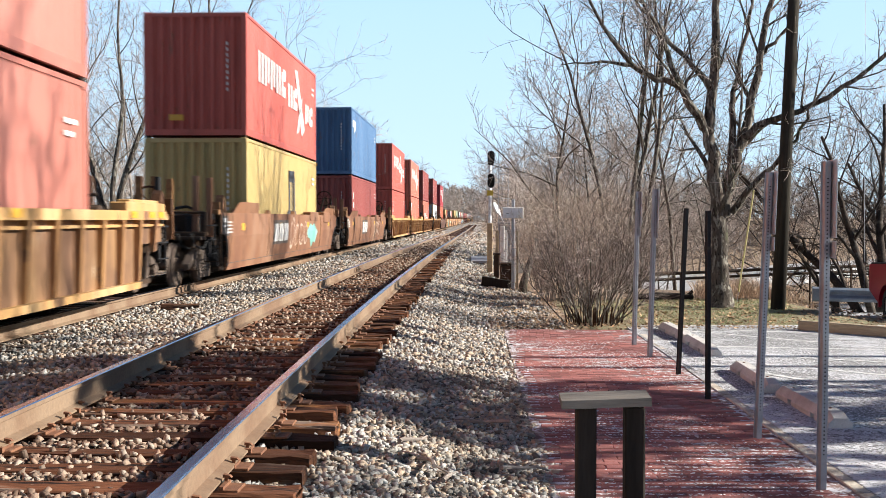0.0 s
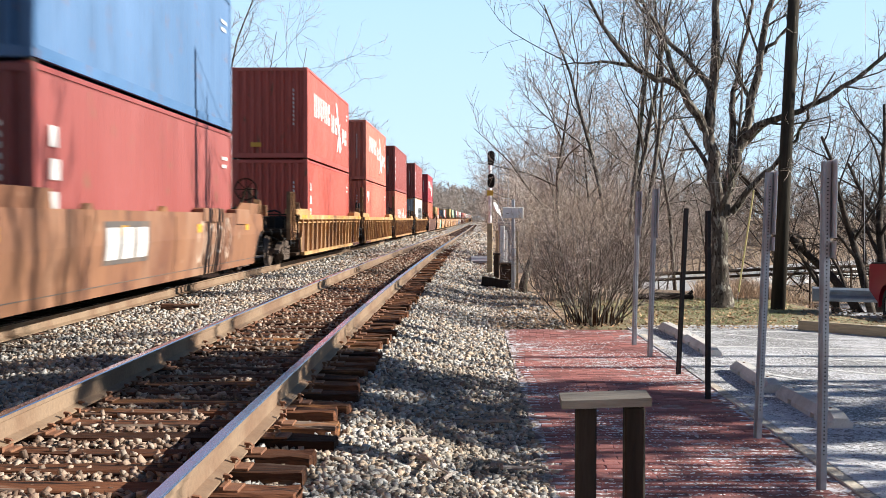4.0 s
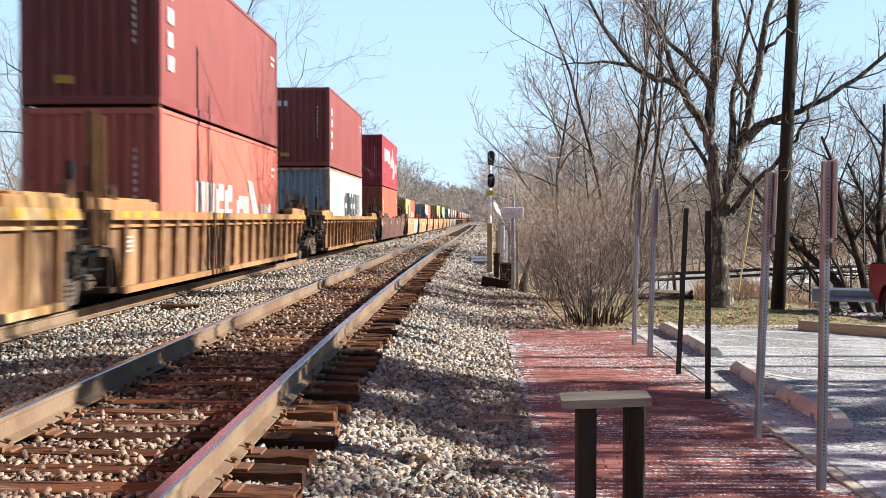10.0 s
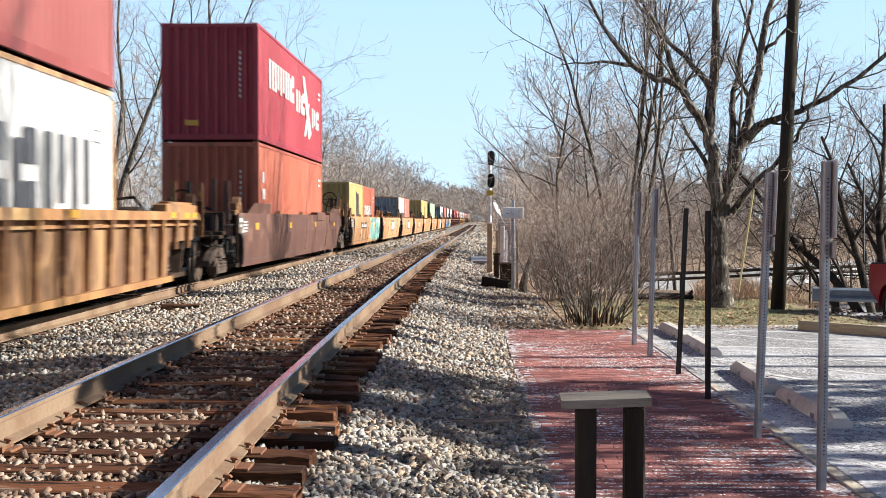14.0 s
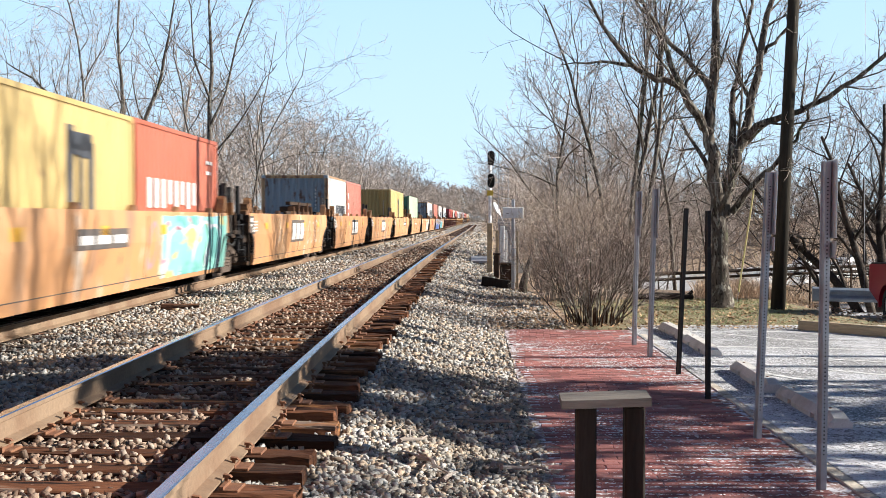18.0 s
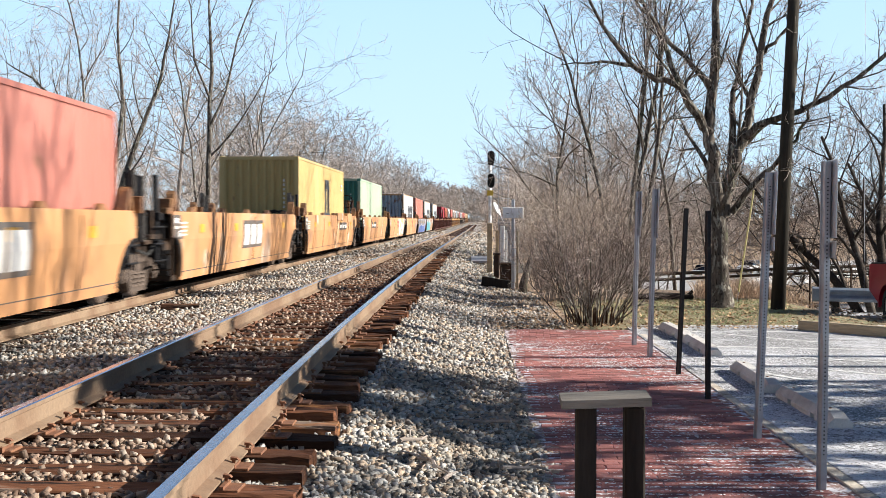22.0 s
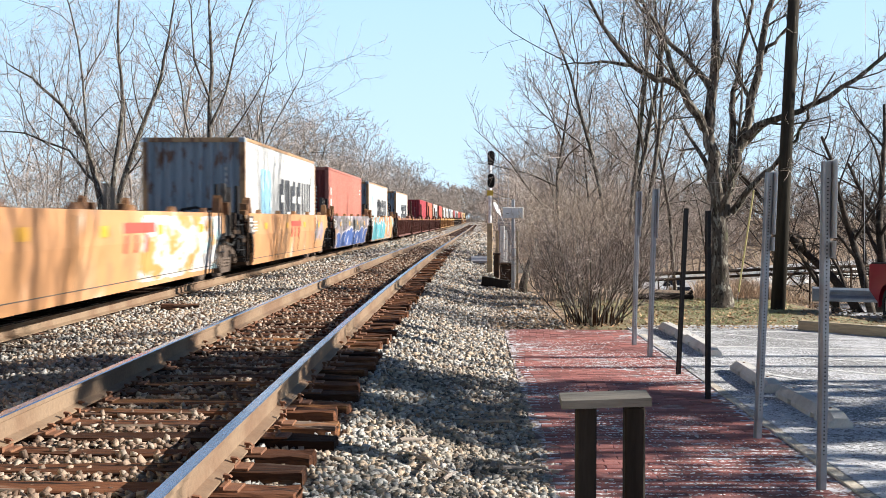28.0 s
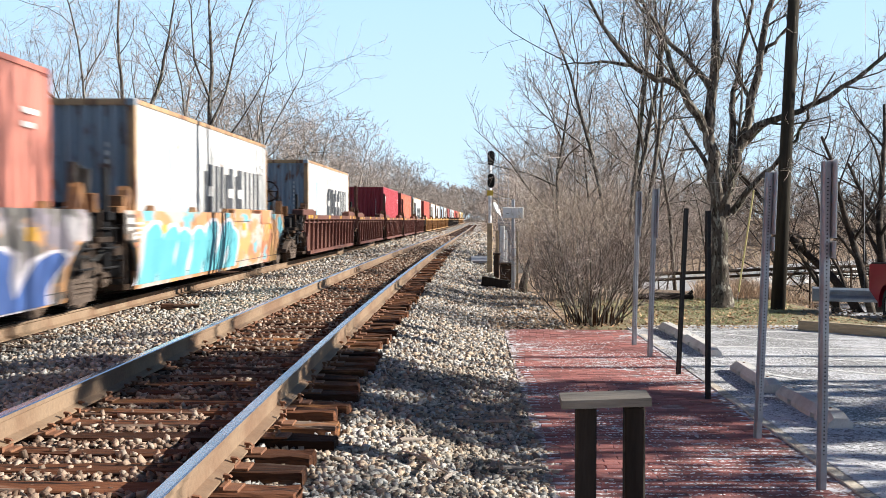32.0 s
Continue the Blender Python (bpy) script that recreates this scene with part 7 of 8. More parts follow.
FOREST = dict(segs=(8, 6, 5, 2), wobble=(0.09, 0.17, 0.22, 0.25), up=(0.05, 0.10, 0.06, 0.03), taper=(0.75, 0.8, 0.8, 0.7), sides=(7, 5, 3, 3), kids=(12, 8, 6), start=(0.26, 0.2, 0.1),
              angle=((28, 58), (30, 58), (28, 62)), ratio=((0.36, 0.60), (0.38, 0.6), (0.35, 0.6)), thin=(0.5, 0.55, 0.6), least=0.007, twig_level=3)
FAR = dict(FOREST, segs=(5, 4, 3, 2), sides=(5, 3, 3, 3), kids=(11, 7, 6), twig_level=2, least=0.014, angle=((30, 62), (30, 60), (30, 65)), ratio=((0.40, 0.60), (0.42, 0.62), (0.40, 0.62)), start=(0.22, 0.2, 0.1), up=(0.05, 0.05, 0.02, 0.0))
FARTHEST = dict(FAR, segs=(4, 3, 2, 1), sides=(4, 3, 3, 3), kids=(10, 6, 5), least=0.045, wobble=(0.07, 0.18, 0.22, 0.2))
DOME = dict(FOREST, segs=(5, 5, 4, 2), sides=(5, 4, 3, 3), kids=(9, 7, 5), twig_level=2, least=0.016, start=(0.22, 0.25, 0.15), angle=((38, 68), (28, 58), (28, 60)), ratio=((0.52, 0.72), (0.42, 0.62), (0.36, 0.58)), up=(0.04, 0.05, 0.03, 0.02), wobble=(0.10, 0.15, 0.18, 0.2))
BRUSHY = dict(FOREST, twig_level=2, segs=(5, 4, 2, 1), kids=(8, 6, 4), start=(0.05, 0.1, 0.1), angle=((20, 55), (25, 60), (25, 65)), sides=(5, 3, 3, 3), least=0.006, wobble=(0.12, 0.16, 0.2, 0.2))


VINES = dict(FOREST, kids=(9, 7, 5), start=(0.15, 0.1, 0.1), wobble=(0.13, 0.2, 0.24, 0.26), up=(0.0, -0.02, -0.03, -0.03), angle=((30, 75), (30, 75), (30, 80)), ratio=((0.36, 0.6), (0.4, 0.65), (0.4, 0.65)), least=0.007)


def tree_meshes(seed, height, stems, spec, lean=0.06, trunk=0.011, wood=BARK, twig=TWIG):
    rnd = random.Random(seed)
    a, b = Shape(), Shape()
    for k in range(stems):
        ang = rnd.uniform(0, 2 * math.pi)
        out = lean * (1 + stems * 0.6) if stems > 1 else lean
        grow(a, b, (0.15 * math.cos(ang) * (stems > 1), 0.15 * math.sin(ang) * (stems > 1), -0.3), (math.cos(ang) * out, math.sin(ang) * out, 1), height * rnd.uniform(0.85, 1.05), height * trunk * (1 if stems == 1 else 0.72), 0, rnd, spec)
    return a.mesh("trunk", wood, True), b.mesh("crown", twig)


def tree(meshes, x, y, turn, scale, label, group, name="tree", z=None):
    t = empty(name, pose(x, y, (ground_z(x, y) if z is None else z), 0, 0, turn))
    t.scale = (scale, scale, scale)
    tagged(t, label, "tree" if name == "tree" else "bush", group)
    part("trunk" if name == "tree" else "stem", meshes[0], None, t)
    part("crown", meshes[1], None, t)
    return t


CROOKED = dict(FOREST, segs=(8, 7, 5, 3), kids=(9, 6, 5), wobble=(0.13, 0.24, 0.28, 0.30), angle=((30, 66), (32, 66), (30, 66)), ratio=((0.38, 0.66), (0.38, 0.6), (0.32, 0.55)), least=0.0085)
TALL = [tree_meshes(11 + k, 13.0, 1 if k % 3 else 2, CROOKED, trunk=0.0064) for k in range(5)]
SLIM = [tree_meshes(31 + k, 11.0, 3, dict(CROOKED, wobble=(0.08, 0.22, 0.28, 0.3), kids=(8, 6, 4), start=(0.3, 0.2, 0.1)), trunk=0.0058) for k in range(2)]
ROUND = [tree_meshes(151 + k, 7.2, 1, DOME, trunk=0.017, wood=BARK_PALE) for k in range(4)]
CLOSE = [tree_meshes(171 + k, 7.2, 1, dict(DOME, kids=(11, 8, 7), least=0.009), trunk=0.016) for k in range(2)]
BROAD = [tree_meshes(231 + k, 6.6, 1, dict(DOME, segs=(5, 5, 4, 2), kids=(13, 9, 8), start=(0.16, 0.2, 0.1), angle=((42, 74), (26, 56), (24, 56)), ratio=((0.58, 0.80), (0.42, 0.62), (0.34, 0.55)), least=0.0085), trunk=0.019) for k in range(2)]
HILL = [tree_meshes(181 + k, 7.2, 1, dict(DOME, segs=(3, 3, 2, 1), sides=(4, 3, 3, 3), kids=(9, 7, 5), least=0.04), trunk=0.018, wood=BARK_PALE) for k in range(3)]
REMOTE = [tree_meshes(61 + k, 12.0, 1, FARTHEST, trunk=0.0085, wood=BARK_PALE) for k in range(3)]
DENSE = [tree_meshes(65 + k, 12.0, 1, dict(FARTHEST, kids=(11, 8, 4), least=0.10), trunk=0.014, wood=BARK_PALE) for k in range(2)]
TANGLE = [tree_meshes(211 + k, 5.6, 2, VINES, lean=0.16, trunk=0.011, wood=BARK_DARK, twig=DARK_TWIG) for k in range(2)]
PALE = [tree_meshes(221 + k, 12.5, 1 + k % 2, dict(CROOKED, wobble=(0.08, 0.2, 0.26, 0.28), kids=(8, 6, 5), start=(0.34, 0.2, 0.1), angle=((24, 50), (28, 58), (28, 62)), least=0.008), lean=0.05, trunk=0.0062, wood=BARK_PALE) for k in range(3)]
SCRUB = [tree_meshes(71 + k, 3.4, 5, BRUSHY, lean=0.14, trunk=0.007, wood=BARK_PALE, twig=PALE_BRUSH) for k in range(3)]


LEFT_L = "tall bare deciduous tree behind the railway, grey-brown twigs"
RIGHT_L = "bare deciduous tree beside the railway, grey-brown twigs"


def build_left_woods():
    rnd = random.Random(21)
    # nearest row, seen above the passing cars
    for k, (x, y) in enumerate(((-15.4, 47), (-13.0, 56), (-12.2, 64), (-12.4, 72), (-14.6, 80), (-11.8, 86), (-18.5, 52))):
        tree((TALL + SLIM)[(k + 1) % 7], x, y, rnd.uniform(0, 360), rnd.uniform(0.82, 1.08), LEFT_L, "trees left of the railway")
    for k in range(5):      # slim pale trees that fill the sky behind the nearest ones
        y = 47 + k * 7.0
        x = -y * (0.30 + 0.13 * ((k * 0.618) % 1.0)) + (0.6 * y - 24) * 0.16
        tree(PALE[k % 3], x, y + rnd.uniform(-1, 1), rnd.uniform(0, 360), rnd.uniform(0.85, 1.05), "slim pale-barked bare tree behind the railway", "trees left of the railway")
    for k in range(16):
        tree(ROUND[k % 4] if k < 9 else REMOTE[k % 3], rnd.uniform(-46, -19), 40 + k * 9 + rnd.uniform(-3, 3), rnd.uniform(0, 360), rnd.uniform(0.7, 0.95), "bare woodland tree set back from the railway", "trees left of the railway")
    for k, (x, y) in enumerate(((-20.5, 55), (-17.0, 57), (-19.5, 66), (-16.0, 68), (-21.5, 74))):
        tree(ROUND[k % 4], x, y, rnd.uniform(0, 360), rnd.uniform(0.75, 1.0), "pale bare understorey tree behind the railway", "trees left of the railway")
    for k, (x, y) in enumerate(((-13.6, 38), (-11.8, 44), (-13.2, 50), (-12.2, 58), (-13.8, 66), (-12.5, 75), (-15.6, 34), (-17.5, 40), (-19.5, 46), (-15.0, 43), (-17.0, 50), (-22.0, 52), (-15.5, 57), (-18.5, 63))):
        tree(SCRUB[k % 3], x, y, rnd.uniform(0, 360), rnd.uniform(1.1, 1.7), "pale bare undergrowth behind the railway", "bushes", "bush")
    y = 78.0
    while y < 560:
        for row in range(2 if y < 300 else 1):
            e = -SPACING - rnd.uniform(6.8, 9.0) - row * 5.5
            size = rnd.uniform(1.25, 1.55) + 0.1 * row
            tree(ROUND[rnd.randrange(4)] if y < 330 else REMOTE[rnd.randrange(3)], line_x(y) + e, y + rnd.uniform(-2, 2), rnd.uniform(0, 360), size if y < 330 else size * 0.72, "bare round-crowned woodland tree along the railway", "trees left of the railway")
        y += 4.6 + y * 0.020


def build_right_woods():
    rnd = random.Random(22)
    for k, (x, y, s) in enumerate(((6.5, 38, 0.82), (6.6, 47, 0.72), (11.6, 35, 0.50), (14.5, 42, 0.58), (8.6, 54, 0.85), (6.9, 46, 0.78), (9.4, 47, 0.82), (8.4, 61, 0.95), (10.8, 56, 0.9))):
        tree((TALL + SLIM)[(k * 3 + 1) % 7], x, y, rnd.uniform(0, 360), s, RIGHT_L, "trees right of the railway")
    tree(tree_meshes(101, 9.5, 5, dict(FOREST, kids=(10, 7, 5), start=(0.4, 0.2, 0.1)), lean=0.03, trunk=0.0115), 4.05, 31.0, 40, 1.0, "cluster of slim dark trunks from one stool", "trees right of the railway")
    for k, (x, y, q) in enumerate(((5.0, 55, 1.0), (5.7, 52, 1.1), (12.4, 49, 1.1), (6.2, 55, 1.08), (4.2, 62, 1.12), (6.6, 60, 1.1), (6.0, 69, 1.2), (5.2, 79, 1.3), (6.8, 84, 1.3))):
        tree(BROAD[k % 2], x, y, rnd.uniform(0, 360), q, "bare round-crowned grey tree beside the railway", "trees right of the railway")
    y = 92.0
    while y < 560:
        e = rnd.uniform(6.4, 9.0)
        tree(ROUND[rnd.randrange(4)] if y < 330 else REMOTE[rnd.randrange(3)], line_x(y) + e, y, rnd.uniform(0, 360), rnd.uniform(1.3, 1.6) if y < 330 else rnd.uniform(0.95, 1.15), "bare round-crowned woodland tree along the railway", "trees right of the railway")
        y += 4.6 + y * 0.022
    # thin trees on the bank below the lot
    for k in range(20):
        x, y = rnd.uniform(14.5, 30), rnd.uniform(44, 80)
        if x / y < 0.265:
            continue
        if x < line_x(y) + 8:
            continue
        if abs(x - road_x(y)) < 12:
            continue
        tree(PALE[k % 3], x, y, rnd.uniform(0, 360), rnd.uniform(0.75, 0.95), "bare tree on the leaf-strewn bank", "trees right of the railway")
    # close ranks behind the lot and along the railway's bank
    for k in range(20):
        y = 44 + k * 2.3
        x = y * (0.075 + 0.115 * ((k * 0.618) % 1.0))
        if abs(x - road_x(y)) < 12 and y > 62 or 0.125 < x / y < 0.225:
            continue
        tree((CLOSE[k % 2], ROUND[k % 4], PALE[k % 3] if x / y > 0.13 else BROAD[k % 2])[k % 3], x, y, rnd.uniform(0, 360), (1.0, 1.0, 0.85 if x / y > 0.13 else 1.0)[k % 3] * rnd.uniform(0.9, 1.1), "bare grey woodland tree on the bank", "trees right of the railway")
    for k, (x, y, q) in enumerate(((10.3, 29.5, 0.8), (11.8, 30.5, 0.85), (13.2, 33.0, 0.9), (11.2, 34.5, 0.85), (9.2, 34.5, 0.75))):
        tree(TANGLE[k % 2], x, y, 70 * k, q, "dark tangled tree hung with bare vines", "trees right of the railway")
    # wood behind the road
    for k in range(95):
        y = rnd.uniform(150, 265)
        x = rnd.uniform(0.045, 0.36) * y
        if abs(x - road_x(y)) < 13 or x < line_x(y) + 9:
            continue
        tree(HILL[k % 3], x, y, rnd.uniform(0, 360), rnd.uniform(1.3, 1.75), "bare woodland tree beyond the road", "trees beyond the road")


build_left_woods()
build_right_woods()


def build_line_end():
    """The woods into which the line bends out of sight."""
    rnd = random.Random(29)
    for k in range(36):
        x = -62 + k * 3.4 + rnd.uniform(-1, 1)
        tree(DENSE[k % 2], x, 705 + (k % 3) * 16 + rnd.uniform(-5, 5), rnd.uniform(0, 360), rnd.uniform(1.5, 1.85), "bare woodland tree where the line bends away", "trees at the end of the line")
    for k in range(20):
        y = rnd.uniform(330, 640)
        side = 1 if k % 2 else -1
        x = line_x(y) + (rnd.uniform(6, 16) if side > 0 else -SPACING - rnd.uniform(6, 16))
        tree(REMOTE[k % 3], x, y, rnd.uniform(0, 360), rnd.uniform(0.95, 1.2), "bare woodland tree along the railway", "trees at the end of the line")


build_line_end()


def build_light_blocking_woods():
    """Unseen trees, added to close the place behind the eye and cut its sky light."""
    rnd = random.Random(37)
    for k in range(26):
        x, y = (rnd.uniform(-30, 34), rnd.uniform(-46, -24)) if k < 16 else (rnd.choice((-1, 1)) * rnd.uniform(13, 22) - 2, rnd.uniform(-24, 4))
        if abs(x + 4.3) < 6.5:
            continue
        if x > 0 and y > -16:
            continue
        tree(REMOTE[k % 3], x, y, rnd.uniform(0, 360), rnd.uniform(0.9, 1.2), "unseen bare tree added behind the eye to cut sky light", "trees behind the stop")


build_light_blocking_woods()


def build_far_woods():
    """The grey wall of woods where the line ends, and behind both sides: countless bare trunks and twigs, one mesh."""
    rnd = random.Random(23)
    a = Shape()
    for k in range(520):
        side = rnd.random()
        if side < 0.55:
            y = rnd.uniform(560, 800)
            x = line_x(min(y, 800)) + rnd.uniform(-26, 34)
            if abs(x - line_x(y) + 2) < 7 and y < 700:
                continue
        elif side < 0.75:
            y = rnd.uniform(220, 560)
            x = line_x(y) - SPACING - rnd.uniform(18, 60)
        else:
            y = rnd.uniform(120, 560)
            x = line_x(y) + rnd.uniform(9, 40) + y * 0.12
            if abs(x - road_x(y)) < 18 and y < 260:
                continue
        h = rnd.uniform(9, 13)
        z = ground_z(x, y)
        a.tube([(x, y, z - 0.5), (x + rnd.uniform(-1, 1), y, z + h * 0.5), (x + rnd.uniform(-1.5, 1.5), y, z + h)], [0.17, 0.12, 0.02], 3, cap=False)
        for b in range(24):
            u = rnd.uniform(0.25, 1)
            p = Vector((x, y, z + h * u))
            ang = rnd.uniform(0, 6.3)
            r = h * 0.30 * (1.25 - u)
            q = p + Vector((math.cos(ang) * r, math.sin(ang) * r, r * rnd.uniform(0.5, 1.3)))
            a.tube([p, q], [0.07, 0.03], 3, cap=False)
            for c in range(2):
                w = p.lerp(q, rnd.uniform(0.4, 0.9))
                a.tube([w, w + Vector((rnd.uniform(-1, 1), rnd.uniform(-1, 1), rnd.uniform(0, 1.2)))], [0.045, 0.02], 3, cap=False)
    for k in range(260):      # low brush along the foot of the woods
        y = rnd.uniform(600, 730)
        x = line_x(y) + rnd.uniform(-45, 60)
        if abs(x - line_x(y) + 2) < 6 and y < 690:
            continue
        z, h = ground_z(x, y), rnd.uniform(2.0, 5.0)
        for b in range(9):
            a.tube([(x + rnd.uniform(-1.2, 1.2), y, z - 0.3), (x + rnd.uniform(-2.2, 2.2), y + rnd.uniform(-1, 1), z + h * rnd.uniform(0.5, 1.0))], [0.16, 0.08], 3, cap=False)
    solid("distant_woods", a, TWIG, "distant grey-brown bare winter woods", "woods", kind="stuff")


build_far_woods()


# ---- the large double-trunked tree by the lot
def limb_tree(m, label, limbs, seed, group):
    """A tree of given main limbs, each (bends, thick end, thin end, side branches, their reach), with finer growth on them."""
    t = tagged(empty("tree", m), label, "tree", group)
    a, b = Shape(), Shape()
    rnd = random.Random(seed)
    spec = dict(FOREST, kids=(0, 6, 5), segs=(6, 5, 4, 2), wobble=(0.05, 0.14, 0.19, 0.22), up=(0.05, 0.06, 0.03, 0.02), least=0.0055, twig_level=3)
    for points, r0, r1, kids, reach in limbs:
        pts = []
        for i in range(len(points) - 1):
            p, q = Vector(points[i]), Vector(points[i + 1])
            for k in range(3):
                pts.append(p.lerp(q, k / 3) + Vector((rnd.gauss(0, 0.02), rnd.gauss(0, 0.03), rnd.gauss(0, 0.02))))
        pts.append(Vector(points[-1]))
        n = len(pts)
        rad = [r0 + (r1 - r0) * (i / (n - 1)) ** 0.8 for i in range(n)]
        if points[0][2] < 0:      # the foot spreads into the ground
            rad = [r * (1 + 0.6 * max(0.0, 1 - (p.z + 0.3) / 1.5) ** 2) for r, p in zip(rad, pts)]
        a.tube(pts, rad, 9 if r0 > 0.1 else 6, cap=False)
        for k in range(kids):
            u = 0.25 + 0.75 * (k + rnd.random()) / kids
            i = min(int(u * (n - 1)), n - 2)
            axis = (pts[i + 1] - pts[i]).normalized()
            side = Matrix.Rotation(rnd.uniform(0, 6.28), 3, axis) @ axis.orthogonal().normalized()
            ang = radians(rnd.uniform(30, 60))
            d = axis * math.cos(ang) + side * math.sin(ang) + Vector((0, 0, 0.25))
            grow(a, b, pts[i], d, reach * rnd.uniform(0.6, 1.1) * (1.2 - 0.5 * u), max(rad[i] * 0.42, 0.012), 1, rnd, spec)
    part("trunk", a, BARK, t, smooth=True)
    part("crown", b, TWIG, t)


def build_big_tree():
    limbs = []

    def limb(*args):
        limbs.append(args)

    limb([(0.06, 0, -0.3), (0.06, 0, 0.05), (0.05, 0, 0.5), (0.04, 0, 1.3), (0.02, 0, 2.2), (-0.06, 0.02, 2.9), (-0.13, 0.05, 3.6), (-0.08, 0.1, 4.7), (0.0, 0.15, 5.6), (0.08, 0.2, 7.2), (0.3, 0.3, 9.5)], 0.25, 0.05, 8, 2.0)
    limb([(0.10, 0.03, 1.9), (0.24, 0.05, 2.5), (0.38, 0.1, 3.0), (0.60, 0.2, 3.6), (0.80, 0.2, 4.55), (0.98, 0.3, 5.4), (1.14, 0.4, 6.3), (1.3, 0.5, 9.0)], 0.165, 0.04, 8, 1.9)
    limb([(-0.14, 0.03, 3.55), (-0.55, -0.1, 4.1), (-0.80, -0.2, 4.5), (-1.25, -0.3, 4.6), (-1.75, -0.4, 4.9), (-2.2, -0.5, 5.4), (-2.6, -0.6, 6.1), (-3.0, -0.7, 7.0)], 0.105, 0.02, 10, 1.7)
    limb([(-0.80, -0.2, 4.5), (-1.0, -0.1, 5.2), (-1.15, 0, 5.6), (-1.6, 0.1, 6.4), (-1.9, 0.2, 7.4)], 0.07, 0.015, 6, 1.5)
    limb([(-1.75, -0.4, 4.9), (-2.4, -0.6, 4.95), (-3.2, -0.8, 4.85)], 0.045, 0.010, 6, 1.1)
    limb([(-0.07, 0.1, 4.5), (-0.45, 0.2, 4.95), (-0.95, 0.3, 5.5), (-1.5, 0.4, 6.2), (-2.0, 0.5, 7.2)], 0.075, 0.02, 7, 1.7)
    limb([(0.50, 0.15, 3.45), (0.78, -0.05, 3.68), (1.28, -0.3, 3.9), (2.05, -0.5, 4.25), (2.75, -0.7, 4.75), (3.45, -0.9, 5.3), (4.2, -1.0, 6.0)], 0.10, 0.02, 11, 1.6)
    limb([(0.33, 0.10, 2.8), (0.36, 0.3, 3.9), (0.44, 0.5, 4.5), (0.64, 0.6, 5.4), (0.85, 0.7, 6.3), (1.0, 0.8, 8.0)], 0.085, 0.02, 7, 1.6)
    limb([(0.30, -0.05, 2.0), (0.70, -0.3, 2.6), (1.0, -0.4, 2.9), (1.45, -0.5, 3.4), (1.68, -0.6, 4.0), (2.1, -0.8, 4.7)], 0.075, 0.015, 6, 1.3)
    limb([(0.98, 0.3, 5.2), (1.3, 0.2, 5.5), (1.7, 0.1, 6.2)], 0.05, 0.015, 4, 1.2)
    limb_tree(pose(4.92, 24.0, -0.1), "large bare double-trunked tree with mottled grey bark", limbs, 77, "trees right of the railway")
    # two spreading trees behind the train
    limb_tree(pose(-12.9, 42.0, ground_z(-12.9, 42)), "dark spreading bare tree behind the railway", [
        ([(0, 0, -0.3), (-0.4, 0, 3.1), (-0.9, 0.1, 4.9), (-1.8, 0.2, 6.2), (-2.9, 0.3, 7.2), (-3.9, 0.4, 7.8)], 0.15, 0.02, 11, 2.4),
        ([(0.1, 0, -0.3), (0.3, 0, 3.0), (1.0, -0.1, 5.0), (1.7, -0.2, 6.6), (2.2, -0.3, 8.6), (2.5, -0.3, 10.6)], 0.15, 0.02, 11, 2.4),
        ([(0.0, 0.1, -0.3), (0.0, 0.3, 3.2), (0.3, 0.5, 6.2), (0.1, 0.6, 9.0), (0.4, 0.7, 12.0)], 0.13, 0.02, 10, 2.2),
        ([(-0.5, 0.05, 3.4), (-1.5, 0.0, 4.6), (-3.0, -0.2, 5.2), (-4.4, -0.3, 5.3)], 0.07, 0.015, 7, 1.7)], 78, "trees left of the railway")
    limb_tree(pose(-10.4, 46.5, ground_z(-10.4, 46.5)), "tall dark bare tree behind the railway", [
        ([(0, 0, -0.3), (0.0, 0, 4.0), (0.1, 0.1, 8.0), (0.0, 0.2, 11.0), (0.2, 0.3, 13.5)], 0.14, 0.02, 12, 2.5),
        ([(0.02, 0, 5.6), (0.7, 0.1, 7.2), (1.1, 0.2, 9.2), (1.9, 0.3, 11.2), (2.6, 0.3, 12.5)], 0.07, 0.015, 9, 2.0),
        ([(0.02, 0, 7.0), (-0.5, -0.1, 8.4), (-0.6, -0.2, 10.4), (-1.3, -0.3, 12.6)], 0.06, 0.015, 8, 1.8),
        ([(0.05, 0, 4.6), (1.2, -0.2, 5.8), (2.2, -0.3, 7.4), (2.8, -0.4, 8.2)], 0.05, 0.012, 7, 1.6)], 79, "trees left of the railway")


build_big_tree()


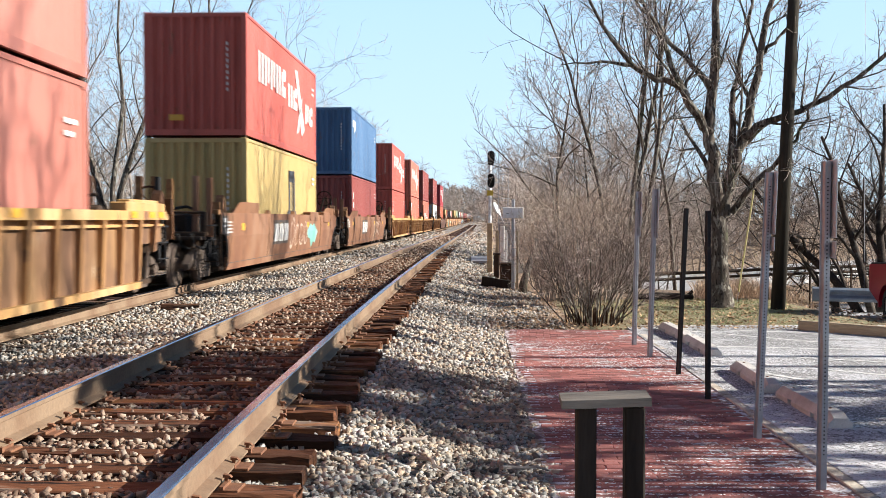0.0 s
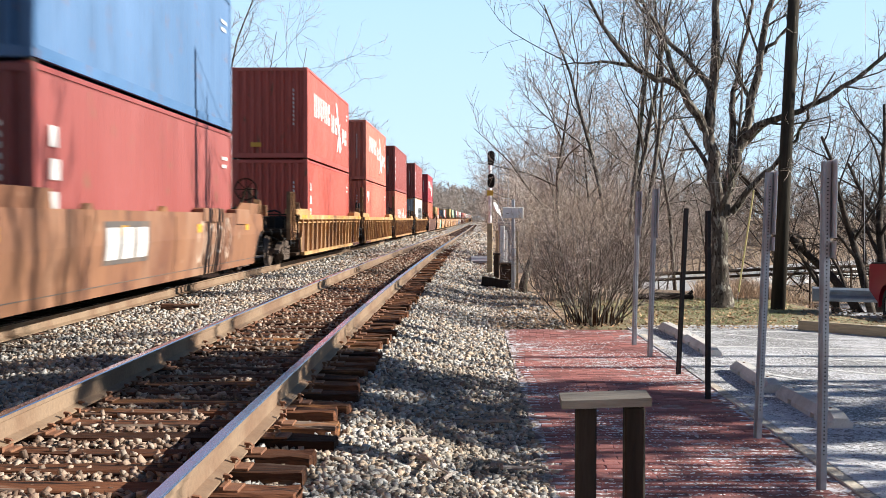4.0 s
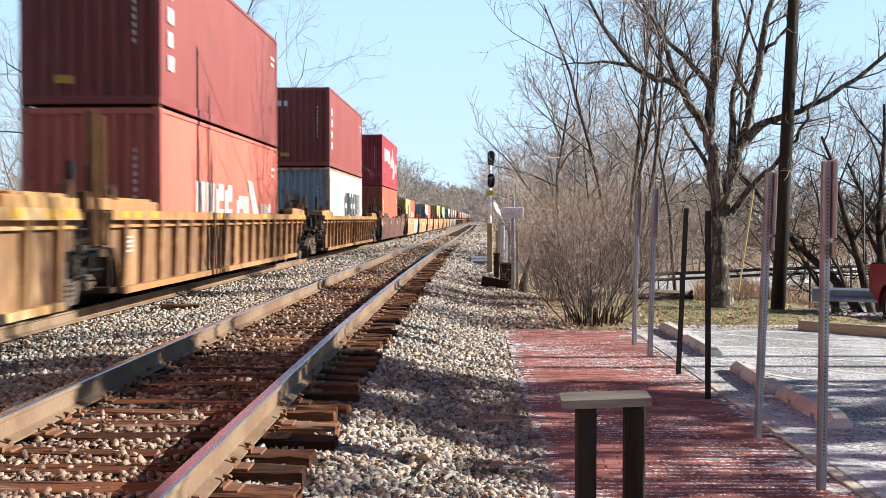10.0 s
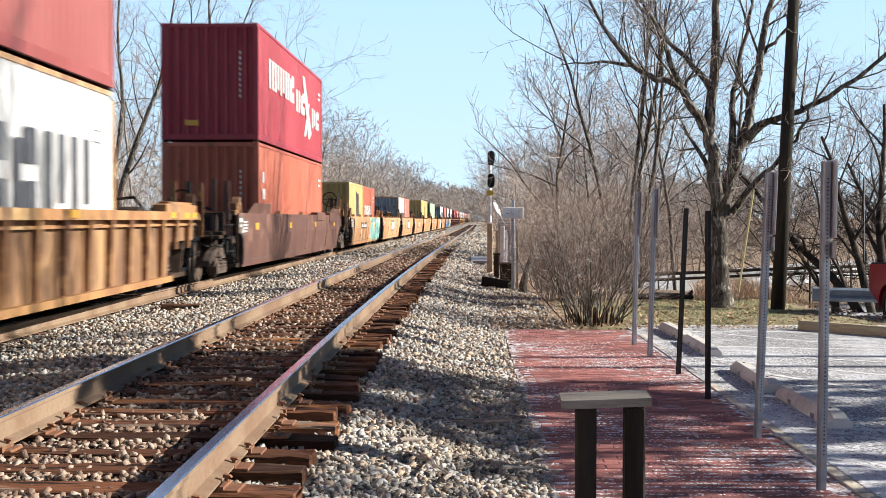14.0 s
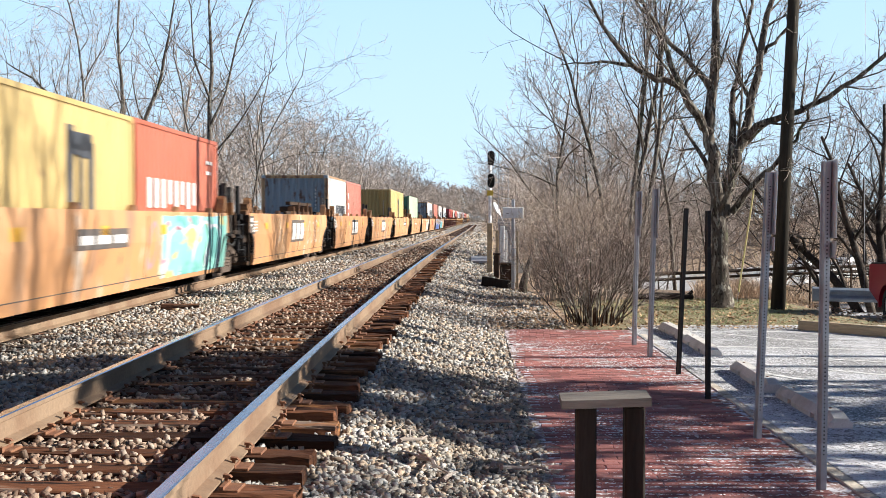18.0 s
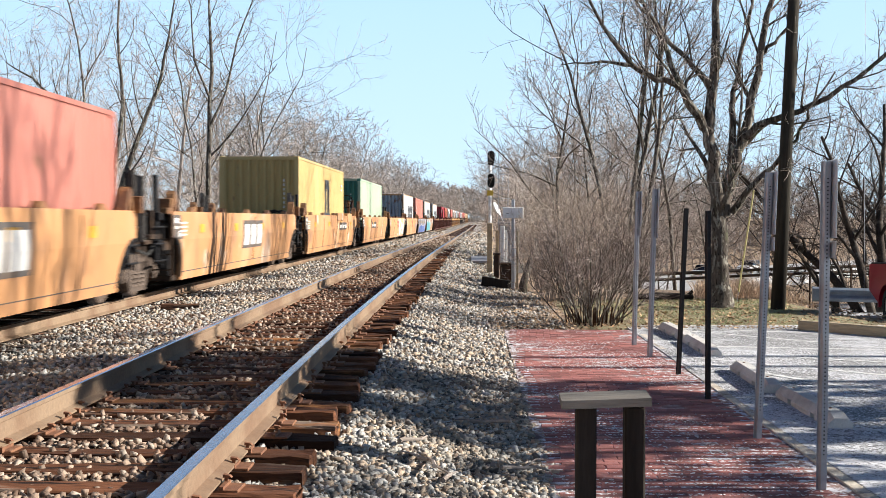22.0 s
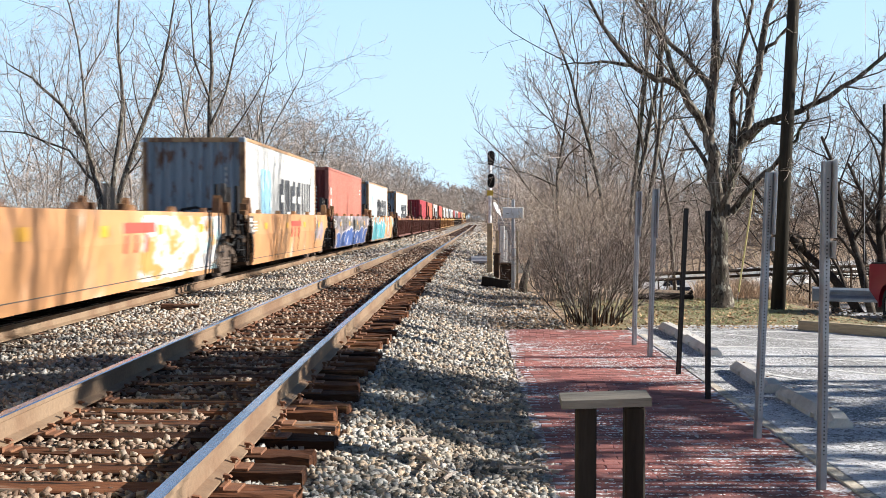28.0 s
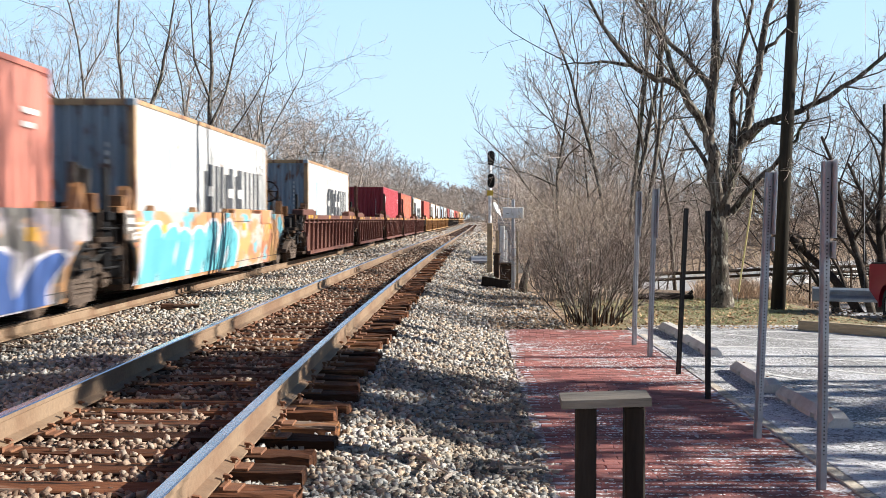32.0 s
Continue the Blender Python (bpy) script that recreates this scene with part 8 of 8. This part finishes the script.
# ---- unseen trees, added outside the view to shade the walk and the tracks
def build_evergreen(x, y, height, radius, seed, low, high, bare=0.08):
    """A dense dark evergreen, added for its shade: whorls of drooping boughs, each hung with small sprays."""
    t = tagged(empty("tree", pose(x, y, 0.0)), "unseen dark evergreen added to shade the walk and tracks", "tree", "evergreens beyond the lot")
    s = Shape()
    s.tube([(0, 0, -0.3), (0, 0, height * 0.5), (0, 0, height)], [0.17, 0.10, 0.02], 8)
    part("trunk", s, BARK, t, smooth=True)
    g = np.random.RandomState(seed)
    verts, n = [], 0
    levels = int(height / 0.24)
    for k in range(levels):
        u = bare + (1 - bare) * k / levels
        reach = radius * (1 - u) ** 0.22 * (0.85 + 0.3 * g.rand())
        for b in range(6):
            a = g.uniform(0, 2 * np.pi)
            for q in np.linspace(0.2, 1.0, 5):
                c = np.array([np.cos(a) * reach * q, np.sin(a) * reach * q, height * u - 0.28 * reach * q * q + g.normal(0, 0.05)])
                w = g.normal(0, 1, (2, 3))
                w /= np.linalg.norm(w, axis=1)[:, None]
                w *= np.array([[1.0], [0.54]]) * (low + (high - low) * u * u) * g.uniform(0.7, 1.3)
                verts += [c - w[0], c + w[1], c + w[0], c - w[1]]
                n += 1
    part("crown", raw_mesh("crown", np.array(verts), np.arange(n * 4), 4, NEEDLES), None, t, "dark green needle sprays")


# tall ones get larger sprays higher up, to deepen shade on the tracks
for x, y, height, radius, seed in ((14.2, 9.8, 10.1, 1.25, 301), (13.9, 11.0, 10.4, 1.3, 305), (14.2, 12.1, 10.2, 1.2, 306), (11.2, 8.1, 5.7, 1.25, 302), (11.3, 6.3, 5.65, 1.3, 303), (11.2, 4.5, 5.7, 1.3, 304)):
    build_evergreen(x, y, height, radius, seed, 0.13 if height > 7 else 0.145, 0.31 if height > 7 else 0.145)
# unseen bare trees, added to dapple the near ground and the train's side
for k, (x, y, q) in enumerate(((15.2, 6.9, 0.55), (15.6, 5.2, 0.63))):
    tree(DENSE[k % 2], x, y, 70 * k, q, "unseen dense bare thorn tree added to shade the near ground", "trees right of the railway", z=0.0)
HIGH_CROWN = dict(FOREST, kids=(9, 6, 5), start=(0.66, 0.2, 0.1), wobble=(0.025, 0.16, 0.2, 0.2), ratio=((0.15, 0.28), (0.4, 0.6), (0.4, 0.6)), least=0.014)
for k, (x, y) in enumerate(((20.0, 15.6), (20.6, 13.3), (21.4, 14.5))):
    tree(tree_meshes(201 + k, 16.5, 1, HIGH_CROWN, lean=0.0, trunk=0.009), x, y, 0, 1.0, "unseen slender high-crowned bare tree added to shade the train", "trees right of the railway", z=0.0)


# ---- bushes and brush
def build_bushes():
    rnd = random.Random(31)

    def thicket(name, x, y, stems, height, spread_, label, material=BUSH_TWIG, r=0.010, kids=9, flare=0.5):
        t = tagged(empty(name, pose(x, y, ground_z(x, y))), label, "bush", "bushes")
        a, b = Shape(), Shape()
        spec = dict(BRUSHY, segs=(5, 4, 3), kids=(kids, 3), start=(0.2, 0.2), angle=((15, 40), (20, 50)), ratio=((0.25, 0.5), (0.3, 0.55)), thin=(0.55, 0.6), wobble=(0.08, 0.14, 0.18), up=(0.05, 0.06, 0.05), taper=(0.75, 0.8, 0.7), sides=(4, 3, 3), least=0.0028, twig_level=1)
        for k in range(stems):
            ang, q = rnd.uniform(0, 6.28), math.sqrt(rnd.random())
            d = Vector((math.cos(ang) * q * flare, math.sin(ang) * q * flare, 1))
            grow(a, b, (math.cos(ang) * q * spread_ * 0.30, math.sin(ang) * q * spread_ * 0.30, -0.05), d, height * rnd.uniform(0.65, 1.05) * (1.05 - 0.25 * q), r * rnd.uniform(0.7, 1.3), 0, rnd, spec)
        part("stem", a, BARK_PALE, t)
        part("crown", b, material, t)

    shrub = tagged(empty("bush", pose(2.02, 19.9, ground_z(2.02, 19.9))), "bare domed shrub of grey-brown twigs beside the brick walk", "bush", "bushes")
    wood, fine = Shape(), Shape()
    spec = dict(BRUSHY, segs=(5, 4, 3, 2), kids=(6, 5, 3), start=(0.25, 0.2, 0.15), angle=((18, 44), (24, 52), (26, 58)), ratio=((0.42, 0.66), (0.42, 0.64), (0.35, 0.55)), thin=(0.6, 0.6, 0.65), wobble=(0.10, 0.12, 0.13, 0.12), up=(0.07, 0.05, 0.04, 0.03), taper=(0.7, 0.75, 0.7, 0.6), sides=(5, 4, 3, 3), least=0.0040, twig_level=2)
    for k in range(32):
        ang, q = k * 2.4 + rnd.uniform(-0.3, 0.3), math.sqrt((k + 0.5) / 32)
        grow(wood, fine, (math.cos(ang) * q * 0.42, math.sin(ang) * q * 0.42, -0.05), (math.cos(ang) * q * 0.88, math.sin(ang) * q * 0.88, 1), 1.62 * rnd.uniform(0.85, 1.08) * (1.06 - 0.14 * q), rnd.uniform(0.010, 0.018), 0, rnd, spec)
    part("stem", wood, BARK, shrub)
    stubs = Shape()
    for k in range(60):      # cut and broken stems at the foot
        ang, q = rnd.uniform(0, 6.28), 0.5 * math.sqrt(rnd.random())
        x, y, h = math.cos(ang) * q, math.sin(ang) * q, rnd.uniform(0.08, 0.30)
        stubs.tube([(x, y, -0.05), (x * (1 + 0.5 * h), y * (1 + 0.5 * h), h)], [0.014, 0.009], 4)
    part("stub", stubs, RUSTY_PART, shrub, "dark reddish stubs at the foot")
    part("crown", fine, BUSH_TWIG, shrub)
    for x, y, h in ((1.75, 26.0, 2.6), (2.6, 30.0, 2.9), (2.2, 24.2, 2.3), (2.9, 26.5, 2.7), (2.0, 32.5, 2.6), (3.3, 33.5, 3.0)):
        thicket("bush", x, y, 45, h, 1.0, "straw-coloured tall brush behind the shrub", STRAW_BRUSH, flare=0.28)
    for k, (x, y, s) in enumerate(((2.9, 25.5, 0.9), (2.6, 35.5, 0.95), (3.3, 40, 1.1), (3.6, 47, 1.1), (3.5, 55, 1.2), (11.2, 30.5, 0.85), (12.8, 31.5, 1.1), (13.6, 34, 1.2))):
        tree(SCRUB[k % 3], x, y, rnd.uniform(0, 360), s, "tangled bare undergrowth at the edge of the wood", "bushes", "bush")


build_bushes()


# ---- leaning vine-hung tree by the drive
def build_leaning_tree(x, y, turn, seed):
    t = tagged(empty("tree", pose(x, y, ground_z(x, y), 0, 0, turn)), "dark leaning tree hung with bare vines", "tree", "trees right of the railway")
    a, b = Shape(), Shape()
    rnd = random.Random(seed)
    spec = dict(FOREST, wobble=(0.09, 0.16, 0.2, 0.22), up=(0.03, 0.03, 0.02, 0.0), kids=(8, 6, 4), start=(0.25, 0.2, 0.1), least=0.006)
    for d, L, r in (((-0.55, 0.1, 1), 5.2, 0.13), ((-0.30, 0.0, 1), 5.0, 0.12), ((0.1, -0.1, 1), 5.6, 0.13), ((-0.8, 0.2, 0.9), 3.8, 0.08)):
        grow(a, b, (rnd.uniform(-0.2, 0.2), 0, -0.3), d, L, r, 0, rnd, spec)
    part("trunk", a, BARK_DARK, t, smooth=True)
    part("crown", b, DARK_TWIG, t)


for place in ((9.2, 27.0, 0, 41), (12.4, 31.0, 20, 43), (14.6, 35.0, 200, 45)):
    build_leaning_tree(*place)
# ---------------------------------------------------------------- grass, leaves, reeds
def blades(name, xs, ys, zs, heights, widths, lean, material, label, category, seed):
    """Upright tapering blades, two faces each."""
    g = np.random.RandomState(seed)
    n = len(xs)
    ang, bend = g.uniform(0, 2 * np.pi, n), g.uniform(0, 2 * np.pi, n)
    dx, dy = np.cos(ang) * widths / 2, np.sin(ang) * widths / 2
    lx, ly = np.cos(bend) * lean * heights, np.sin(bend) * lean * heights
    base = np.stack([xs, ys, zs], 1)
    v = np.stack([base - np.stack([dx, dy, 0 * dx], 1), base + np.stack([dx, dy, 0 * dx], 1),
                  base + np.stack([lx * 0.35 + dx * 0.7, ly * 0.35 + dy * 0.7, heights * 0.55], 1), base + np.stack([lx * 0.35 - dx * 0.7, ly * 0.35 - dy * 0.7, heights * 0.55], 1),
                  base + np.stack([lx + dx * 0.2, ly + dy * 0.2, heights], 1), base + np.stack([lx - dx * 0.2, ly - dy * 0.2, heights], 1)], 1)
    loops = (np.array([(0, 1, 2, 3), (3, 2, 4, 5)])[None] + (np.arange(n) * 6)[:, None, None]).reshape(-1)
    ob = new(name, raw_mesh(name, v.reshape(-1, 3), loops, 4, material))
    return tagged(ob, label, category, kind="stuff")


def heights_at(xs, ys):
    return np.array([ground_z(a, b) for a, b in zip(xs, ys)])


def build_ground_cover():
    g = np.random.RandomState(8)
    n = 34000
    x, y = g.uniform(2.2, 8.5, n), g.uniform(19.2, 27.5, n)
    keep = (y > 19.6 + 0.03 * x) & (x > 2.75 - 0.06 * (y - 19) + g.normal(0, 0.2, n)) & ~((x > 5.3) & (y < 20.2 + (x - 5.3) * 2.6) & (x < 8)) & ~((x > 6.2) & (y > 23) & (x > 6.2 + (y - 23) * 0.22))
    x, y = x[keep], y[keep]
    blades("grass", x, y, heights_at(x, y) - 0.005, g.uniform(0.012, 0.038, len(x)), g.uniform(0.005, 0.012, len(x)), 0.8, GRASS_BLADE, "short patchy winter grass", "grass", 9)
    n = 11000
    x, y = g.uniform(4.6, 14, n), g.uniform(27.4, 34, n)
    keep = (x > 5.3 + (y - 28.2) * 0.24) | ((x < 6.6) & (x > 5.1 + (y - 27.4) * 0.2))
    x, y = x[keep], y[keep]
    blades("dry_reeds", x, y, heights_at(x, y) - 0.02, g.uniform(0.15, 0.62, len(x)), g.uniform(0.006, 0.016, len(x)), 0.75, REED, "pale dry reeds and tall dead grass", "reeds", 10)
    n = 700
    x, y = g.uniform(1.0, 3.4, n), g.uniform(19.4, 40, n)
    blades("dry_weeds", x, y, heights_at(x, y) - 0.02, g.uniform(0.06, 0.28, n), g.uniform(0.003, 0.008, n), 0.6, REED, "thin dry weeds along the ballast", "weeds", 12)
    # fallen leaves
    n = 5200
    x, y = g.uniform(0.4, 8.6, n), 18.7 + 9.0 * g.rand(n) ** 1.6
    keep = ~((y < 19.5) & (g.rand(n) < 0.35) & (x > 2.6))
    x, y = x[keep], y[keep]
    n = len(x)
    a, s, tilt = g.uniform(0, 6.28, n), g.uniform(0.018, 0.042, n), g.uniform(-0.5, 0.5, n)
    ux, uy = np.cos(a) * s, np.sin(a) * s
    z = np.maximum(heights_at(x, y), np.where((x > 2.6) & (y < 19.4), 0.01, -9)) + 0.012 + 0.02 * g.rand(n)
    c = np.stack([x, y, z], 1)
    p = np.stack([ux, uy, tilt * s], 1)
    q = np.stack([-uy * 0.6, ux * 0.6, tilt * s * 0.4 + 0.006], 1)
    v = np.stack([c - p, c + q, c + p, c - q], 1)
    ob = new("fallen_leaves", raw_mesh("fallen_leaves", v.reshape(-1, 3), np.arange(n * 4), 4, DEAD_LEAF))
    tagged(ob, "scattered brown fallen leaves", "leaves", kind="stuff")


build_ground_cover()
# ---------------------------------------------------------------- brick paving
def build_bricks():
    walk_ = tagged(empty("brick_walk"), "red brick walk with salt-whitened joints", "brick walk", kind="structure")
    s = Shape()
    s.prism([(0.50, -3.2), (2.45, -3.2), (2.45, 7.5), (2.545, 18.75), (0.50, 18.75)], "z", -0.10, -0.0045)
    part("joint_bed", s, MORTAR, walk_, "sandy joints, whitened with salt")
    rnd = random.Random(14)
    kinds = []
    for k in range(5):
        b = Shape()
        j = [rnd.uniform(-0.002, 0.002) for _ in range(6)]
        x0, x1, y0, y1 = -0.1008 + j[0], 0.1008 + j[1], -0.0495 + j[2], 0.0495 + j[3]
        c = 0.005
        b.v = [(x0, y0, -0.06), (x1, y0, -0.06), (x1, y1, -0.06), (x0, y1, -0.06), (x0, y0, -c), (x1, y0, -c), (x1, y1, -c), (x0, y1, -c), (x0 + c, y0 + c, j[4] * 0.3), (x1 - c, y0 + c, j[5] * 0.3), (x1 - c, y1 - c, 0), (x0 + c, y1 - c, 0)]
        b.f = [(8, 9, 10, 11)] + [(i, (i + 1) % 4, 4 + (i + 1) % 4, 4 + i) for i in range(4)] + [(4 + i, 4 + (i + 1) % 4, 8 + (i + 1) % 4, 8 + i) for i in range(4)]
        b.mi = [0] * 9
        kinds.append(b)
    meshes = [b.mesh("brick", BRICK) for b in kinds]
    rest = Shape()
    row, y, made = 0, -3.038, 0
    while y < 18.7:
        x = 0.66 + (row % 2) * 0.105 + 0.03 * math.sin(y * 2.1)
        while x < 2.34 + 0.009 * max(0.0, y - 7.5):
            z = rnd.uniform(-0.003, 0.003) + 0.003 * math.sin(x * 3 + y * 1.3)
            k = rnd.randrange(5)
            if 7.3 < y < 10.7 and made < 300:
                part("brick", meshes[k], None, walk_, at=pose(x, y, z, rnd.uniform(-1.2, 1.2), rnd.uniform(-0.8, 0.8), rnd.uniform(-1, 1)))
                made += 1
            else:
                n = len(rest.v)
                rest.v += [(a + x, b + y, c + z) for a, b, c in kinds[k].v]
                rest.f += [tuple(i + n for i in f) for f in kinds[k].f]
                rest.mi += [0] * 9
            x += 0.207
        y += 0.1035
        row += 1
    tagged(part("bricks_rest", rest, BRICK_FAR, walk_, "worn red paving bricks"), kind="stuff")
    # crumbs of salt and grit
    g = np.random.RandomState(15)
    n = 15000
    u = g.rand(n)
    y = 7.0 * (18.6 / 7.0) ** u
    x = g.uniform(0.6, 2.42, n)
    drift = np.sin(x * 2.3 + y * 1.1) + np.sin(y * 2.9 - x * 1.7) + 0.8 * np.sin(y * 0.9 + 1.0)
    sift = drift + g.normal(0, 0.5, n) > 0.25
    x, y = x[sift], y[sift]
    n = len(x)
    x2, y2 = g.uniform(2.6, 6.5, 2500), g.uniform(7, 14, 2500)
    x, y = np.concatenate([x, x2]), np.concatenate([np.round(y / 0.1035) * 0.1035 + 0.052 + g.normal(0, 0.012, n), y2])
    n = len(x)
    s = 0.0011 + 0.0030 * g.rand(n) ** 2
    z = np.where(x > 2.57, 0.008, 0.004)
    quad = np.array([(-3.6, -0.8), (2.9, -1), (3.6, 0.9), (-2.7, 1)])
    a = np.stack([x[:, None] + quad[None, :, 0] * s[:, None], y[:, None] + quad[None, :, 1] * s[:, None], np.repeat(z[:, None], 4, 1)], 2)
    b = a.copy()
    b[..., 2] += s[:, None] * 0.9
    b[..., :2] = b[..., :2] * 0.7 + np.stack([x, y], 1)[:, None] * 0.3
    v = np.concatenate([a, b], 1)
    q = np.array([(4, 5, 6, 7), (0, 1, 5, 4), (1, 2, 6, 5), (2, 3, 7, 6), (3, 0, 4, 7)])
    loops = (q[None] + (np.arange(n) * 8)[:, None, None]).reshape(-1)
    ob = new("salt_crumbs", raw_mesh("salt_crumbs", v.reshape(-1, 3), loops, 4, SALT))
    tagged(ob, "white crumbs of road salt on brick and asphalt", "salt", kind="stuff")


def build_frost():
    """Thin flakes of frost on the asphalt beside the walk, thickest in drifts."""
    g = np.random.RandomState(18)
    n = 160000
    x, y = 2.56 + 3.9 * g.rand(n) ** 1.35, 7.0 * (17.0 / 7.0) ** g.rand(n)
    drift = np.sin(x * 2.1 + y * 0.9) + np.sin(y * 1.7 - x * 1.3) + 0.6 * np.sin(5.1 * x + 2.3 * y)
    near = np.clip((9.8 - y) / 1.5, 0, 1) + np.clip((12.6 - np.abs(y - 12.3) * 4 - 11.5) / 1.2, 0, 0.7)
    sift = drift + g.normal(0, 0.8, n) > 0.6 - 1.9 * near
    x, y = x[sift], y[sift]
    n = len(x)
    s, a0 = 0.003 + 0.0125 * g.rand(n) ** 1.8, g.uniform(0, 6.28, n)
    ring = a0[:, None] + np.linspace(0, 2 * np.pi, 6, endpoint=False)[None]
    r = s[:, None] * g.uniform(0.5, 1.1, (n, 6))
    v = np.stack([x[:, None] + np.cos(ring) * r * 1.7, y[:, None] + np.sin(ring) * r, np.repeat((0.009 + 0.004 * g.rand(n))[:, None], 6, 1)], 2)
    ob = new("frost", raw_mesh("frost", v.reshape(-1, 3), np.arange(n * 6), 6, SALT))
    tagged(ob, "thin white frost on grey asphalt beside the walk", "frost", kind="stuff")


build_bricks()
build_frost()


def motions():
    key_train()
    key_wheels()
    key_cars()


motions()
